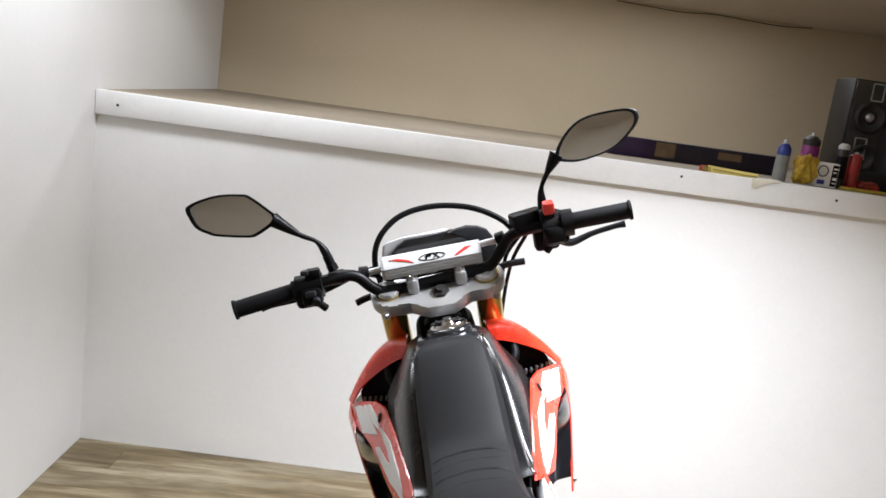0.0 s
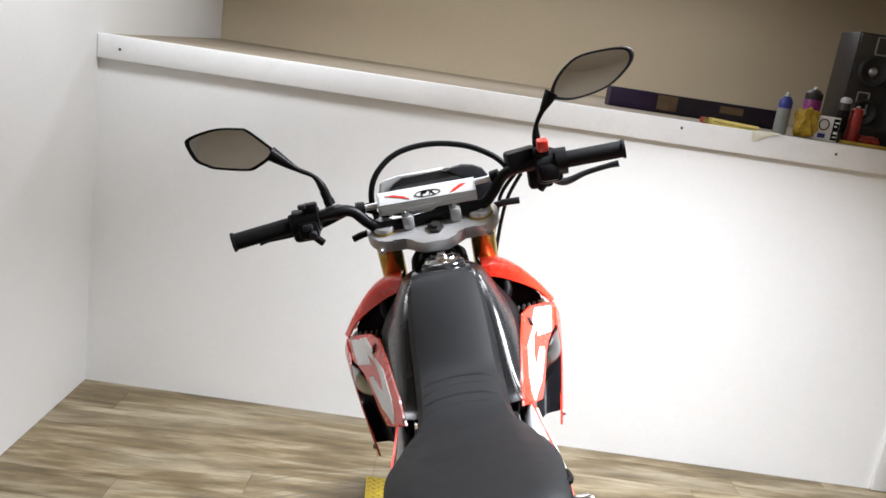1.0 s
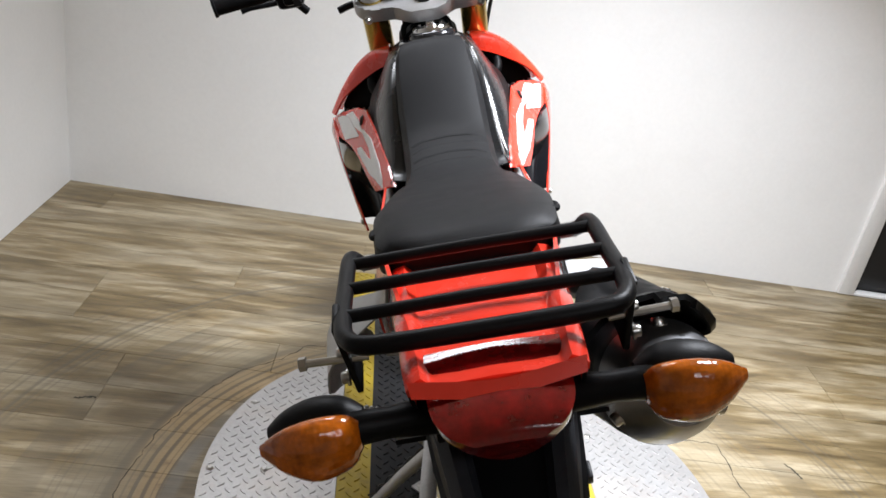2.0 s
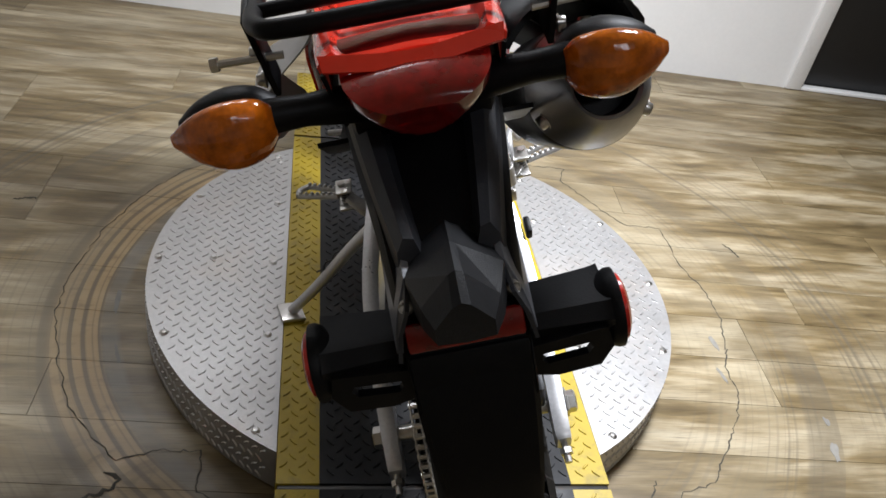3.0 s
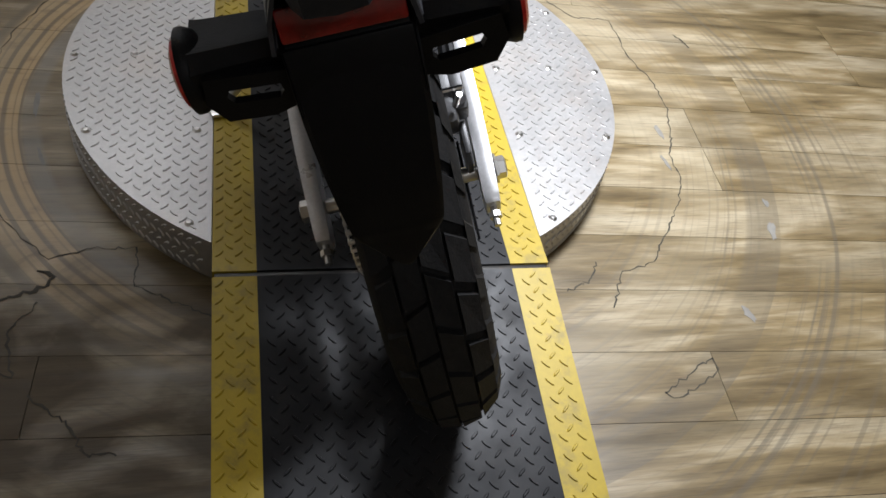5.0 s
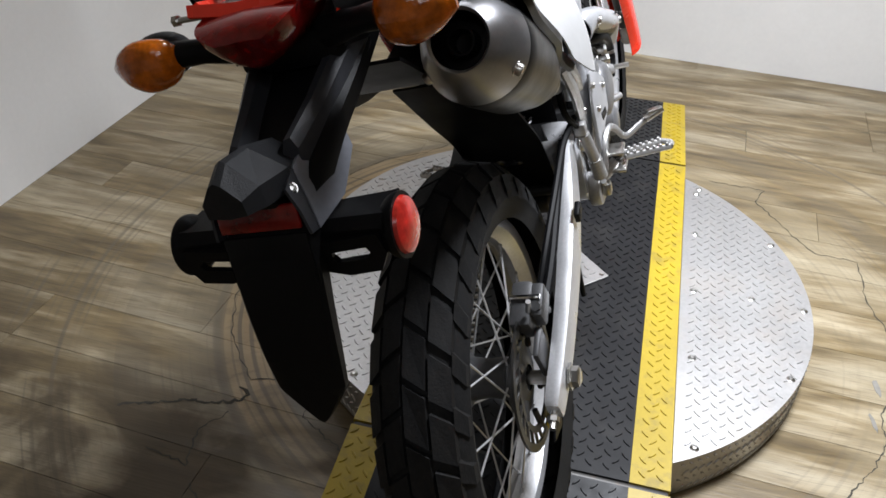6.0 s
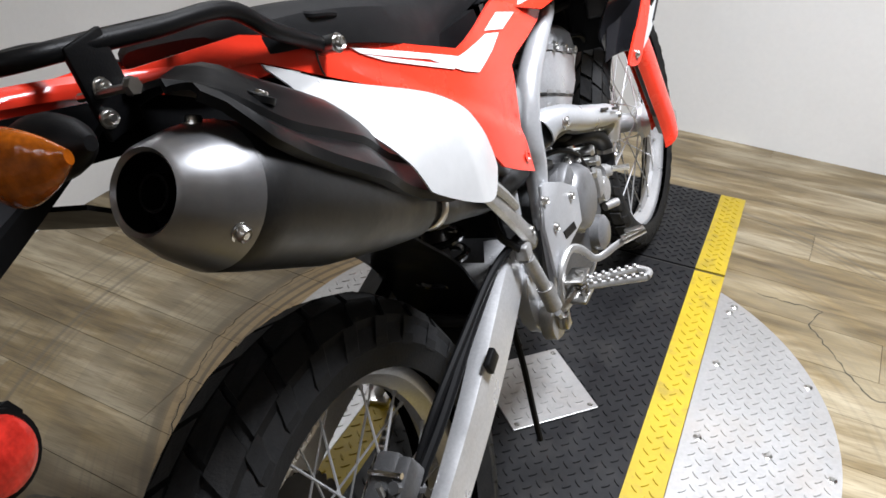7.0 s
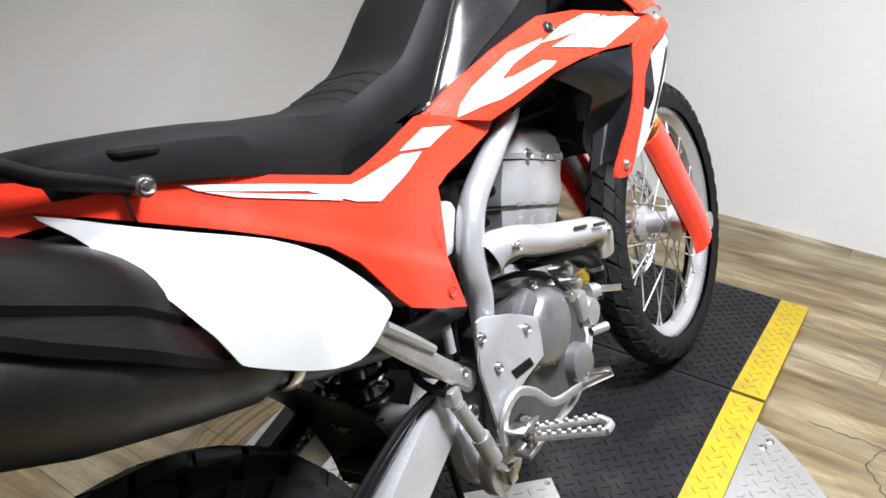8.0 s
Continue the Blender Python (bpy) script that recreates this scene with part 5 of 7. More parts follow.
    bd = u * math.cos(radians(68)) + v * math.sin(radians(68))
    part("bolt_recess", lathe([(0.0, -0.004), (0.009, -0.003), (0.0105, 0.002), (0.0125, 0.001), (0.013, -0.004)], c0 + ax * 0.092 + bd * 0.0815, bd, 18), BLACK, g)
    part("guard_bolt", bolt(c0 + ax * 0.092 + bd * 0.0815, bd, 0.0055, 0.004), STEEL, g, "steel bolt")



exhaust()


# ---- bodywork
def side_x(y, z):
    """How far out the red side covers stand."""
    crease = (y - 0.15) * 0.57 + (z - 0.918) * 0.82
    return 0.100 + 0.005 * ease((0.012 - crease) / 0.018) * ease((y - 0.12) / 0.10) + 0.034 * ease((0.945 - z) / 0.19) + 0.009 * math.exp(-((y - 0.40) / 0.11) ** 2) - 0.034 * ease((0.17 - y) / 0.34)


def shield_x(y, z):
    # bends out over the muffler, back in at its front end
    t = clamp((0.905 - z) / 0.10)
    return side_x(y, z) + 0.004 + 0.062 * math.sin(t * math.pi / 2) ** 1.3 - 0.062 * clamp((y - 0.20) / 0.16) ** 1.3


SIDE = [(-0.205, 0.984), (-0.20, 1.000), (-0.12, 0.990), (0.055, 0.974), (0.107, 0.956), (0.174, 0.934), (0.243, 0.907), (0.314, 0.877), (0.384, 0.848), (0.415, 0.850), (0.464, 0.856), (0.536, 0.867),
        (0.549, 0.865), (0.613, 0.840), (0.681, 0.813), (0.655, 0.803), (0.595, 0.794), (0.537, 0.788), (0.493, 0.777), (0.465, 0.763), (0.453, 0.750), (0.451, 0.724), (0.460, 0.690), (0.474, 0.659),
        (0.488, 0.628), (0.431, 0.657), (0.388, 0.682), (0.372, 0.703), (0.355, 0.734), (0.336, 0.766), (0.307, 0.799), (0.255, 0.835), (0.213, 0.861), (0.165, 0.889), (0.102, 0.925), (0.067, 0.944), (0.043, 0.950), (-0.10, 0.968)]
SHIELD = [(0.063, 0.943), (0.120, 0.909), (0.163, 0.882), (0.214, 0.850), (0.249, 0.820), (0.289, 0.778), (0.335, 0.726), (0.345, 0.705), (0.320, 0.703), (0.279, 0.701), (0.244, 0.706), (0.200, 0.724),
          (0.164, 0.745), (0.125, 0.773), (0.117, 0.783), (0.113, 0.801), (0.106, 0.823), (0.102, 0.846), (0.099, 0.867), (0.096, 0.886), (0.089, 0.905), (0.076, 0.926)]


def strip_panel(name, outline, x_of, parent, mat, label="", steps=0, lift=0.0022):
    return part(name, panel(outline, lambda y, z: x_of(y, z) + lift, 0.0022, steps, 5, 0.009), mat, parent, label)


def side_covers():
    for s in (1, -1):
        bm = panel(SIDE, side_x, 0.004, 0, 5, 0.012)
        if s < 0:
            bmesh.ops.scale(bm, vec=(-1, 1, 1), verts=bm.verts)
        c = part("side_cover", bm, RED, BIKE, "glossy red side cover with a white flash")
        if s > 0:
            strip_panel("flash", [(0.195, 0.915), (0.285, 0.879), (0.376, 0.840), (0.398, 0.839), (0.473, 0.839), (0.510, 0.829), (0.463, 0.818), (0.403, 0.809), (0.372, 0.822), (0.362, 0.839), (0.207, 0.904)], side_x, c, DECAL_WHITE, "white decal stripe")
            strip_panel("flash", [(0.212, 0.901), (0.354, 0.837), (0.354, 0.831), (0.242, 0.883)], side_x, c, DECAL_WHITE, "white decal stripe")
            strip_panel("flash", [(0.536, 0.851), (0.587, 0.836), (0.527, 0.829), (0.475, 0.843)], side_x, c, DECAL_WHITE, "white decal block")
            part("cover_screw", lathe([(0, 0.0005), (0.005, 0.0005), (0.006, 0.002), (0.008, 0.002), (0.0085, 0.0)], (side_x(0.467, 0.661) + 0.001, 0.467, 0.661), (1, 0, 0), 14), RED, c)
            part("cover_seam", tube([(side_x(y, z) + 0.0005, y, z) for y, z in ((0.150, 0.943), (0.142, 0.930), (0.138, 0.912), (0.139, 0.904))], 0.0012, 5), DARK_METAL, c)
            strip_panel("number_board", SHIELD, shield_x, c, WHITE, "white side panel over the muffler", 2)
        else:
            bm2 = panel(SHIELD, shield_x, 0.003, 0, 4)
            bmesh.ops.scale(bm2, vec=(-1, 1, 1), verts=bm2.verts)
            part("number_board", bm2, WHITE, c, "white side panel")


side_covers()


def seat():
    rows = [  # y, half width, top z, low z
        (0.055, 0.062, 0.980, 0.960), (0.085, 0.098, 0.989, 0.946), (0.15, 0.108, 0.982, 0.932), (0.24, 0.114, 0.963, 0.905), (0.32, 0.110, 0.942, 0.875), (0.38, 0.098, 0.930, 0.852),
        (0.43, 0.084, 0.918, 0.842), (0.485, 0.076, 0.915, 0.850), (0.54, 0.075, 0.924, 0.860), (0.59, 0.076, 0.932, 0.866), (0.635, 0.076, 0.957, 0.880), (0.69, 0.076, 0.996, 0.915), (0.730, 0.073, 1.022, 0.945), (0.768, 0.068, 1.042, 0.98), (0.795, 0.055, 1.043, 1.0), (0.810, 0.034, 1.037, 1.015)]
    secs = []
    for y, w, t, b in rows:
        secs.append([Vector((w * u, y, b + (t - b) * v)) for u, v in ((-0.98, 0), (-1.0, 0.35), (-0.97, 0.68), (-0.84, 0.90), (-0.55, 0.985), (0, 1.0), (0.55, 0.985), (0.84, 0.90), (0.97, 0.68), (1.0, 0.35), (0.98, 0))])
    s = part("seat", loft(secs, steps=4), SEAT_VINYL, BIKE, "black vinyl seat with stitched ribs")
    for k in range(4):
        y = 0.492 + 0.026 * k
        pts = []
        for x in (-0.058, -0.040, -0.02, 0, 0.02, 0.040, 0.058):
            yy = y - 3.2 * x * x
            z = np.interp(yy, [q[0] for q in rows], [q[2] for q in rows])
            lo = np.interp(yy, [q[0] for q in rows], [q[3] for q in rows])
            w = np.interp(yy, [q[0] for q in rows], [q[1] for q in rows])
            v = np.interp(abs(x) / w, [0, 0.55, 0.84, 0.97], [1.0, 0.985, 0.90, 0.68])
            pts.append((x, yy, lo + (z - lo) * v - 0.0050))
        part("rib", tube(pts, 0.0056, 8), SEAT_VINYL, s)
    for sgn in (-1, 1):
        part("strap_loop", tube([(sgn * 0.101, 0.140, 0.966), (sgn * 0.107, 0.146, 0.963), (sgn * 0.109, 0.163, 0.959), (sgn * 0.108, 0.180, 0.954), (sgn * 0.102, 0.186, 0.953)], 0.0038, 8), GRIP_RUBBER, s, "black strap loop")


seat()


def tank():
    rows = [(0.60, 0.066, 0.900, 0.80), (0.70, 0.070, 0.955, 0.82), (0.78, 0.072, 1.012, 0.84), (0.81, 0.076, 1.030, 0.845), (0.84, 0.078, 1.034, 0.85), (0.90, 0.070, 1.026, 0.87), (0.945, 0.058, 1.010, 0.90)]
    secs = [[Vector((w * u, y, b + (t - b) * v)) for u, v in ((-0.9, 0), (-1, 0.4), (-0.98, 0.8), (-0.75, 0.97), (0, 1), (0.75, 0.97), (0.98, 0.8), (1, 0.4), (0.9, 0))] for y, w, t, b in rows]
    t = part("fuel_tank", loft(secs, steps=4), GLOSS_BLACK, BIKE, "gloss black fuel tank")
    c = Vector((0.006, 0.884, 1.030))
    part("cap_ring", lathe([(0.0, 0.008), (0.036, 0.008), (0.043, 0.004), (0.045, 0.0), (0.045, -0.01)], c, (0, 0.12, 1), 32), GLOSS_BLACK, t)
    part("fuel_cap", lathe([(0.0, 0.018), (0.012, 0.018), (0.015, 0.012), (0.026, 0.012), (0.034, 0.015), (0.037, 0.010), (0.037, 0.002)], c, (0, 0.12, 1), 32), CHROME, t, "chrome fuel cap with a key slot")
    part("key_slot_cover", box(0.017, 0.026, 0.005, c + Vector((0, 0.002, 0.021)), 0.002, (-7, 0, 0)), CHROME, t)
    for k in range(3):
        a = radians(30 + 120 * k)
        part("cap_bolt", bolt(c + Vector((0.0245 * math.cos(a), 0.0245 * math.sin(a), 0.015)), (0, 0.1, 1), 0.003, 0.003), DARK_METAL, t)
    # side panels beside the seat's nose
    for s in (1, -1):
        edge = lambda pts: [(s * x, y, z) for x, y, z in pts]
        line = [(0.098, 0.572, 0.862), (0.094, 0.600, 0.868), (0.090, 0.632, 0.893), (0.087, 0.680, 0.934), (0.084, 0.730, 0.976), (0.077, 0.790, 1.004), (0.064, 0.850, 1.020), (0.052, 0.900, 1.024)]
        mid = [(0.101, 0.572, 0.861), (0.100, 0.605, 0.870), (0.102, 0.650, 0.893), (0.103, 0.700, 0.928), (0.103, 0.760, 0.958), (0.099, 0.815, 0.975), (0.090, 0.865, 0.992), (0.076, 0.915, 1.008)]
        low = [(0.103, 0.572, 0.860), (0.105, 0.606, 0.868), (0.110, 0.660, 0.885), (0.116, 0.715, 0.905), (0.120, 0.765, 0.920), (0.118, 0.825, 0.938), (0.108, 0.880, 0.955), (0.090, 0.930, 0.985)]
        under = [(0.100, 0.572, 0.840), (0.108, 0.61, 0.842), (0.120, 0.665, 0.850), (0.131, 0.72, 0.860), (0.138, 0.77, 0.872), (0.140, 0.835, 0.893), (0.132, 0.89, 0.925), (0.105, 0.94, 0.955)]
        inner = [(0.060, y, z - 0.006) for x, y, z in line]
        part("tank_side_panel", sheet([edge(inner), edge(line), edge(mid), edge(low)], 28, 13, 0.003), TANK_GREY, t, "dark plastic tank side panel")
        part("tank_trim_band", sheet([edge([(x + 0.0006, y, z - 0.001) for x, y, z in low]), edge(under)], 28, 4, 0.003), BLACK, t, "matt black trim band")
        if s > 0:
            part("panel_edge", tube(edge([(x - 0.001, y, z + 0.001) for x, y, z in line[:7]]), 0.0024, 6), CHROME, t, "bright panel edge")


tank()


def shroud_x(y, z):
    x = 0.102 + 0.122 * max(0.0, min(1.15, (y - 0.55) / 0.45)) ** 0.95
    return x - 0.55 * soft(z - 0.83, 0.02) - 0.30 * soft(0.80 - z, 0.02) - 0.45 * soft(y - 1.06, 0.02)


def blade_x(y, z):
    # the blades stay further out towards the ground
    x = 0.112 + 0.122 * max(0.0, min(1.15, (y - 0.55) / 0.45)) ** 0.85
    return x - 0.55 * soft(z - 0.83, 0.02) - 0.10 * soft(0.80 - z, 0.02) - 0.45 * soft(y - 1.06, 0.02)


def duct_x(y, z):
    # runs in from the blade towards the engine
    d = ((y - 0.751) * 0.157 + (z - 0.808) * 0.195) / 0.2503
    return blade_x(y, z) - 0.005 - 0.058 * (1 - ease(d / 0.10))


def shrouds():
    upper = [(0.558, 0.859), (0.585, 0.866), (0.616, 0.876), (0.721, 0.899), (0.790, 0.910), (0.833, 0.917), (0.897, 0.907), (1.000, 0.873), (1.037, 0.859), (1.045, 0.845), (0.985, 0.828), (0.905, 0.839), (0.850, 0.842), (0.791, 0.840), (0.704, 0.825), (0.653, 0.819), (0.589, 0.845)]
    blade = [(0.965, 0.829), (0.949, 0.816), (0.935, 0.757), (0.912, 0.715), (0.872, 0.660), (0.875, 0.644), (0.908, 0.639), (0.928, 0.670), (0.955, 0.719), (0.970, 0.777), (0.997, 0.811), (1.093, 0.836), (1.038, 0.848)]
    fin = [(1.077, 0.850), (1.12, 0.846), (1.067, 0.806), (1.046, 0.764), (1.020, 0.729), (0.991, 0.686), (0.942, 0.652), (0.962, 0.705), (0.993, 0.759), (1.017, 0.801), (1.049, 0.830)]
    black = [(0.800, 0.836), (0.883, 0.839), (0.993, 0.820), (0.993, 0.748), (0.976, 0.683), (0.946, 0.651), (0.900, 0.672), (0.888, 0.700), (0.884, 0.740), (0.876, 0.780), (0.850, 0.812)]
    for s in (1, -1):
        def flip(bm):
            if s < 0:
                bmesh.ops.scale(bm, vec=(-1, 1, 1), verts=bm.verts)
            return bm
        c = part("radiator_shroud", flip(panel(upper, shroud_x, 0.004, 0, 5, 0.012)), RED, BIKE, "red radiator shroud with white graphics")
        part("blade", flip(panel(blade, lambda y, z: blade_x(y, z) - 0.004, 0.004, 2, 4)), RED, c)
        part("fin", flip(panel(fin, lambda y, z: blade_x(y, z) - 0.014, 0.004, 2, 4)), WHITE, c, "white shroud fin")
        part("fin_line", flip(tube([(blade_x(y, z) - 0.0125, y, z) for y, z in ((1.082, 0.832), (1.052, 0.795), (1.015, 0.735), (0.985, 0.690))], 0.0022, 6)), GLOSS_BLACK, c)
        part("inner_duct", flip(panel(black, duct_x, 0.004, 0, 5, 0.012)), GLOSS_BLACK, c, "glossy black duct")
        deco = [[(0.607, 0.841), (0.622, 0.853), (0.655, 0.867), (0.743, 0.888), (0.810, 0.888), (0.800, 0.883), (0.737, 0.873), (0.687, 0.856), (0.787, 0.861), (0.805, 0.853), (0.792, 0.849), (0.685, 0.839), (0.651, 0.841)],
                [(0.805, 0.883), (0.859, 0.894), (0.914, 0.896), (0.939, 0.886), (0.867, 0.879), (0.833, 0.880)],
                [(0.818, 0.872), (0.935, 0.883), (0.949, 0.883), (0.910, 0.874), (0.916, 0.867), (0.979, 0.872), (1.010, 0.860), (0.904, 0.843)]]
        for d in deco:
            part("decal", flip(panel(d, lambda y, z: shroud_x(y, z) + 0.0024, 0.0024, 0, 5, 0.009)), DECAL_WHITE, c, "white graphic")
        part("shroud_screw", flip(bolt((shroud_x(0.837, 0.896) - 0.001, 0.837, 0.896), (1, 0, 0.3), 0.009, 0.004)), DARK_METAL, c)
        part("shroud_screw", flip(bolt((blade_x(0.898, 0.658) - 0.003, 0.898, 0.658), (1, 0, 0), 0.006, 0.004)), STEEL, c)
        # upper wing that joins the tank
        def e(pts):
            return [(s * x, y, z) for x, y, z in pts]
        wing = [e([(0.088, 0.940, 0.974), (0.122, 0.957, 0.958), (0.166, 0.977, 0.930), (0.200, 0.993, 0.902), (0.224, 1.005, 0.868)]),
                e([(0.083, 0.938, 1.000), (0.120, 0.965, 0.990), (0.158, 0.985, 0.966), (0.200, 1.010, 0.918), (0.233, 1.030, 0.868)]),
                e([(0.082, 0.970, 1.004), (0.120, 1.000, 0.992), (0.157, 1.025, 0.964), (0.198, 1.050, 0.914), (0.230, 1.070, 0.864)]),
                e([(0.080, 1.010, 0.995), (0.118, 1.040, 0.984), (0.155, 1.065, 0.952), (0.193, 1.090, 0.900), (0.220, 1.110, 0.850)])]
        part("wing", sheet(wing, 18, 8, 0.004), RED, c, "red shroud wing")
        r = part("radiator", box(0.05, 0.03, 0.17, (s * 0.125, 0.985, 0.80), 0.004, (-15, 0, s * 14)), DARK_METAL, c, "dark finned radiator")
        for k in range(9):
            part("louvre", box(0.055, 0.012, 0.003, (s * 0.128, 0.967, 0.735 + 0.016 * k), 0.0, (-15, 0, s * 14)), BLACK, c)
        part("hose", tube(e([(0.10, 0.93, 0.90), (0.13, 0.955, 0.93), (0.115, 0.99, 0.955), (0.07, 1.0, 0.93)]), 0.011, 10), CABLE, c)
        cavity = [e([(0.060, 0.985, 0.985), (0.12, 1.005, 0.965), (0.17, 1.025, 0.93), (0.205, 1.035, 0.88)]), e([(0.060, 0.975, 0.84), (0.12, 0.992, 0.83), (0.17, 1.01, 0.82), (0.205, 1.02, 0.81)]), e([(0.060, 0.955, 0.66), (0.11, 0.965, 0.66), (0.15, 0.985, 0.66), (0.185, 1.0, 0.66)])]
        rear_edge = [(0.962, 0.832), (0.949, 0.808), (0.935, 0.757), (0.912, 0.715), (0.885, 0.672)]
        inner_edge = [(0.166, 0.940, 0.838), (0.163, 0.935, 0.808), (0.158, 0.922, 0.760), (0.153, 0.902, 0.705), (0.148, 0.880, 0.655)]
        mid_edge = [(0.5 * (x + blade_x(b, d)) - 0.010, 0.5 * (y + b) + 0.012, 0.5 * (z + d)) for (x, y, z), (b, d) in zip(inner_edge, rear_edge)]
        part("duct_wall", sheet([e(inner_edge), e(mid_edge), e([(blade_x(y, z) - 0.006, y, z) for y, z in rear_edge])], 16, 8, 0.004), GLOSS_BLACK, c, "glossy black duct wall")
        roof = [e([(0.128, 0.735, 0.812), (0.140, 0.800, 0.832), (0.150, 0.880, 0.834), (0.155, 0.960, 0.820)]), e([(0.105, 0.740, 0.790), (0.112, 0.805, 0.804), (0.118, 0.880, 0.806), (0.125, 0.955, 0.795)]), e([(0.066, 0.745, 0.776), (0.068, 0.810, 0.782), (0.070, 0.880, 0.786), (0.075, 0.950, 0.780)])]
        # black sheet added to keep the recess under the shroud dark
        part("duct_roof", sheet(roof, 10, 8, 0.004), BLACK_SHEEN, c, "black sheet added to darken the shroud's recess")
        # black sheet added to fill the dark cavity below the wing
        part("radiator_back", sheet(cavity, 10, 10, 0.004), BLACK, c, "black filler sheet in the dark cavity behind the radiator")
        for k in range(5):
            part("grille_tooth", box(0.006, 0.010, 0.012, (s * (0.150 + 0.012 * k), 0.992 + 0.004 * k, 0.872), 0.002, (0, 20, 0)), CAST, c)


shrouds()


def behind_engine():
    # steering head: added black gap filler, wires and key switch between the fork legs
    head = loft([[Vector((x * k, y, z)) for x, z in ((-0.062, 0.90), (-0.066, 0.96), (-0.058, 1.02), (-0.03, 1.040), (0.03, 1.040), (0.058, 1.02), (0.066, 0.96), (0.062, 0.90))] for y, k in ((0.942, 0.85), (0.965, 1.0), (1.01, 1.0), (1.04, 0.9))], steps=2)
    part("steering_cover", head, BLACK, BIKE, "black filler block round the steering head")
    for x0, x1, r in ((-0.05, -0.02, 0.006), (-0.028, 0.034, 0.005), (0.046, 0.02, 0.006)):
        part("head_wire", tube([(x0, 0.948, 1.010), (x0 * 0.9, 0.952, 1.040), (x1, 0.962, 1.052), (x1, 0.99, 1.05)], r, 8), CABLE, BIKE)
    part("tank_bottom", loft([[Vector((x, y, z)) for x, z in ((-0.07, 0.80), (-0.04, zb), (0.04, zb), (0.07, 0.80), (0.07, 0.90), (-0.07, 0.90))] for y, zb in ((0.62, 0.79), (0.72, 0.775), (0.85, 0.785), (0.96, 0.83))], steps=2), BLACK, BIKE, "black underside of the fuel tank")
    # black boxes added to fill the dark gap above and behind the head
    part("tank_tunnel", joined(box(0.05, 0.32, 0.11, (0, 0.82, 0.80), 0.01), box(0.14, 0.03, 0.20, (0, 0.958, 0.785), 0.008)), BLACK, BIKE, "black filler in the dark gap above the engine")
    part("air_duct", tube([(0.0, 0.54, 0.74), (0.0, 0.62, 0.725), (0.0, 0.70, 0.705), (0.0, 0.76, 0.685)], [0.045, 0.038, 0.032, 0.034], 16), BLACK, BIKE, "black rubber intake boot")
    part("shock_cover", sheet([[(-0.06, 0.40, 0.80), (-0.06, 0.46, 0.66), (-0.06, 0.49, 0.52)], [(0.07, 0.40, 0.80), (0.07, 0.46, 0.66), (0.07, 0.49, 0.52)]], 12, 6, 0.004), BLACK, BIKE)
    # black sheet added as a dark backdrop that blocks the view through
    part("left_cover", sheet([[(-0.085, 0.52, 0.80), (-0.085, 0.70, 0.80), (-0.09, 0.90, 0.80)], [(-0.085, 0.52, 0.56), (-0.085, 0.62, 0.58), (-0.085, 0.72, 0.62)]], 12, 6, 0.003), BLACK, BIKE)
    for y, z in ((0.62, 0.70), (0.655, 0.735), (0.93, 0.70)):
        part("wire", tube([(0.06, y - 0.05, z + 0.01), (0.09, y, z), (0.085, y + 0.04, z - 0.03), (0.05, y + 0.06, z - 0.05)], 0.0045, 6), CABLE, BIKE)


behind_engine()


def inner_lines():
    part("wiring_loom", tube([(0.07, 0.60, 0.79), (0.09, 0.66, 0.805), (0.095, 0.74, 0.79), (0.09, 0.83, 0.775), (0.09, 0.91, 0.765)], 0.008, 8), CABLE, BIKE, "black wiring loom")
    part("overflow_bottle", box(0.05, 0.06, 0.07, (0.075, 0.555, 0.705), 0.014), WHITE, BIKE, "white plastic reservoir")
    part("fuel_line", tube([(0.095, 0.51, 0.72), (0.105, 0.52, 0.66), (0.100, 0.505, 0.60), (0.095, 0.495, 0.54)], 0.005, 8), CABLE, BIKE)
    part("heel_tube", tube([(0.098, 0.497, 0.69), (0.100, 0.490, 0.62), (0.100, 0.483, 0.56)], 0.007, 10), FRAME_PAINT, BIKE)


inner_lines()

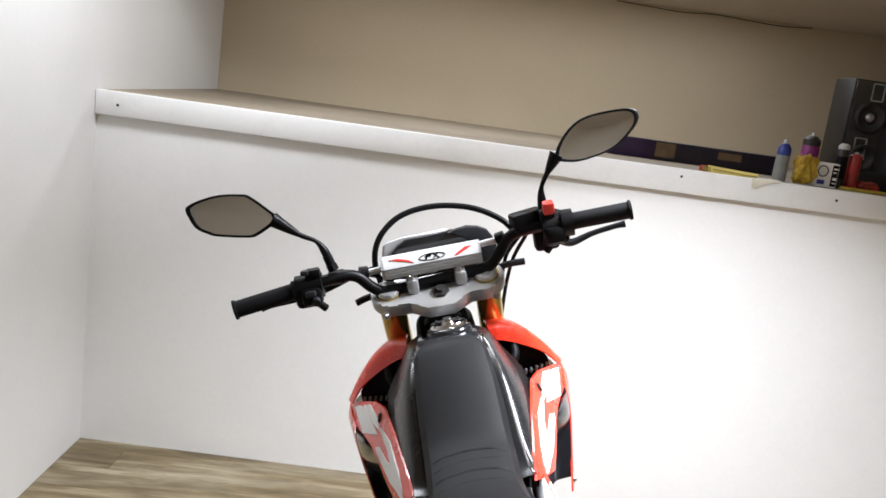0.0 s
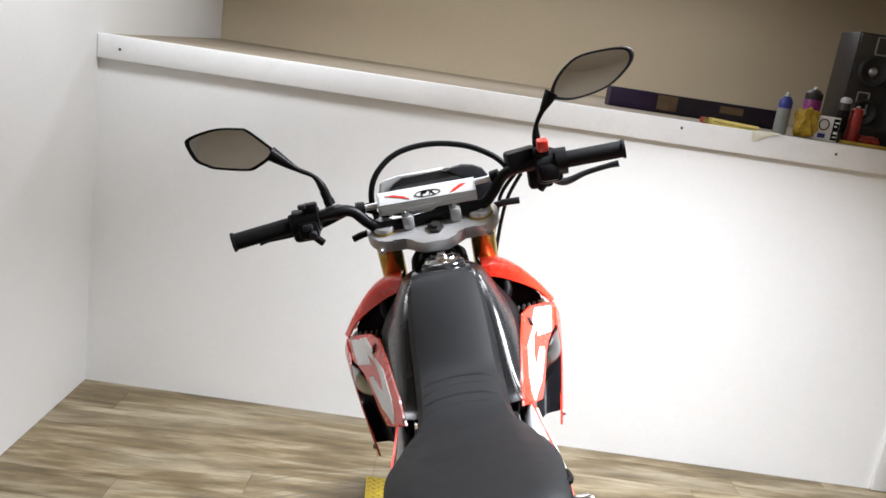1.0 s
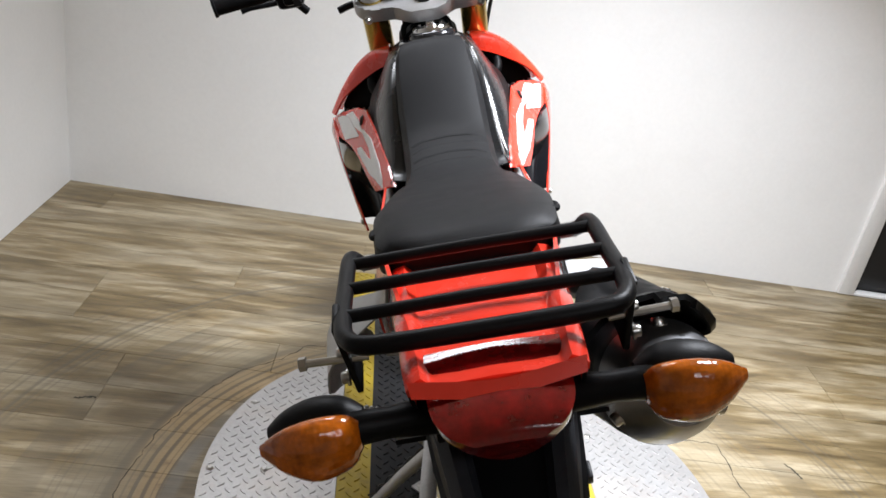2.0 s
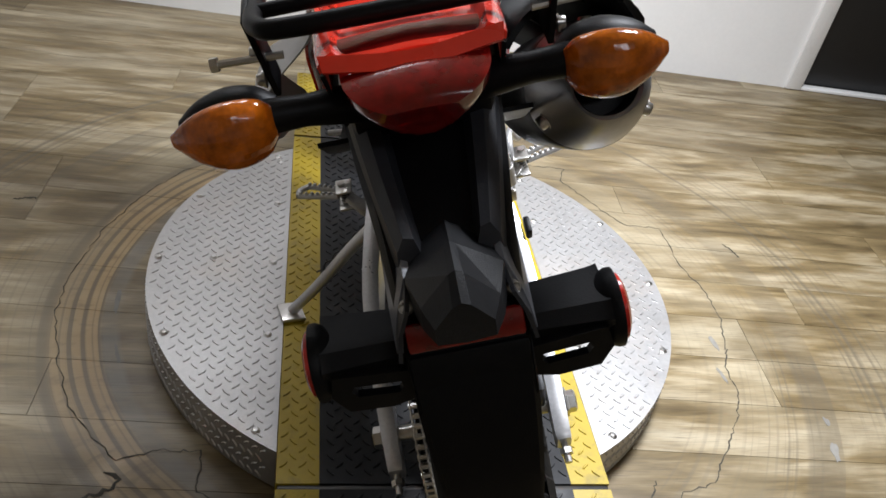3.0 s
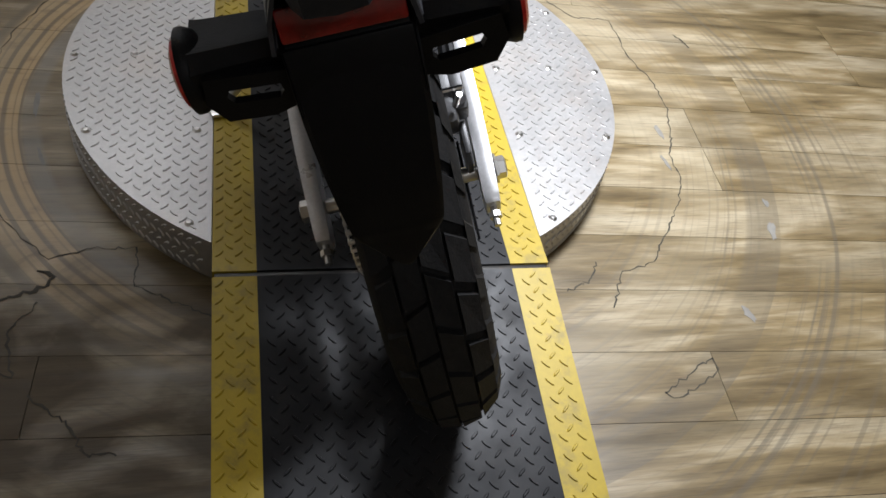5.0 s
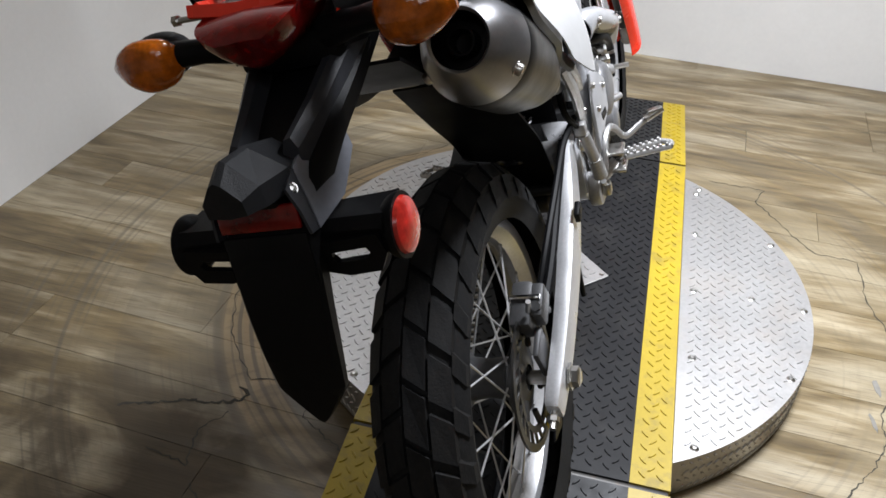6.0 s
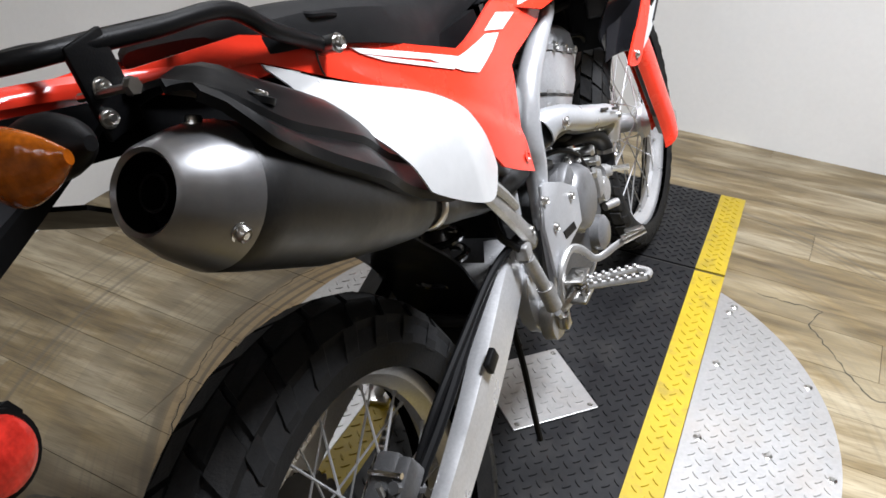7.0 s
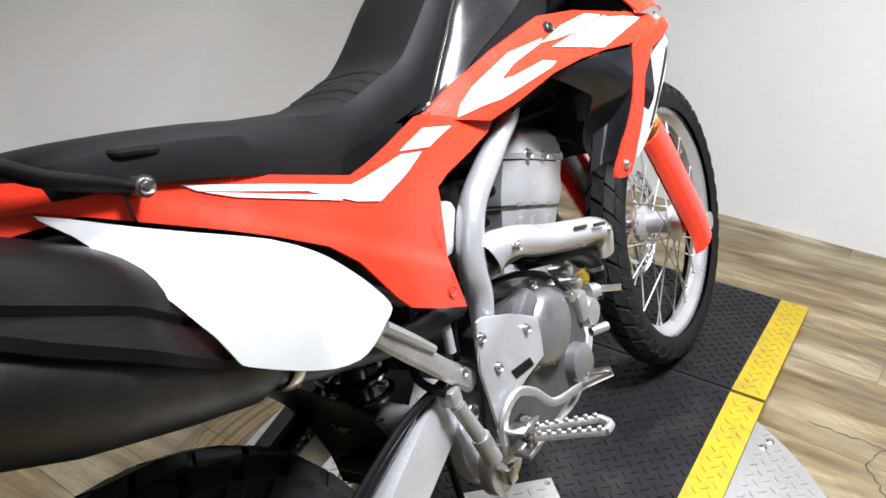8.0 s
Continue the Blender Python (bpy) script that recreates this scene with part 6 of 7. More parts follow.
# ---- tail, rack, lamps, plate holder
def tail():
    rows = []
    for y, w, z in ((0.10, 0.085, 0.956), (0.0, 0.082, 0.972), (-0.10, 0.076, 0.994), (-0.19, 0.068, 1.012), (-0.228, 0.064, 1.020)):
        rows.append([(-w * (1.05 - 0.07 * ease(-y / 0.15)), y, z - 0.030 + 0.019 * ease(-y / 0.15)), (-w, y, z - 0.006), (-w * 0.85, y, z + 0.001), (-w * 0.74, y, z - 0.008), (0, y, z - 0.006), (w * 0.74, y, z - 0.008), (w * 0.85, y, z + 0.001), (w, y, z - 0.006), (w * (1.05 - 0.07 * ease(-y / 0.15)), y, z - 0.030 + 0.019 * ease(-y / 0.15))])
    t = part("rear_fender", sheet(rows, 36, 24, 0.004, smooth=False), RED, BIKE, "red plastic rear fender top")
    part("end_lip", sheet([[(-0.064, -0.228, 1.021), (0, -0.232, 1.015), (0.064, -0.228, 1.021)], [(-0.062, -0.236, 1.012), (0, -0.241, 1.006), (0.062, -0.236, 1.012)]], 12, 5, 0.004), RED, t)
    tri = [(-0.052, 0.992), (-0.026, 0.994), (0.0, 0.995), (0.026, 0.994), (0.052, 0.992), (0.050, 0.980), (0.040, 0.965), (0.024, 0.951), (0.008, 0.944), (-0.008, 0.944), (-0.024, 0.951), (-0.040, 0.965), (-0.050, 0.980)]
    secs = []
    for y, k, dz in ((-0.175, 1.0, 0.0), (-0.228, 1.0, -0.002), (-0.250, 0.93, -0.004), (-0.262, 0.75, -0.006), (-0.267, 0.45, -0.007)):
        secs.append([Vector((x * k, y - (z - 0.97) * 0.25, 0.990 + (z - 0.972) * k + dz)) for x, z in tri])
    l = part("tail_light", loft(secs, steps=3), RED_LENS, BIKE, "dark red tail light lens")
    part("housing", box(0.11, 0.08, 0.038, (0, -0.165, 0.954), 0.010), BLACK, l)
    for k in range(4):
        part("led", rod((-0.03 + 0.02 * k, -0.258, 1.001), (-0.03 + 0.02 * k, -0.2635, 1.000), 0.0022, 8), CHROME, l)
    for s in (1, -1):
        part("tail_side", sheet([[(s * 0.075, 0.05, 0.945), (s * 0.072, -0.08, 0.970), (s * 0.066, -0.21, 0.998)], [(s * 0.075, 0.05, 0.90), (s * 0.070, -0.08, 0.925), (s * 0.058, -0.20, 0.950)]], 14, 5, 0.003), BLACK, t, "black tail side cover")
        st = part("indicator", joined(tube([(s * 0.045, -0.195, 0.965), (s * 0.085, -0.205, 0.972), (s * 0.118, -0.210, 0.975)], [0.016, 0.012, 0.014], 12),
                                      loft([[Vector((s * x, -0.208 + dy + r * 1.0 * math.cos(a), 0.974 + r * math.sin(a))) for a in (2 * math.pi * k / 16 for k in range(16))]
                                            for x, r, dy in ((0.104, 0.010, 0.010), (0.118, 0.0195, 0.010), (0.140, 0.0225, 0.010), (0.163, 0.016, 0.010), (0.178, 0.005, 0.010))], steps=3)), BLACK, BIKE, "amber turn indicator on a black stalk")
        part("lens", loft([[Vector((s * x, -0.214 - dy + r * 0.62 * math.cos(a), 0.974 + r * math.sin(a))) for a in (2 * math.pi * k / 20 for k in range(20))]
                           for x, r, dy in ((0.106, 0.012, 0.002), (0.116, 0.0225, 0.008), (0.140, 0.0260, 0.013), (0.163, 0.0185, 0.010), (0.181, 0.005, 0.004))], steps=4), AMBER, st, "amber lens")


tail()


def rack():
    r = 0.0078
    pts = [(0.108, 0.144, 0.934), (0.115, 0.075, 0.968), (0.119, 0.020, 1.002), (0.118, -0.06, 1.011), (0.115, -0.13, 1.020), (0.108, -0.164, 1.024), (0.086, -0.180, 1.026), (0.0, -0.182, 1.026),
           (-0.086, -0.180, 1.026), (-0.108, -0.164, 1.024), (-0.115, -0.13, 1.020), (-0.118, -0.06, 1.011), (-0.119, 0.020, 1.002), (-0.115, 0.075, 0.968), (-0.108, 0.144, 0.934)]
    k = part("luggage_rack", tube(pts, r, 12, 6), POWDER, BIKE, "black tubular steel luggage rack")
    for y, z in ((0.0, 1.006), (-0.060, 1.012), (-0.120, 1.019)):
        part("crossbar", tube([(-0.117, y, z), (0, y, z + 0.001), (0.117, y, z)], 0.0060, 12, 4), POWDER, k)
    for s in (1, -1):
        part("mount_bolt", joined(rod((s * 0.100, 0.150, 0.931), (s * 0.126, 0.147, 0.932), 0.0095, 10), bolt((s * 0.126, 0.147, 0.932), (s, 0, 0), 0.0075, 0.005)), STEEL, k)
        part("mount_tab", box(0.006, 0.036, 0.072, (s * 0.117, -0.122, 0.990), 0.002, (8, s * 6, 0)), POWDER, k)
        part("long_bolt", joined(rod((s * 0.10, -0.132, 0.986), (s * 0.156, -0.132, 0.988), 0.0034, 8), rod((s * 0.152, -0.132, 0.988), (s * 0.158, -0.132, 0.988), 0.0062, 6)), STEEL, k, "long steel bolt")
        for y, z in ((-0.128, 0.990), (-0.104, 0.982), (-0.133, 0.969)):
            part("tab_bolt", bolt((s * 0.121, y, z), (s, 0, 0), 0.0055, 0.005), STEEL, k)


rack()


def plate_holder():
    # long black fender extension that ends in a mud flap
    rows = [(-0.14, 0.066, 0.944, 0.012), (-0.20, 0.060, 0.918, 0.014), (-0.26, 0.052, 0.892, 0.016), (-0.31, 0.047, 0.866, 0.018), (-0.338, 0.045, 0.838, 0.014), (-0.358, 0.044, 0.79, 0.010), (-0.372, 0.040, 0.735, 0.008), (-0.378, 0.036, 0.700, 0.006), (-0.379, 0.0345, 0.693, 0.006), (-0.3805, 0.0285, 0.684, 0.005), (-0.384, 0.008, 0.660, 0.004), (-0.385, 0.002, 0.655, 0.003)]
    secs = []
    for y, w, z, d in rows:
        n = Vector((0, -0.55, 0.83)) if z > 0.85 else Vector((0, -0.97, 0.2))
        c = Vector((0, y, z))
        secs.append([c + Vector((w * u, 0, 0)) + n * d * v for u, v in ((-1, -0.9), (-1, 0.3), (-0.9, 0.75), (-0.5, 0.85), (0, 0.85), (0.5, 0.85), (0.9, 0.75), (1, 0.3), (1, -0.9), (0.5, -0.5), (0, -0.4), (-0.5, -0.5))])
    f = part("fender_extension", loft(secs, steps=4), BLACK, BIKE, "long black plastic fender extension with a mud flap")
    # two raised rails that close in on the hood, a shallow channel between them
    for s in (1, -1):
        rail = []
        for y, z, x, w in ((-0.150, 0.952, 0.047, 0.018), (-0.200, 0.934, 0.041, 0.017), (-0.255, 0.912, 0.034, 0.015), (-0.305, 0.896, 0.027, 0.012)):
            rail.append([Vector((s * (x + dx * w), y + 0.3 * dz, z + dz)) for dx, dz in ((1.0, -0.018), (0.80, 0.006), (0.30, 0.016), (-0.30, 0.014), (-1.0, -0.014))])
        # grey in place of black paints in the light on the rail
        part("rail", loft(rail, steps=1), MID_GREY, f, "raised rail with light painted in as grey", False)
    # lamp hood: a wedge with a creased roof that juts out over the red strip
    hood = []
    for y, lo, hi, w0, w1, w2 in ((-0.280, 0.878, 0.906, 0.024, 0.024, 0.003), (-0.325, 0.878, 0.922, 0.036, 0.034, 0.004), (-0.362, 0.882, 0.928, 0.027, 0.026, 0.005), (-0.382, 0.886, 0.918, 0.019, 0.019, 0.006)):
        m = lo + (hi - lo) * 0.42
        hood.append([Vector((x, y, z)) for x, z in ((-w0, lo), (-w1, m), (-w2, hi - 0.003), (0, hi), (w2, hi - 0.003), (w1, m), (w0, lo), (0, lo - 0.002))])
    part("lamp_hood", loft(hood, steps=1), GREY_PLASTIC, f, "dark grey creased lamp hood", False)
    part("hood_neck", box(0.052, 0.070, 0.030, (0, -0.312, 0.872), 0.004, (16, 0, 0)), BLACK, f)
    # folded cheek plates beside the red strip
    for s in (1, -1):
        cheek = [[(s * 0.030, -0.226, 0.910), (s * 0.033, -0.275, 0.903), (s * 0.033, -0.320, 0.893)],
                 [(s * 0.042, -0.230, 0.888), (s * 0.043, -0.280, 0.876), (s * 0.043, -0.332, 0.868)],
                 [(s * 0.051, -0.240, 0.868), (s * 0.051, -0.285, 0.843), (s * 0.048, -0.339, 0.842)]]
        # pale grey paints in the light that these facets catch
        part("cheek_plate", sheet(cheek, 9, 7, 0.005, smooth=False), LIT_GREY, f, "folded cheek plate with light painted in as grey")
        lip = [[(s * 0.033, -0.320, 0.893), (s * 0.043, -0.332, 0.868), (s * 0.048, -0.339, 0.842)], [(s * 0.036, -0.346, 0.886), (s * 0.0445, -0.350, 0.866), (s * 0.048, -0.352, 0.845)]]
        part("cheek_lip", sheet(lip, 7, 3, 0.003, smooth=False), MID_GREY, f)
        part("cheek_bolt", bolt((s * 0.037, -0.337, 0.882), (s * 0.5, -0.7, 0.5), 0.0042, 0.004), STEEL, f)
        # reflector arm: a beam with a flange at its end and a slotted tab below
        arm = loft([[Vector((s * x, -0.310 + dy * k, 0.829 + dz * k)) for dy, dz in ((-0.024, -0.008), (0.020, -0.010), (0.026, 0.002), (0.022, 0.012), (-0.016, 0.014), (-0.026, 0.006))]
                    for x, k in ((0.038, 0.9), (0.070, 1.0), (0.098, 1.08), (0.106, 1.15))], steps=2)
        a = part("reflector_arm", arm, BLACK, f, "black reflector arm")
        part("flange", lathe([(0.0, -0.012), (0.020, -0.012), (0.0275, -0.004), (0.030, 0.002), (0.030, 0.006), (0.0, 0.006)], (s * 0.108, -0.312, 0.821), (s, 0, 0), 28), BLACK, a)
        outer = [(0.040, 0.826), (0.100, 0.832), (0.104, 0.812), (0.094, 0.795), (0.062, 0.792), (0.040, 0.798)]
        inner = [(0.052, 0.817), (0.086, 0.820), (0.089, 0.815), (0.085, 0.809), (0.055, 0.806), (0.051, 0.811)]
        bm = bmesh.new()
        loops = [[bm.verts.new((s * x, y, z)) for x, z in ring] for y in (-0.342, -0.335) for ring in (outer, inner)]
        for i in range(6):
            j = (i + 1) % 6
            for p, q in ((0, 1), (2, 3), (0, 2), (1, 3)):
                bm.faces.new((loops[p][i], loops[p][j], loops[q][j], loops[q][i]))
        part("slotted_tab", bm, BLACK, a, "black tab with a long slot", False)
        part("reflector", lathe([(0.0, 0.006), (0.020, 0.0055), (0.025, 0.003), (0.0265, -0.001)], (s * 0.1145, -0.312, 0.821), (s, 0, 0), 28), REFLECTOR, a, "round red side reflector")
    part("rear_reflector", box(0.082, 0.005, 0.023, (0, -0.3475, 0.862), 0.002, (-12, 0, 0)), RED_LENS, f, "dark red reflector strip")
    part("plate_board", box(0.086, 0.004, 0.05, (0, -0.355, 0.822), 0.003, (-12, 0, 0)), BLACK, f)


plate_holder()


# ---- front end
RAKE = Vector((0, 0.475, -0.880)).normalized()


def fork():
    top = Vector((0, 0.985, 1.075))
    for s in (1, -1):
        a = top + Vector((s * 0.100, 0, 0))
        g = part("fork_leg", joined(rod(a + RAKE * -0.036, a + RAKE * 0.52, 0.027, 24), rod(a + RAKE * 0.50, a + RAKE * 0.545, 0.030, 24)), GOLD, BIKE, "gold anodised upside-down fork leg")
        part("stanchion", rod(a + RAKE * 0.54, a + RAKE * 0.80, 0.0175, 18), CASE_DARK, g)
        part("fork_cap", lathe([(0.0, 0.010), (0.008, 0.010), (0.010, 0.006), (0.021, 0.006), (0.0245, 0.002), (0.025, -0.006)], a + RAKE * -0.038, -RAKE, 24), ALU, g, "silver fork cap")
        foot = F_C + Vector((s * 0.098, -0.018, 0.0))
        part("axle_lug", joined(box(0.042, 0.055, 0.075, foot + Vector((0, -0.004, 0.012)), 0.012, (28, 0, 0)), rod(foot + Vector((-0.022, 0.016, 0)), foot + Vector((0.022, 0.016, 0)), 0.021, 18)), CAST, g)
        pts0 = [a + RAKE * d + Vector((0, f, 0)) for d, f in ((0.50, 0.034), (0.56, 0.042), (0.68, 0.044), (0.80, 0.044), (0.855, 0.030))]
        cols = []
        for k in range(9):
            ang = radians(-115 + 230 * k / 8 + s * 48)
            cols.append([p + Vector((math.sin(ang) * 0.034, (math.cos(ang) - 1) * 0.040, (math.cos(ang) - 1) * 0.020)) for p in pts0])
        part("fork_guard", sheet(cols, 18, 16, 0.003), RED, g, "red fork guard")
    # upper clamp: a plate across both legs, square to the rake
    up, fw = -RAKE, Vector((0, 0.880, 0.475))
    base = top + RAKE * -0.003
    outline = []
    for k in range(13):
        a = radians(-70 + 200 * k / 12)
        outline.append((0.100 + 0.038 * math.cos(a), 0.038 * math.sin(a)))
    half = outline + [(0.050, 0.022), (0.030, 0.030)]
    back = [(0.106, -0.042), (0.085, -0.044), (0.060, -0.040), (0.045, -0.055), (0.025, -0.066)]
    ring = [(x, y) for x, y in half] + [(-x, y) for x, y in half[::-1]] + [(-x, y) for x, y in back] + [(x, y) for x, y in back[::-1]]
    bm = bmesh.new()
    lo = [bm.verts.new(base + Vector((x, 0, 0)) + fw * y) for x, y in ring]
    hi = [bm.verts.new(base + Vector((x, 0, 0)) + fw * y + up * 0.030) for x, y in ring]
    for i in range(len(ring)):
        j = (i + 1) % len(ring)
        bm.faces.new((lo[i], lo[j], hi[j], hi[i]))
    caps = [bm.faces.new(lo[::-1]), bm.faces.new(hi)]
    bmesh.ops.bevel(bm, geom=[e for f in caps for e in f.edges], offset=0.003, segments=2, affect="EDGES", profile=0.5)
    bmesh.ops.triangulate(bm, faces=[f for f in bm.faces if len(f.verts) > 4])
    c = part("triple_clamp", bm, CLAMP_SILVER, BIKE, "machined silver triple clamp")
    part("stem_nut", lathe([(0.0, 0.016), (0.009, 0.016), (0.010, 0.010), (0.017, 0.010), (0.019, 0.0)], (0.004, 0.948, 1.088), (0, -0.475, 0.88), 6), DARK_METAL, c)
    part("lower_clamp", box(0.25, 0.06, 0.035, (0, 1.085, 0.885), 0.01, (-28, 0, 0)), CAST, c)
    for s in (1, -1):
        part("riser", joined(rod((s * 0.049, 0.972, 1.085), (s * 0.049, 0.966, 1.108), 0.0135, 16), box(0.024, 0.038, 0.032, (s * 0.049, 0.965, 1.113), 0.007, (12, 0, 0))), CLAMP_SILVER, c, "silver handlebar riser")
        for dy in (-0.012, 0.012):
            part("riser_bolt", bolt((s * 0.049, 0.964 + dy, 1.128), (0, -0.15, 1), 0.0045, 0.005), STEEL, c)
        part("pinch_bolt", bolt((s * 0.112, 0.932, 1.066), (s * 0.5, -1, 0), 0.006), STEEL, c)


fork()


def bar_tilt(x):
    return 0.064 * x if abs(x) > 0.12 else 0.064 * x * abs(x) / 0.12


def handlebar():
    def p(x, y, z):
        return (x, y, z + bar_tilt(x))
    pts = [p(-0.392, 0.912, 1.166), p(-0.30, 0.925, 1.168), p(-0.20, 0.945, 1.172), p(-0.158, 0.958, 1.162), p(-0.130, 0.963, 1.130), p(-0.100, 0.965, 1.113), p(0, 0.965, 1.112),
           p(0.100, 0.965, 1.113), p(0.130, 0.963, 1.130), p(0.158, 0.958, 1.162), p(0.20, 0.945, 1.172), p(0.30, 0.925, 1.168), p(0.392, 0.912, 1.166)]
    b = part("handlebar", tube(pts, 0.0118, 12, 6), POWDER, BIKE, "black handlebar with a cross brace")
    part("cross_brace", rod(p(-0.142, 0.972, 1.160), p(0.142, 0.972, 1.160), 0.0065, 12), ALU, b)
    for s in (1, -1):
        part("brace_clamp", rod(p(s * 0.134, 0.972, 1.160), p(s * 0.150, 0.968, 1.163), 0.014, 14), POWDER, b)
        a, c = Vector(p(s * 0.275, 0.930, 1.169)), Vector(p(s * 0.398, 0.911, 1.166))
        d = (c - a).normalized()
        prof = [(0.013, 0), (0.021, 0.001), (0.021, 0.006), (0.0165, 0.008)]
        n = 15
        for k in range(n):
            q = 0.010 + (c - a).length * 0.9 * k / n
            prof += [(0.0165, q), (0.0172, q + 0.003)]
        prof += [(0.0165, (c - a).length - 0.006), (0.0195, (c - a).length - 0.005), (0.0195, (c - a).length), (0.006, (c - a).length + 0.001), (0.0, (c - a).length + 0.001)]
        part("grip", lathe(prof, a, d, 24), GRIP_RUBBER, b, "black ribbed rubber grip")
    # pad
    sec = [(-0.026, -0.026), (-0.032, -0.004), (-0.018, 0.014), (-0.008, 0.018), (0.012, 0.014), (0.020, 0.0), (0.016, -0.024), (-0.008, -0.030)]
    def ring(x):
        return [Vector((x, 0.985 + dy, 1.158 + dz)) for dy, dz in sec]
    pad = part("bar_pad", loft([ring(x) for x in (-0.100, -0.098, 0.0, 0.092, 0.094)], steps=2), WHITE, b, "white foam bar pad with red flashes and dark emblem")
    # the pad's sloping face, for its prints
    o, ex = Vector((0, 0.985 - 0.032, 1.158 - 0.004)), Vector((1, 0, 0))
    ey = (Vector((0, -0.018 + 0.032, 0.014 + 0.004))).normalized()
    ez = ex.cross(ey)

    def print_on(nm, outline, mat, label):
        bm = bmesh.new()
        vs = [bm.verts.new(o + ex * a + ey * c + ez * 0.0012) for a, c in outline]
        vs2 = [bm.verts.new(o + ex * a + ey * c - ez * 0.001) for a, c in outline]
        bm.faces.new(vs)
        n = len(vs)
        for i in range(n):
            bm.faces.new((vs[i], vs2[i], vs2[(i + 1) % n], vs[(i + 1) % n]))
        bmesh.ops.triangulate(bm, faces=[f for f in bm.faces if len(f.verts) > 4])
        part(nm, bm, mat, pad, label, False)
    for lift in (-0.006, -0.012):
        part("pad_line", tube([o + ex * q + Vector((0, 0.006 + lift * 0.25, lift)) - Vector((0, 0.0055, 0)) for q in (-0.097, 0.0, 0.091)], 0.0007, 5, 1), SPEAKER_TRIM, pad, "thin grey printed line")
    print_on("red_flash", [(-0.088, 0.019), (-0.070, 0.019), (-0.048, 0.012), (-0.038, 0.004), (-0.055, 0.010)], SWITCH_RED, "red printed flash")
    print_on("red_flash", [(0.082, 0.019), (0.068, 0.019), (0.052, 0.010), (0.044, 0.003), (0.056, 0.006)], SWITCH_RED, "red printed flash")
    ell = [(0.026 * math.cos(a), 0.011 + 0.007 * math.sin(a)) for a in (2 * math.pi * k / 28 for k in range(28))]
    bm = tube([o + ex * a + ey * c + ez * 0.001 for a, c in ell], 0.0008, 5, 1, True)
    part("emblem_ring", bm, BLACK, pad, "dark oval emblem outline")
    print_on("emblem_bar", [(-0.014, 0.007), (-0.011, 0.007), (-0.010, 0.011), (-0.003, 0.011), (-0.003, 0.013), (-0.010, 0.013), (-0.009, 0.0155), (0.0, 0.0155), (0.0, 0.0175), (-0.012, 0.0175)], BLACK, "dark emblem shape")
    print_on("emblem_bar", [(0.001, 0.007), (0.004, 0.007), (0.014, 0.0175), (0.011, 0.0175)], BLACK, "dark emblem shape")
    print_on("emblem_bar", [(0.012, 0.007), (0.015, 0.007), (0.004, 0.0175), (0.001, 0.0175)], BLACK, "dark emblem shape")

    # switch blocks, levers, reservoir
    def block(s):
        x = s * 0.248
        y, z = 0.934, 1.170 + bar_tilt(s * 0.248)
        bm = joined(rod((x - 0.026, y, z), (x + 0.026, y, z), 0.025, 20), box(0.052, 0.042, 0.062, (x + 0.006 * s * (s < 0), y + 0.006, z - 0.010), 0.010), box(0.040, 0.030, 0.034, (x - s * 0.004, y - 0.016, z - 0.016), 0.007), box(0.030, 0.024, 0.020, (x - s * 0.012, y - 0.008, z + 0.026), 0.005), rod((x, y + 0.01, z - 0.03), (x - s * 0.02, y + 0.02, z - 0.055), 0.008, 10))
        return part("switch_block", bm, BLACK, b, "black switch block")
    L, Rr = block(-1), block(1)
    zr = 1.170 + bar_tilt(0.248)
    zl = 1.170 + bar_tilt(-0.248)
    part("kill_switch", box(0.022, 0.018, 0.026, (0.238, 0.912, zr + 0.040), 0.004, (20, 0, 0)), SWITCH_RED, Rr, "red stop switch")
    part("starter_button", box(0.014, 0.010, 0.010, (0.246, 0.910, zr - 0.004), 0.003), BLACK, Rr)
    part("throttle_housing", joined(rod((0.262, 0.930, zr), (0.284, 0.928, zr), 0.027, 20), tube([(0.270, 0.945, zr + 0.018), (0.240, 0.985, zr + 0.02), (0.19, 1.02, zr - 0.02)], 0.0055, 8)), BLACK, Rr)
    part("turn_switch", box(0.020, 0.012, 0.012, (-0.244, 0.900, zl - 0.008), 0.003), MID_GREY, L)
    part("horn_button", rod((-0.236, 0.908, zl - 0.022), (-0.236, 0.894, zl - 0.026), 0.008, 12), MID_GREY, L)
    part("beam_switch", box(0.016, 0.014, 0.010, (-0.250, 0.918, zl + 0.032), 0.003), MID_GREY, L)
    part("master_cylinder", joined(box(0.066, 0.042, 0.040, (0.200, 0.962, 1.170 + bar_tilt(0.2) + 0.016), 0.006, (0, -4, 8)), box(0.05, 0.03, 0.05, (0.232, 0.962, zr - 0.028), 0.008), rod((0.165, 0.972, zr + 0.002), (0.245, 0.965, zr + 0.006), 0.011, 12)), BLACK, b, "black brake fluid reservoir")
    part("brake_lever", tube([(0.205, 0.975, zr - 0.006), (0.255, 0.985, zr - 0.040), (0.285, 0.985, zr - 0.054), (0.330, 0.980, zr - 0.042), (0.375, 0.970, zr - 0.034), (0.396, 0.966, zr - 0.032)], [0.010, 0.009, 0.010, 0.0070, 0.0070, 0.009], 10, squash=0.8), POWDER, b, "black brake lever")
    part("clutch_perch", joined(box(0.036, 0.030, 0.026, (-0.195, 0.958, 1.170 + bar_tilt(-0.2)), 0.006), rod((-0.195, 0.972, zl), (-0.150, 0.985, zl - 0.006), 0.007, 10)), POWDER, b)
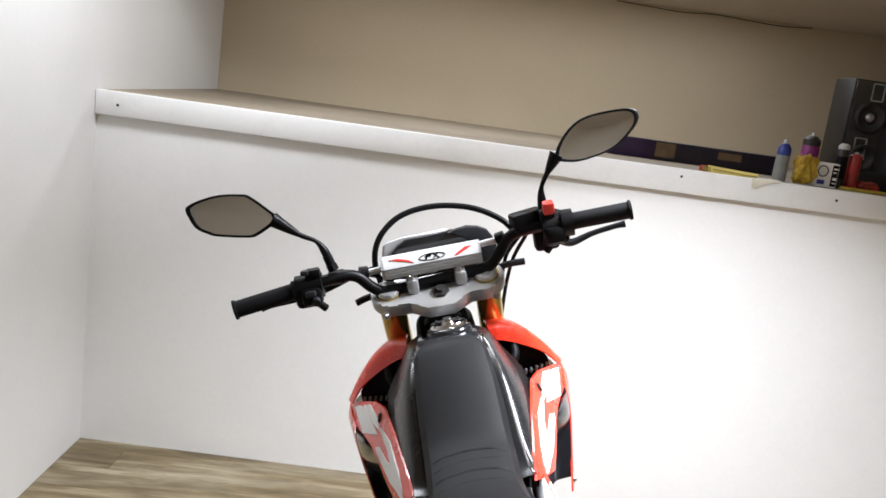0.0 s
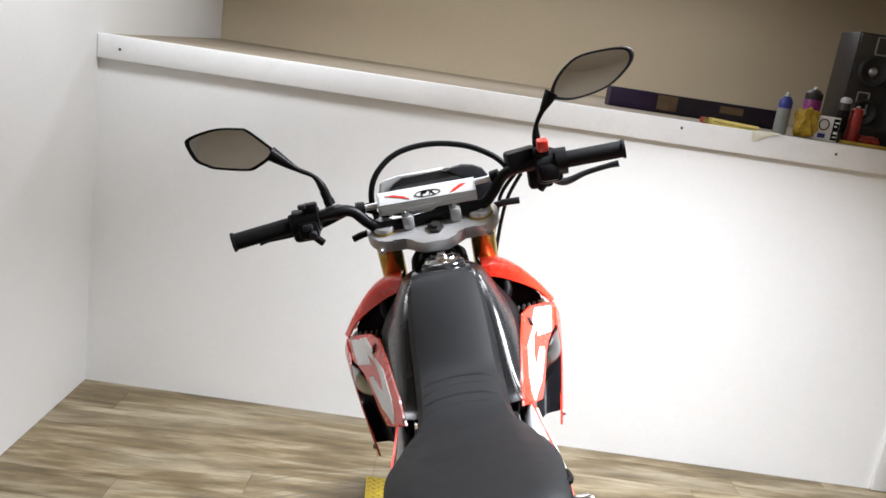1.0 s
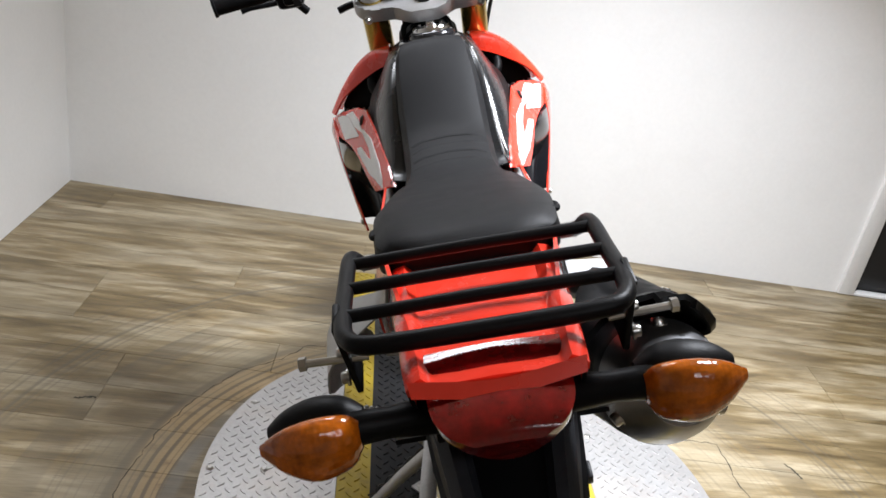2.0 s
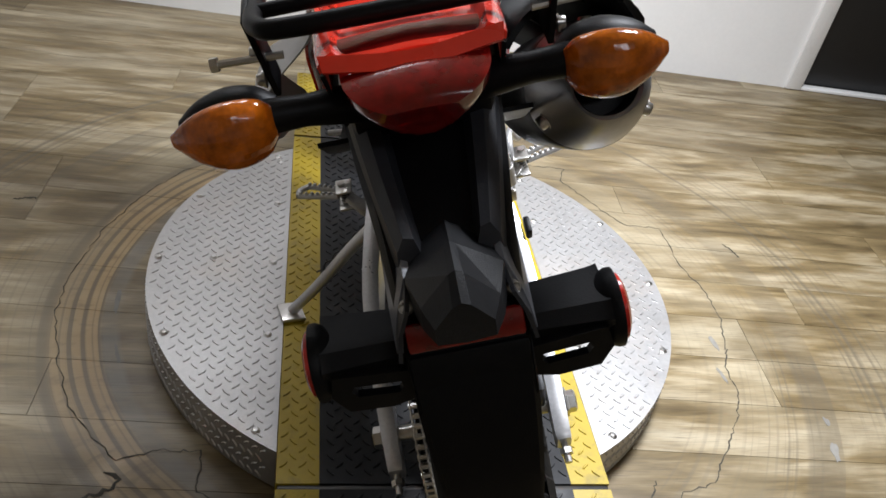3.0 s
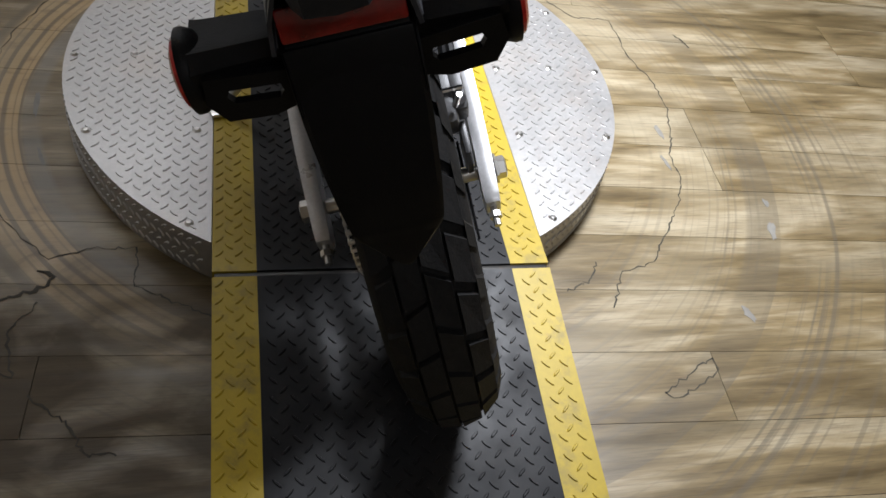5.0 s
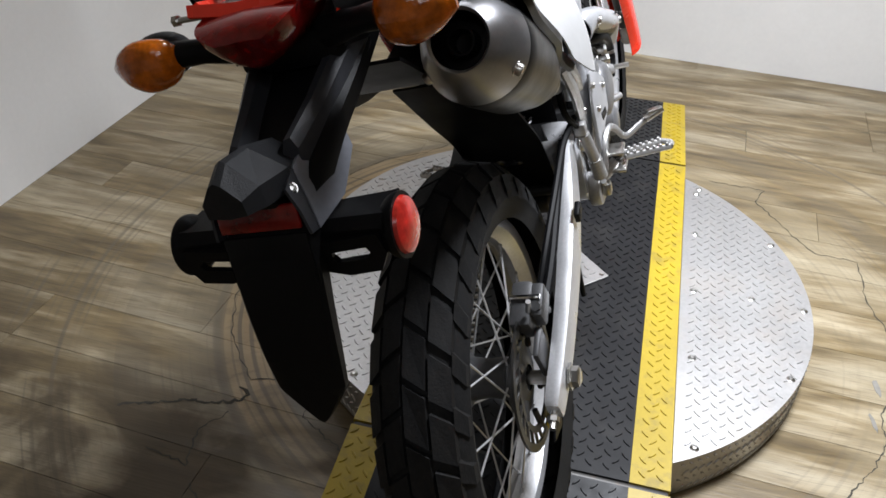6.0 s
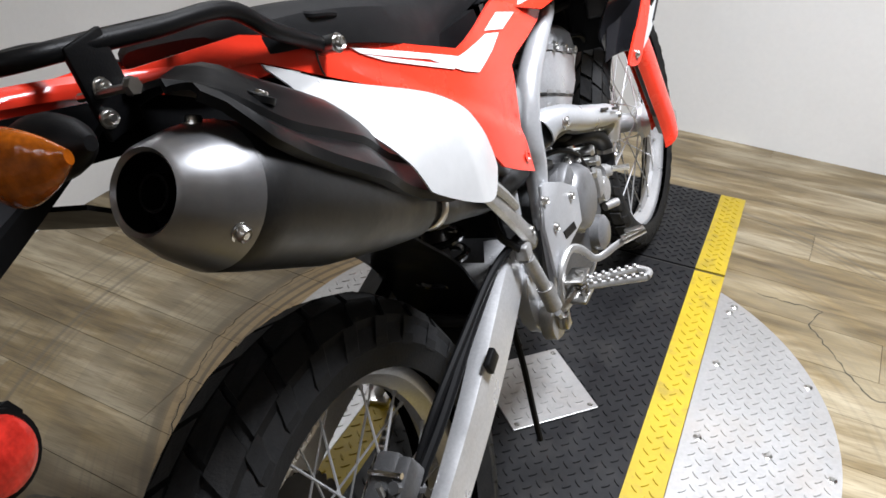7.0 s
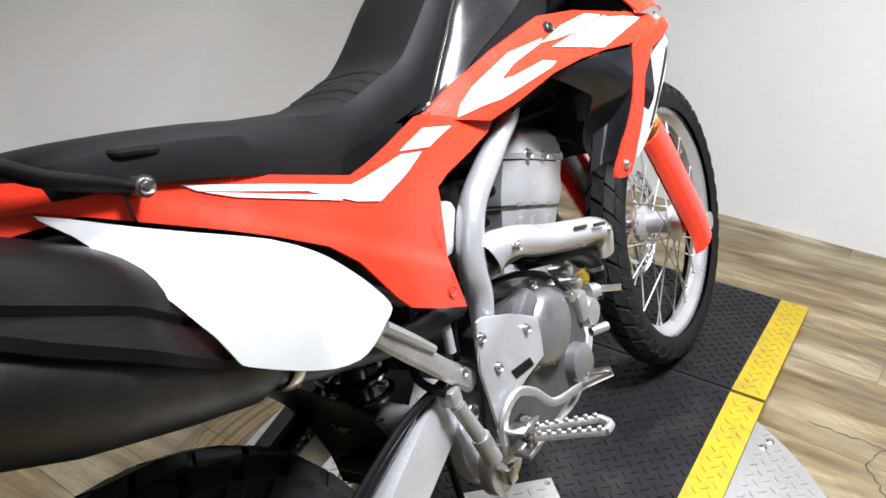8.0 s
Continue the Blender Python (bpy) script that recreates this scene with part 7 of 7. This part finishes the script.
    part("clutch_lever", tube([(-0.170, 0.975, zl - 0.004), (-0.230, 0.988, zl - 0.026), (-0.290, 0.988, zl - 0.034), (-0.340, 0.978, zl - 0.034), (-0.360, 0.972, zl - 0.036)], [0.009, 0.007, 0.0065, 0.0065, 0.008], 10, squash=0.8), POWDER, b, "black clutch lever")

    # mirrors
    def mirror(s, stem, centre, ux, uz, outline):
        m = part("mirror_stem", tube(stem, [0.0090, 0.0085, 0.0042, 0.0052, 0.0150][:len(stem)] if len(stem) == 5 else 0.006, 10), POWDER, b, "black mirror stalk")
        part("stem_boot", joined(rod(stem[0], Vector(stem[0]).lerp(Vector(stem[1]), 0.8), 0.0095, 12), lathe([(0.0, 0), (0.012, 0.001), (0.012, 0.012), (0.008, 0.016)], stem[0], Vector(stem[1]) - Vector(stem[0]), 6)), POWDER, m)
        c = Vector(centre)
        ex2, ez2 = Vector(ux).normalized(), Vector(uz)
        n2 = ex2.cross(ez2).normalized()
        if n2.y > 0:
            n2 = -n2
        ez2 = (ez2 - ex2 * ez2.dot(ex2)).normalized()
        shape = curve_points([(a, k, 0) for a, k in outline], 4, True)

        def ring(scale, off):
            return [c + ex2 * (q.x * scale) + ez2 * (q.y * scale) + n2 * off for q in shape]
        shell = loft([ring(0.30, -0.030), ring(0.75, -0.026), ring(0.98, -0.012), ring(1.04, 0.002), ring(1.02, 0.006), ring(0.94, 0.0055), ring(0.93, 0.002)], steps=2)
        part("mirror_shell", shell, BLACK, m, "black mirror housing")
        bm = bmesh.new()
        front = ring(0.935, 0.0036)
        back = ring(0.935, 0.0015)
        mid_f, mid_b = bm.verts.new(c + n2 * 0.0048), bm.verts.new(c + n2 * 0.0015)
        vf = [bm.verts.new(v) for v in front]
        vb = [bm.verts.new(v) for v in back]
        half = [bm.verts.new(c + (v - c) * 0.55 + n2 * 0.0023) for v in front]
        k = len(vf)
        for i in range(k):
            j = (i + 1) % k
            bm.faces.new((vf[i], vf[j], half[j], half[i]))
            bm.faces.new((half[i], half[j], mid_f))
            bm.faces.new((vb[j], vb[i], mid_b))
            bm.faces.new((vf[j], vf[i], vb[i], vb[j]))
        part("mirror_glass", bm, MIRROR, m, "mirror glass")
    mirror(-1, [(-0.196, 0.940, 1.176), (-0.205, 0.940, 1.215), (-0.218, 0.938, 1.240), (-0.246, 0.932, 1.260), (-0.290, 0.928, 1.300)], (-0.362, 0.925, 1.323), (-1, -0.05, 0), (0, 0.12, 1),
           ((-0.074, -0.030), (-0.079, -0.018), (-0.070, -0.006), (-0.039, 0.027), (-0.022, 0.034), (0.016, 0.040), (0.052, 0.037), (0.074, 0.031), (0.080, 0.024), (0.077, 0.008), (0.068, -0.013), (0.050, -0.026), (0.034, -0.034), (-0.020, -0.047), (-0.040, -0.046)))
    mirror(1, [(0.232, 0.940, 1.205), (0.232, 0.940, 1.240), (0.236, 0.940, 1.264), (0.250, 0.938, 1.288), (0.274, 0.935, 1.322)], (0.352, 0.930, 1.343), (1, -0.05, 0), (0, 0.12, 1),
           ((-0.080, -0.026), (-0.062, 0.008), (-0.024, 0.036), (0.030, 0.042), (0.074, 0.038), (0.084, 0.022), (0.070, 0.000), (0.030, -0.028), (-0.025, -0.040), (-0.060, -0.038)))

    # cables
    part("brake_line", tube([(0.178, 0.985, 1.172), (0.150, 1.005, 1.205), (0.095, 1.02, 1.236), (0.02, 1.025, 1.252), (-0.050, 1.02, 1.245), (-0.098, 1.01, 1.212), (-0.118, 1.01, 1.165), (-0.115, 1.03, 1.10), (-0.10, 1.09, 0.95)], 0.0065, 8, 6), CABLE, b, "black looping brake hose")
    part("throttle_cable", tube([(0.19, 1.01, 1.165), (0.155, 1.035, 1.12), (0.135, 1.05, 1.06), (0.11, 1.04, 0.99)], 0.0042, 8), CABLE, b)
    part("throttle_cable", tube([(0.20, 1.012, 1.16), (0.168, 1.037, 1.11), (0.145, 1.055, 1.05), (0.12, 1.04, 0.98)], 0.0042, 8), CABLE, b)
    part("clutch_cable", tube([(-0.150, 0.985, 1.150), (-0.118, 0.995, 1.152), (-0.08, 1.015, 1.125), (-0.05, 1.06, 1.09), (-0.045, 1.08, 1.0)], 0.0045, 8), CABLE, b)
    part("switch_wire", tube([(-0.235, 0.950, 1.140), (-0.18, 0.965, 1.155), (-0.13, 0.985, 1.142), (-0.09, 1.00, 1.118), (-0.06, 1.03, 1.10)], 0.004, 8), CABLE, b)


handlebar()


def headlight():
    rows = [(-0.100, 0.015, 0.020), (-0.085, 0.03, 0.035), (-0.04, 0.045, 0.042), (0.0, 0.05, 0.044), (0.04, 0.045, 0.042), (0.085, 0.03, 0.036), (0.105, 0.014, 0.022)]
    secs = [[Vector((x, 1.135 + d * math.cos(a), 1.115 + h * math.sin(a))) for a in (2 * math.pi * k / 16 for k in range(16))] for x, d, h in rows]
    h = part("headlight_cowl", loft(secs, steps=3), BLACK, BIKE, "dark headlight cowl behind the bar pad")
    flat = Matrix.Rotation(radians(-90), 4, "Z")

    def upright(outline, y, thick, bevel):
        """A plate that faces the rider: outline of (x, z)."""
        return plate(outline, -y - thick, -y, bevel, flat)
    part("visor", upright([(-0.112, 1.105), (-0.112, 1.135), (-0.101, 1.178), (-0.092, 1.184), (-0.058, 1.188), (0.042, 1.190), (0.05, 1.12), (0.0, 1.10)], 1.078, 0.012, 0.003), WHITE, h, "white cowl edge")
    part("meter", upright([(-0.094, 1.150), (-0.072, 1.174), (-0.051, 1.185), (0.053, 1.189), (0.088, 1.169), (0.098, 1.150), (0.095, 1.115), (-0.090, 1.110)], 1.062, 0.014, 0.003), GLOSS_BLACK, h, "glossy black digital meter")
    part("meter_shell", upright([(0.040, 1.186), (0.060, 1.190), (0.082, 1.193), (0.105, 1.188), (0.124, 1.178), (0.140, 1.151), (0.138, 1.132), (0.126, 1.115), (0.093, 1.103), (0.088, 1.130), (0.090, 1.165)], 1.048, 0.020, 0.004), GREY_PLASTIC, h, "dark grey meter shell")
    part("indicator_stalk", joined(tube([(-0.11, 1.03, 1.09), (-0.15, 1.03, 1.085), (-0.175, 1.03, 1.078)], 0.0075, 8)), BLACK, BIKE, "black front indicator stalk")
    part("indicator_stalk", joined(tube([(0.11, 1.03, 1.09), (0.15, 1.03, 1.10), (0.19, 1.03, 1.10)], 0.0075, 8)), BLACK, BIKE, "black front indicator stalk")


headlight()

# ---------------------------------------------------------------- things left on the ledge
def on_ledge(name, u, v, label, category, turn=0.0, lift=0.0):
    """An empty thing whose parts are built round its base."""
    ob = tagged(new(name), label, category)
    ob.matrix_world = ROOM @ pose(u, v, LEDGE + lift, 0, 0, turn)
    return ob


def loudspeaker():
    s = on_ledge("loudspeaker", 1.425, 1.985, "black two-way loudspeaker with a dark wood side", "loudspeaker")
    w, d, h = 0.262, 0.165, 0.43
    part("cabinet", box(w, d, h, (0, 0, h / 2), 0.004), SPEAKER_WOOD, s)
    f = -d / 2
    part("baffle", box(w - 0.012, 0.006, h - 0.012, (0, f - 0.003, h / 2), 0.002), GLOSS_BLACK, s)
    for z, r in ((0.285, 0.060), (0.125, 0.052)):
        c = part("cone", lathe([(0.0, 0.004), (r * 0.30, 0.000), (r * 0.36, 0.003), (r * 0.75, -0.006), (r * 0.85, -0.012), (r * 0.93, -0.012), (r, -0.008), (r * 1.05, -0.005), (r * 1.05, 0.004)], (-0.045, f - 0.006, z), (0, 1, 0), 36), SPEAKER_CONE, s, "dark loudspeaker cone")
        part("dust_cap", lathe([(0.0, 0.012), (r * 0.18, 0.010), (r * 0.30, 0.0)], (-0.045, f - 0.006, z), (0, -1, 0), 20), CAST, c, "greyish dust cap")
    for x, z, a, b in ((-0.035, 0.385, 0.046, 0.066), (-0.060, 0.165, 0.046, 0.072)):
        bits = [box(a, 0.004, 0.006, (x, f - 0.008, z + k * b / 2), 0.001) for k in (-1, 1)] + [box(0.006, 0.004, b, (x + k * a / 2, f - 0.008, z), 0.001) for k in (-1, 1)]
        part("trim_frame", joined(*bits), SPEAKER_TRIM, s, "pale rectangular trim frame")


loudspeaker()


def can(name, u, v, r, body_h, top, label, mats, nozzle=True):
    c = on_ledge(name, u, v, label, "can")
    part("body", lathe([(0, 0), (r * 0.95, 0), (r, 0.003), (r, body_h - 0.003), (r * 0.97, body_h), (0, body_h)], (0, 0, 0), (0, 0, 1), 28), mats[0], c)
    part("shoulder", lathe([(r * 0.96, body_h), (r * 1.0, body_h + 0.004), (r * 0.98, body_h + (top - body_h) * 0.45), (r * 0.55, body_h + (top - body_h) * 0.72), (r * 0.4, body_h + (top - body_h) * 0.74), (0, body_h + (top - body_h) * 0.74)], (0, 0, 0), (0, 0, 1), 28), mats[1], c)
    if nozzle:
        part("nozzle", lathe([(0.009, body_h + (top - body_h) * 0.72), (0.008, top - 0.003), (0.004, top), (0, top)], (0, 0, 0), (0, 0, 1), 14), mats[2], c, "pale nozzle")
    part("paper_label", lathe([(r * 1.008, body_h * 0.25), (r * 1.012, body_h * 0.27), (r * 1.012, body_h * 0.80), (r * 1.008, body_h * 0.82)], (0, 0, 0), (0, 0, 1), 28), mats[3], c, "printed label band")
    return c


GREYISH = material("grey_bottle_plastic", (0.20, 0.21, 0.20), 0.45, 0, grain=((20, 0.1),))
BLUE_CAP = material("blue_cap_plastic", (0.02, 0.035, 0.22), 0.4, 0, grain=((30, 0.08),))
PURPLE = material("purple_print", (0.20, 0.012, 0.14), 0.4, 0, grain=((60, 0.5),), stain=(40, (0.45, 0.25, 0.4), 0.5))
RED_CAN = material("red_can_paint", (0.28, 0.02, 0.015), 0.4, 0, grain=((25, 0.2),))
YELLOW_PRINT = material("yellow_print", (0.42, 0.27, 0.02), 0.5, 0, grain=((14, 0.3), (60, 0.3)), stain=(30, (0.12, 0.07, 0.01), 0.6))
YELLOW_PAPER = material("yellow_paper", (0.62, 0.50, 0.14), 0.7, 0, grain=((12, 0.1), (90, 0.05)))
CREAM_PAPER = material("cream_paper", (0.60, 0.57, 0.46), 0.8, 0, grain=((10, 0.06), (80, 0.04)))
OLIVE = material("olive_card", (0.20, 0.16, 0.03), 0.7, 0, grain=((16, 0.25),))
DARK_PURPLE = material("dark_purple_card", (0.010, 0.006, 0.016), 0.5, 0, grain=((9, 0.4), (60, 0.2)))
BROWN_CARD = material("brown_card", (0.13, 0.085, 0.045), 0.7, 0, grain=((14, 0.3),))
CLOTH_RED = material("red_cloth", (0.22, 0.025, 0.012), 0.9, 0, grain=((20, 0.3),), bump=0.5, bump_scale=250)
CLOTH_BLUE = material("pale_blue_cloth", (0.16, 0.22, 0.36), 0.9, 0, grain=((20, 0.2),), bump=0.4, bump_scale=250)

can("spray_bottle", 0.998, 1.725, 0.025, 0.098, 0.158, "grey plastic bottle with a blue spray cap on the ledge", (GREYISH, BLUE_CAP, WHITE, GREYISH))
can("spray_can", 1.175, 1.90, 0.034, 0.145, 0.198, "purple and pink spray can on the ledge", (PURPLE, DARK_METAL, WHITE, PURPLE))
can("dark_bottle", 1.232, 1.745, 0.021, 0.150, 0.180, "dark bottle with a pale rounded cap", (DARK_METAL, WHITE, WHITE, BLACK), False)
can("red_can", 1.284, 1.745, 0.023, 0.120, 0.146, "small dark red aerosol can", (RED_CAN, RED_CAN, WHITE, RED_CAN))


def crumpled(name, u, v, size, mat, label, category, seed, turn=0.0):
    """A bag or cloth: a box-like lump with folds."""
    rng = random.Random(seed)
    bm = bmesh.new()
    bmesh.ops.create_icosphere(bm, subdivisions=3, radius=1.0)
    waves = [(rng.uniform(3, 11), rng.uniform(3, 11), rng.uniform(3, 11), rng.uniform(0, 6)) for _ in range(5)]
    for p in bm.verts:
        q = p.co
        k = 1 + sum(0.055 * math.sin(a * q.x + b * q.y + c * q.z + d) for a, b, c, d in waves) + rng.uniform(-0.09, 0.09)
        box_k = 1 / max(abs(q.x), abs(q.y), abs(q.z)) ** 0.6
        p.co = Vector((q.x * size[0] / 2, q.y * size[1] / 2, q.z * size[2] / 2)) * k * box_k * 0.86
    low = min(p.co.z for p in bm.verts)
    for p in bm.verts:
        p.co.z = max(p.co.z - low, 0.004) - 0.004
    ob = link(name, bm, mat, False)
    ob.matrix_world = ROOM @ pose(u, v, LEDGE + 0.0005, 0, 0, turn)
    return tagged(ob, label, category)


crumpled("snack_bag", 1.085, 1.705, (0.098, 0.055, 0.120), YELLOW_PRINT, "crumpled yellow printed bag standing on the ledge", "bag", 3, 8)
crumpled("cloth", 1.348, 1.735, (0.085, 0.06, 0.048), CLOTH_RED, "dark red cloth heaped beside the can", "cloth", 5)
crumpled("cloth", 1.118, 1.775, (0.05, 0.04, 0.105), CLOTH_BLUE, "pale blue rag behind the bag", "cloth", 9)


def small_box():
    b = on_ledge("carton", 1.175, 1.735, "white and black printed carton behind the yellow bag", "carton", -6)
    part("carton_body", box(0.082, 0.045, 0.092, (0, 0, 0.046), 0.0015), DECAL_WHITE, b)
    f = -0.0232
    part("print", box(0.022, 0.001, 0.080, (0.028, f, 0.046), 0), BLACK, b, "black printed panel")
    for k, (x, z, w, h) in enumerate(((0.030, 0.072, 0.016, 0.006), (0.027, 0.058, 0.010, 0.006), (0.030, 0.034, 0.014, 0.010), (0.029, 0.018, 0.012, 0.005))):
        part("print_bar", box(w, 0.001, h, (x, f - 0.001, z), 0), DECAL_WHITE, b)
    pts = [(-0.016 + 0.018 * math.cos(a), f - 0.0006, 0.060 + 0.020 * math.sin(a)) for a in (2 * math.pi * k / 20 for k in range(20))]
    part("print_ring", tube(pts, 0.0022, 5, 1, True), BLACK, b, "dark printed ring")
    part("print_block", box(0.028, 0.001, 0.016, (-0.018, f, 0.018), 0), BLUE_CAP, b)


small_box()


def papers():
    e = on_ledge("envelope", 0.806, 1.69, "yellow folded paper packet lying on the ledge", "paper", -4)
    part("paper", loft([[Vector((x, y, z)) for y, z in ((-0.030, 0.0), (-0.034, 0.010), (-0.030, 0.021 + k), (0.026, 0.019 + k), (0.034, 0.008), (0.03, 0.0))] for x, k in ((-0.088, 0.004), (-0.03, 0.001), (0.04, -0.002), (0.088, -0.004))], steps=3), YELLOW_PAPER, e)
    part("fold_line", tube([(-0.085, -0.0355, 0.013), (0.0, -0.0350, 0.010), (0.085, -0.035, 0.006)], 0.0012, 5), OLIVE, e)
    r = on_ledge("matchbox", 0.694, 1.685, "small red box beside the yellow paper", "box", 10)
    part("sleeve", box(0.026, 0.022, 0.022, (0, 0, 0.011), 0.002), RED_CAN, r)
    part("tray", box(0.022, 0.024, 0.016, (0, 0, 0.011), 0.001), OLIVE, r)
    c = on_ledge("paper_sheet", 0.905, 1.655, "pale paper sheet hanging over the ledge's edge", "paper")
    g = [[(-0.055, 0.07, 0.002), (-0.052, 0.0, 0.003), (-0.050, -0.036, 0.003), (-0.049, -0.0435, -0.004), (-0.046, -0.0430, -0.032)],
         [(0.012, 0.07, 0.002), (0.010, 0.0, 0.003), (0.008, -0.036, 0.003), (0.006, -0.0435, -0.004), (-0.030, -0.0430, -0.034)],
         [(0.080, 0.07, 0.002), (0.075, 0.0, 0.003), (0.060, -0.036, 0.003), (0.045, -0.0435, -0.003), (0.000, -0.0430, -0.010)]]
    part("sheet", sheet(g, 20, 8, 0.0008), CREAM_PAPER, c)
    o = on_ledge("card_strip", 1.305, 1.675, "folded olive card strip along the ledge", "card", -3)
    part("lower_fold", box(0.17, 0.05, 0.006, (0, 0, 0.003), 0.001), OLIVE, o)
    part("upper_fold", box(0.165, 0.046, 0.005, (0.002, 0.002, 0.0095), 0.001, (3, 0, 1)), YELLOW_PRINT, o)
    l = on_ledge("long_carton", 0.78, 2.11, "long dark purple carton lying along the ledge", "carton")
    part("carton_body", box(0.76, 0.09, 0.078, (0, 0, 0.039), 0.002), DARK_PURPLE, l)
    part("carton_label", box(0.085, 0.002, 0.060, (-0.135, -0.0455, 0.042), 0), BROWN_CARD, l, "brown printed label")
    part("carton_label", box(0.10, 0.002, 0.03, (0.14, -0.0455, 0.050), 0), BROWN_CARD, l, "brown printed label")
    part("carton_end", box(0.20, 0.0915, 0.0795, (-0.28, 0, 0.039), 0.002), PURPLE_DIM, l, "purple printed end")


PURPLE_DIM = material("dim_purple_print", (0.022, 0.009, 0.042), 0.45, 0, grain=((9, 0.3),))
papers()


def fascia_screws():
    trim = bpy.data.objects["trim_ledge"]
    for u, z in ((-1.482, 1.325), (0.596, 1.346), (1.183, 1.335)):
        ob = link("screw", lathe([(0, 0.0005), (0.0015, 0.0004), (0.0035, 0.001), (0.005, 0.0008), (0.0055, -0.001)], (u, V_FRONT - 0.022, z), (0, -1, 0), 10), DARK_METAL)
        ob.matrix_world = ROOM
        ob.parent = trim
        ob.matrix_parent_inverse = trim.matrix_world.inverted()


fascia_screws()

# ---------------------------------------------------------------- the floor's boards
boards()
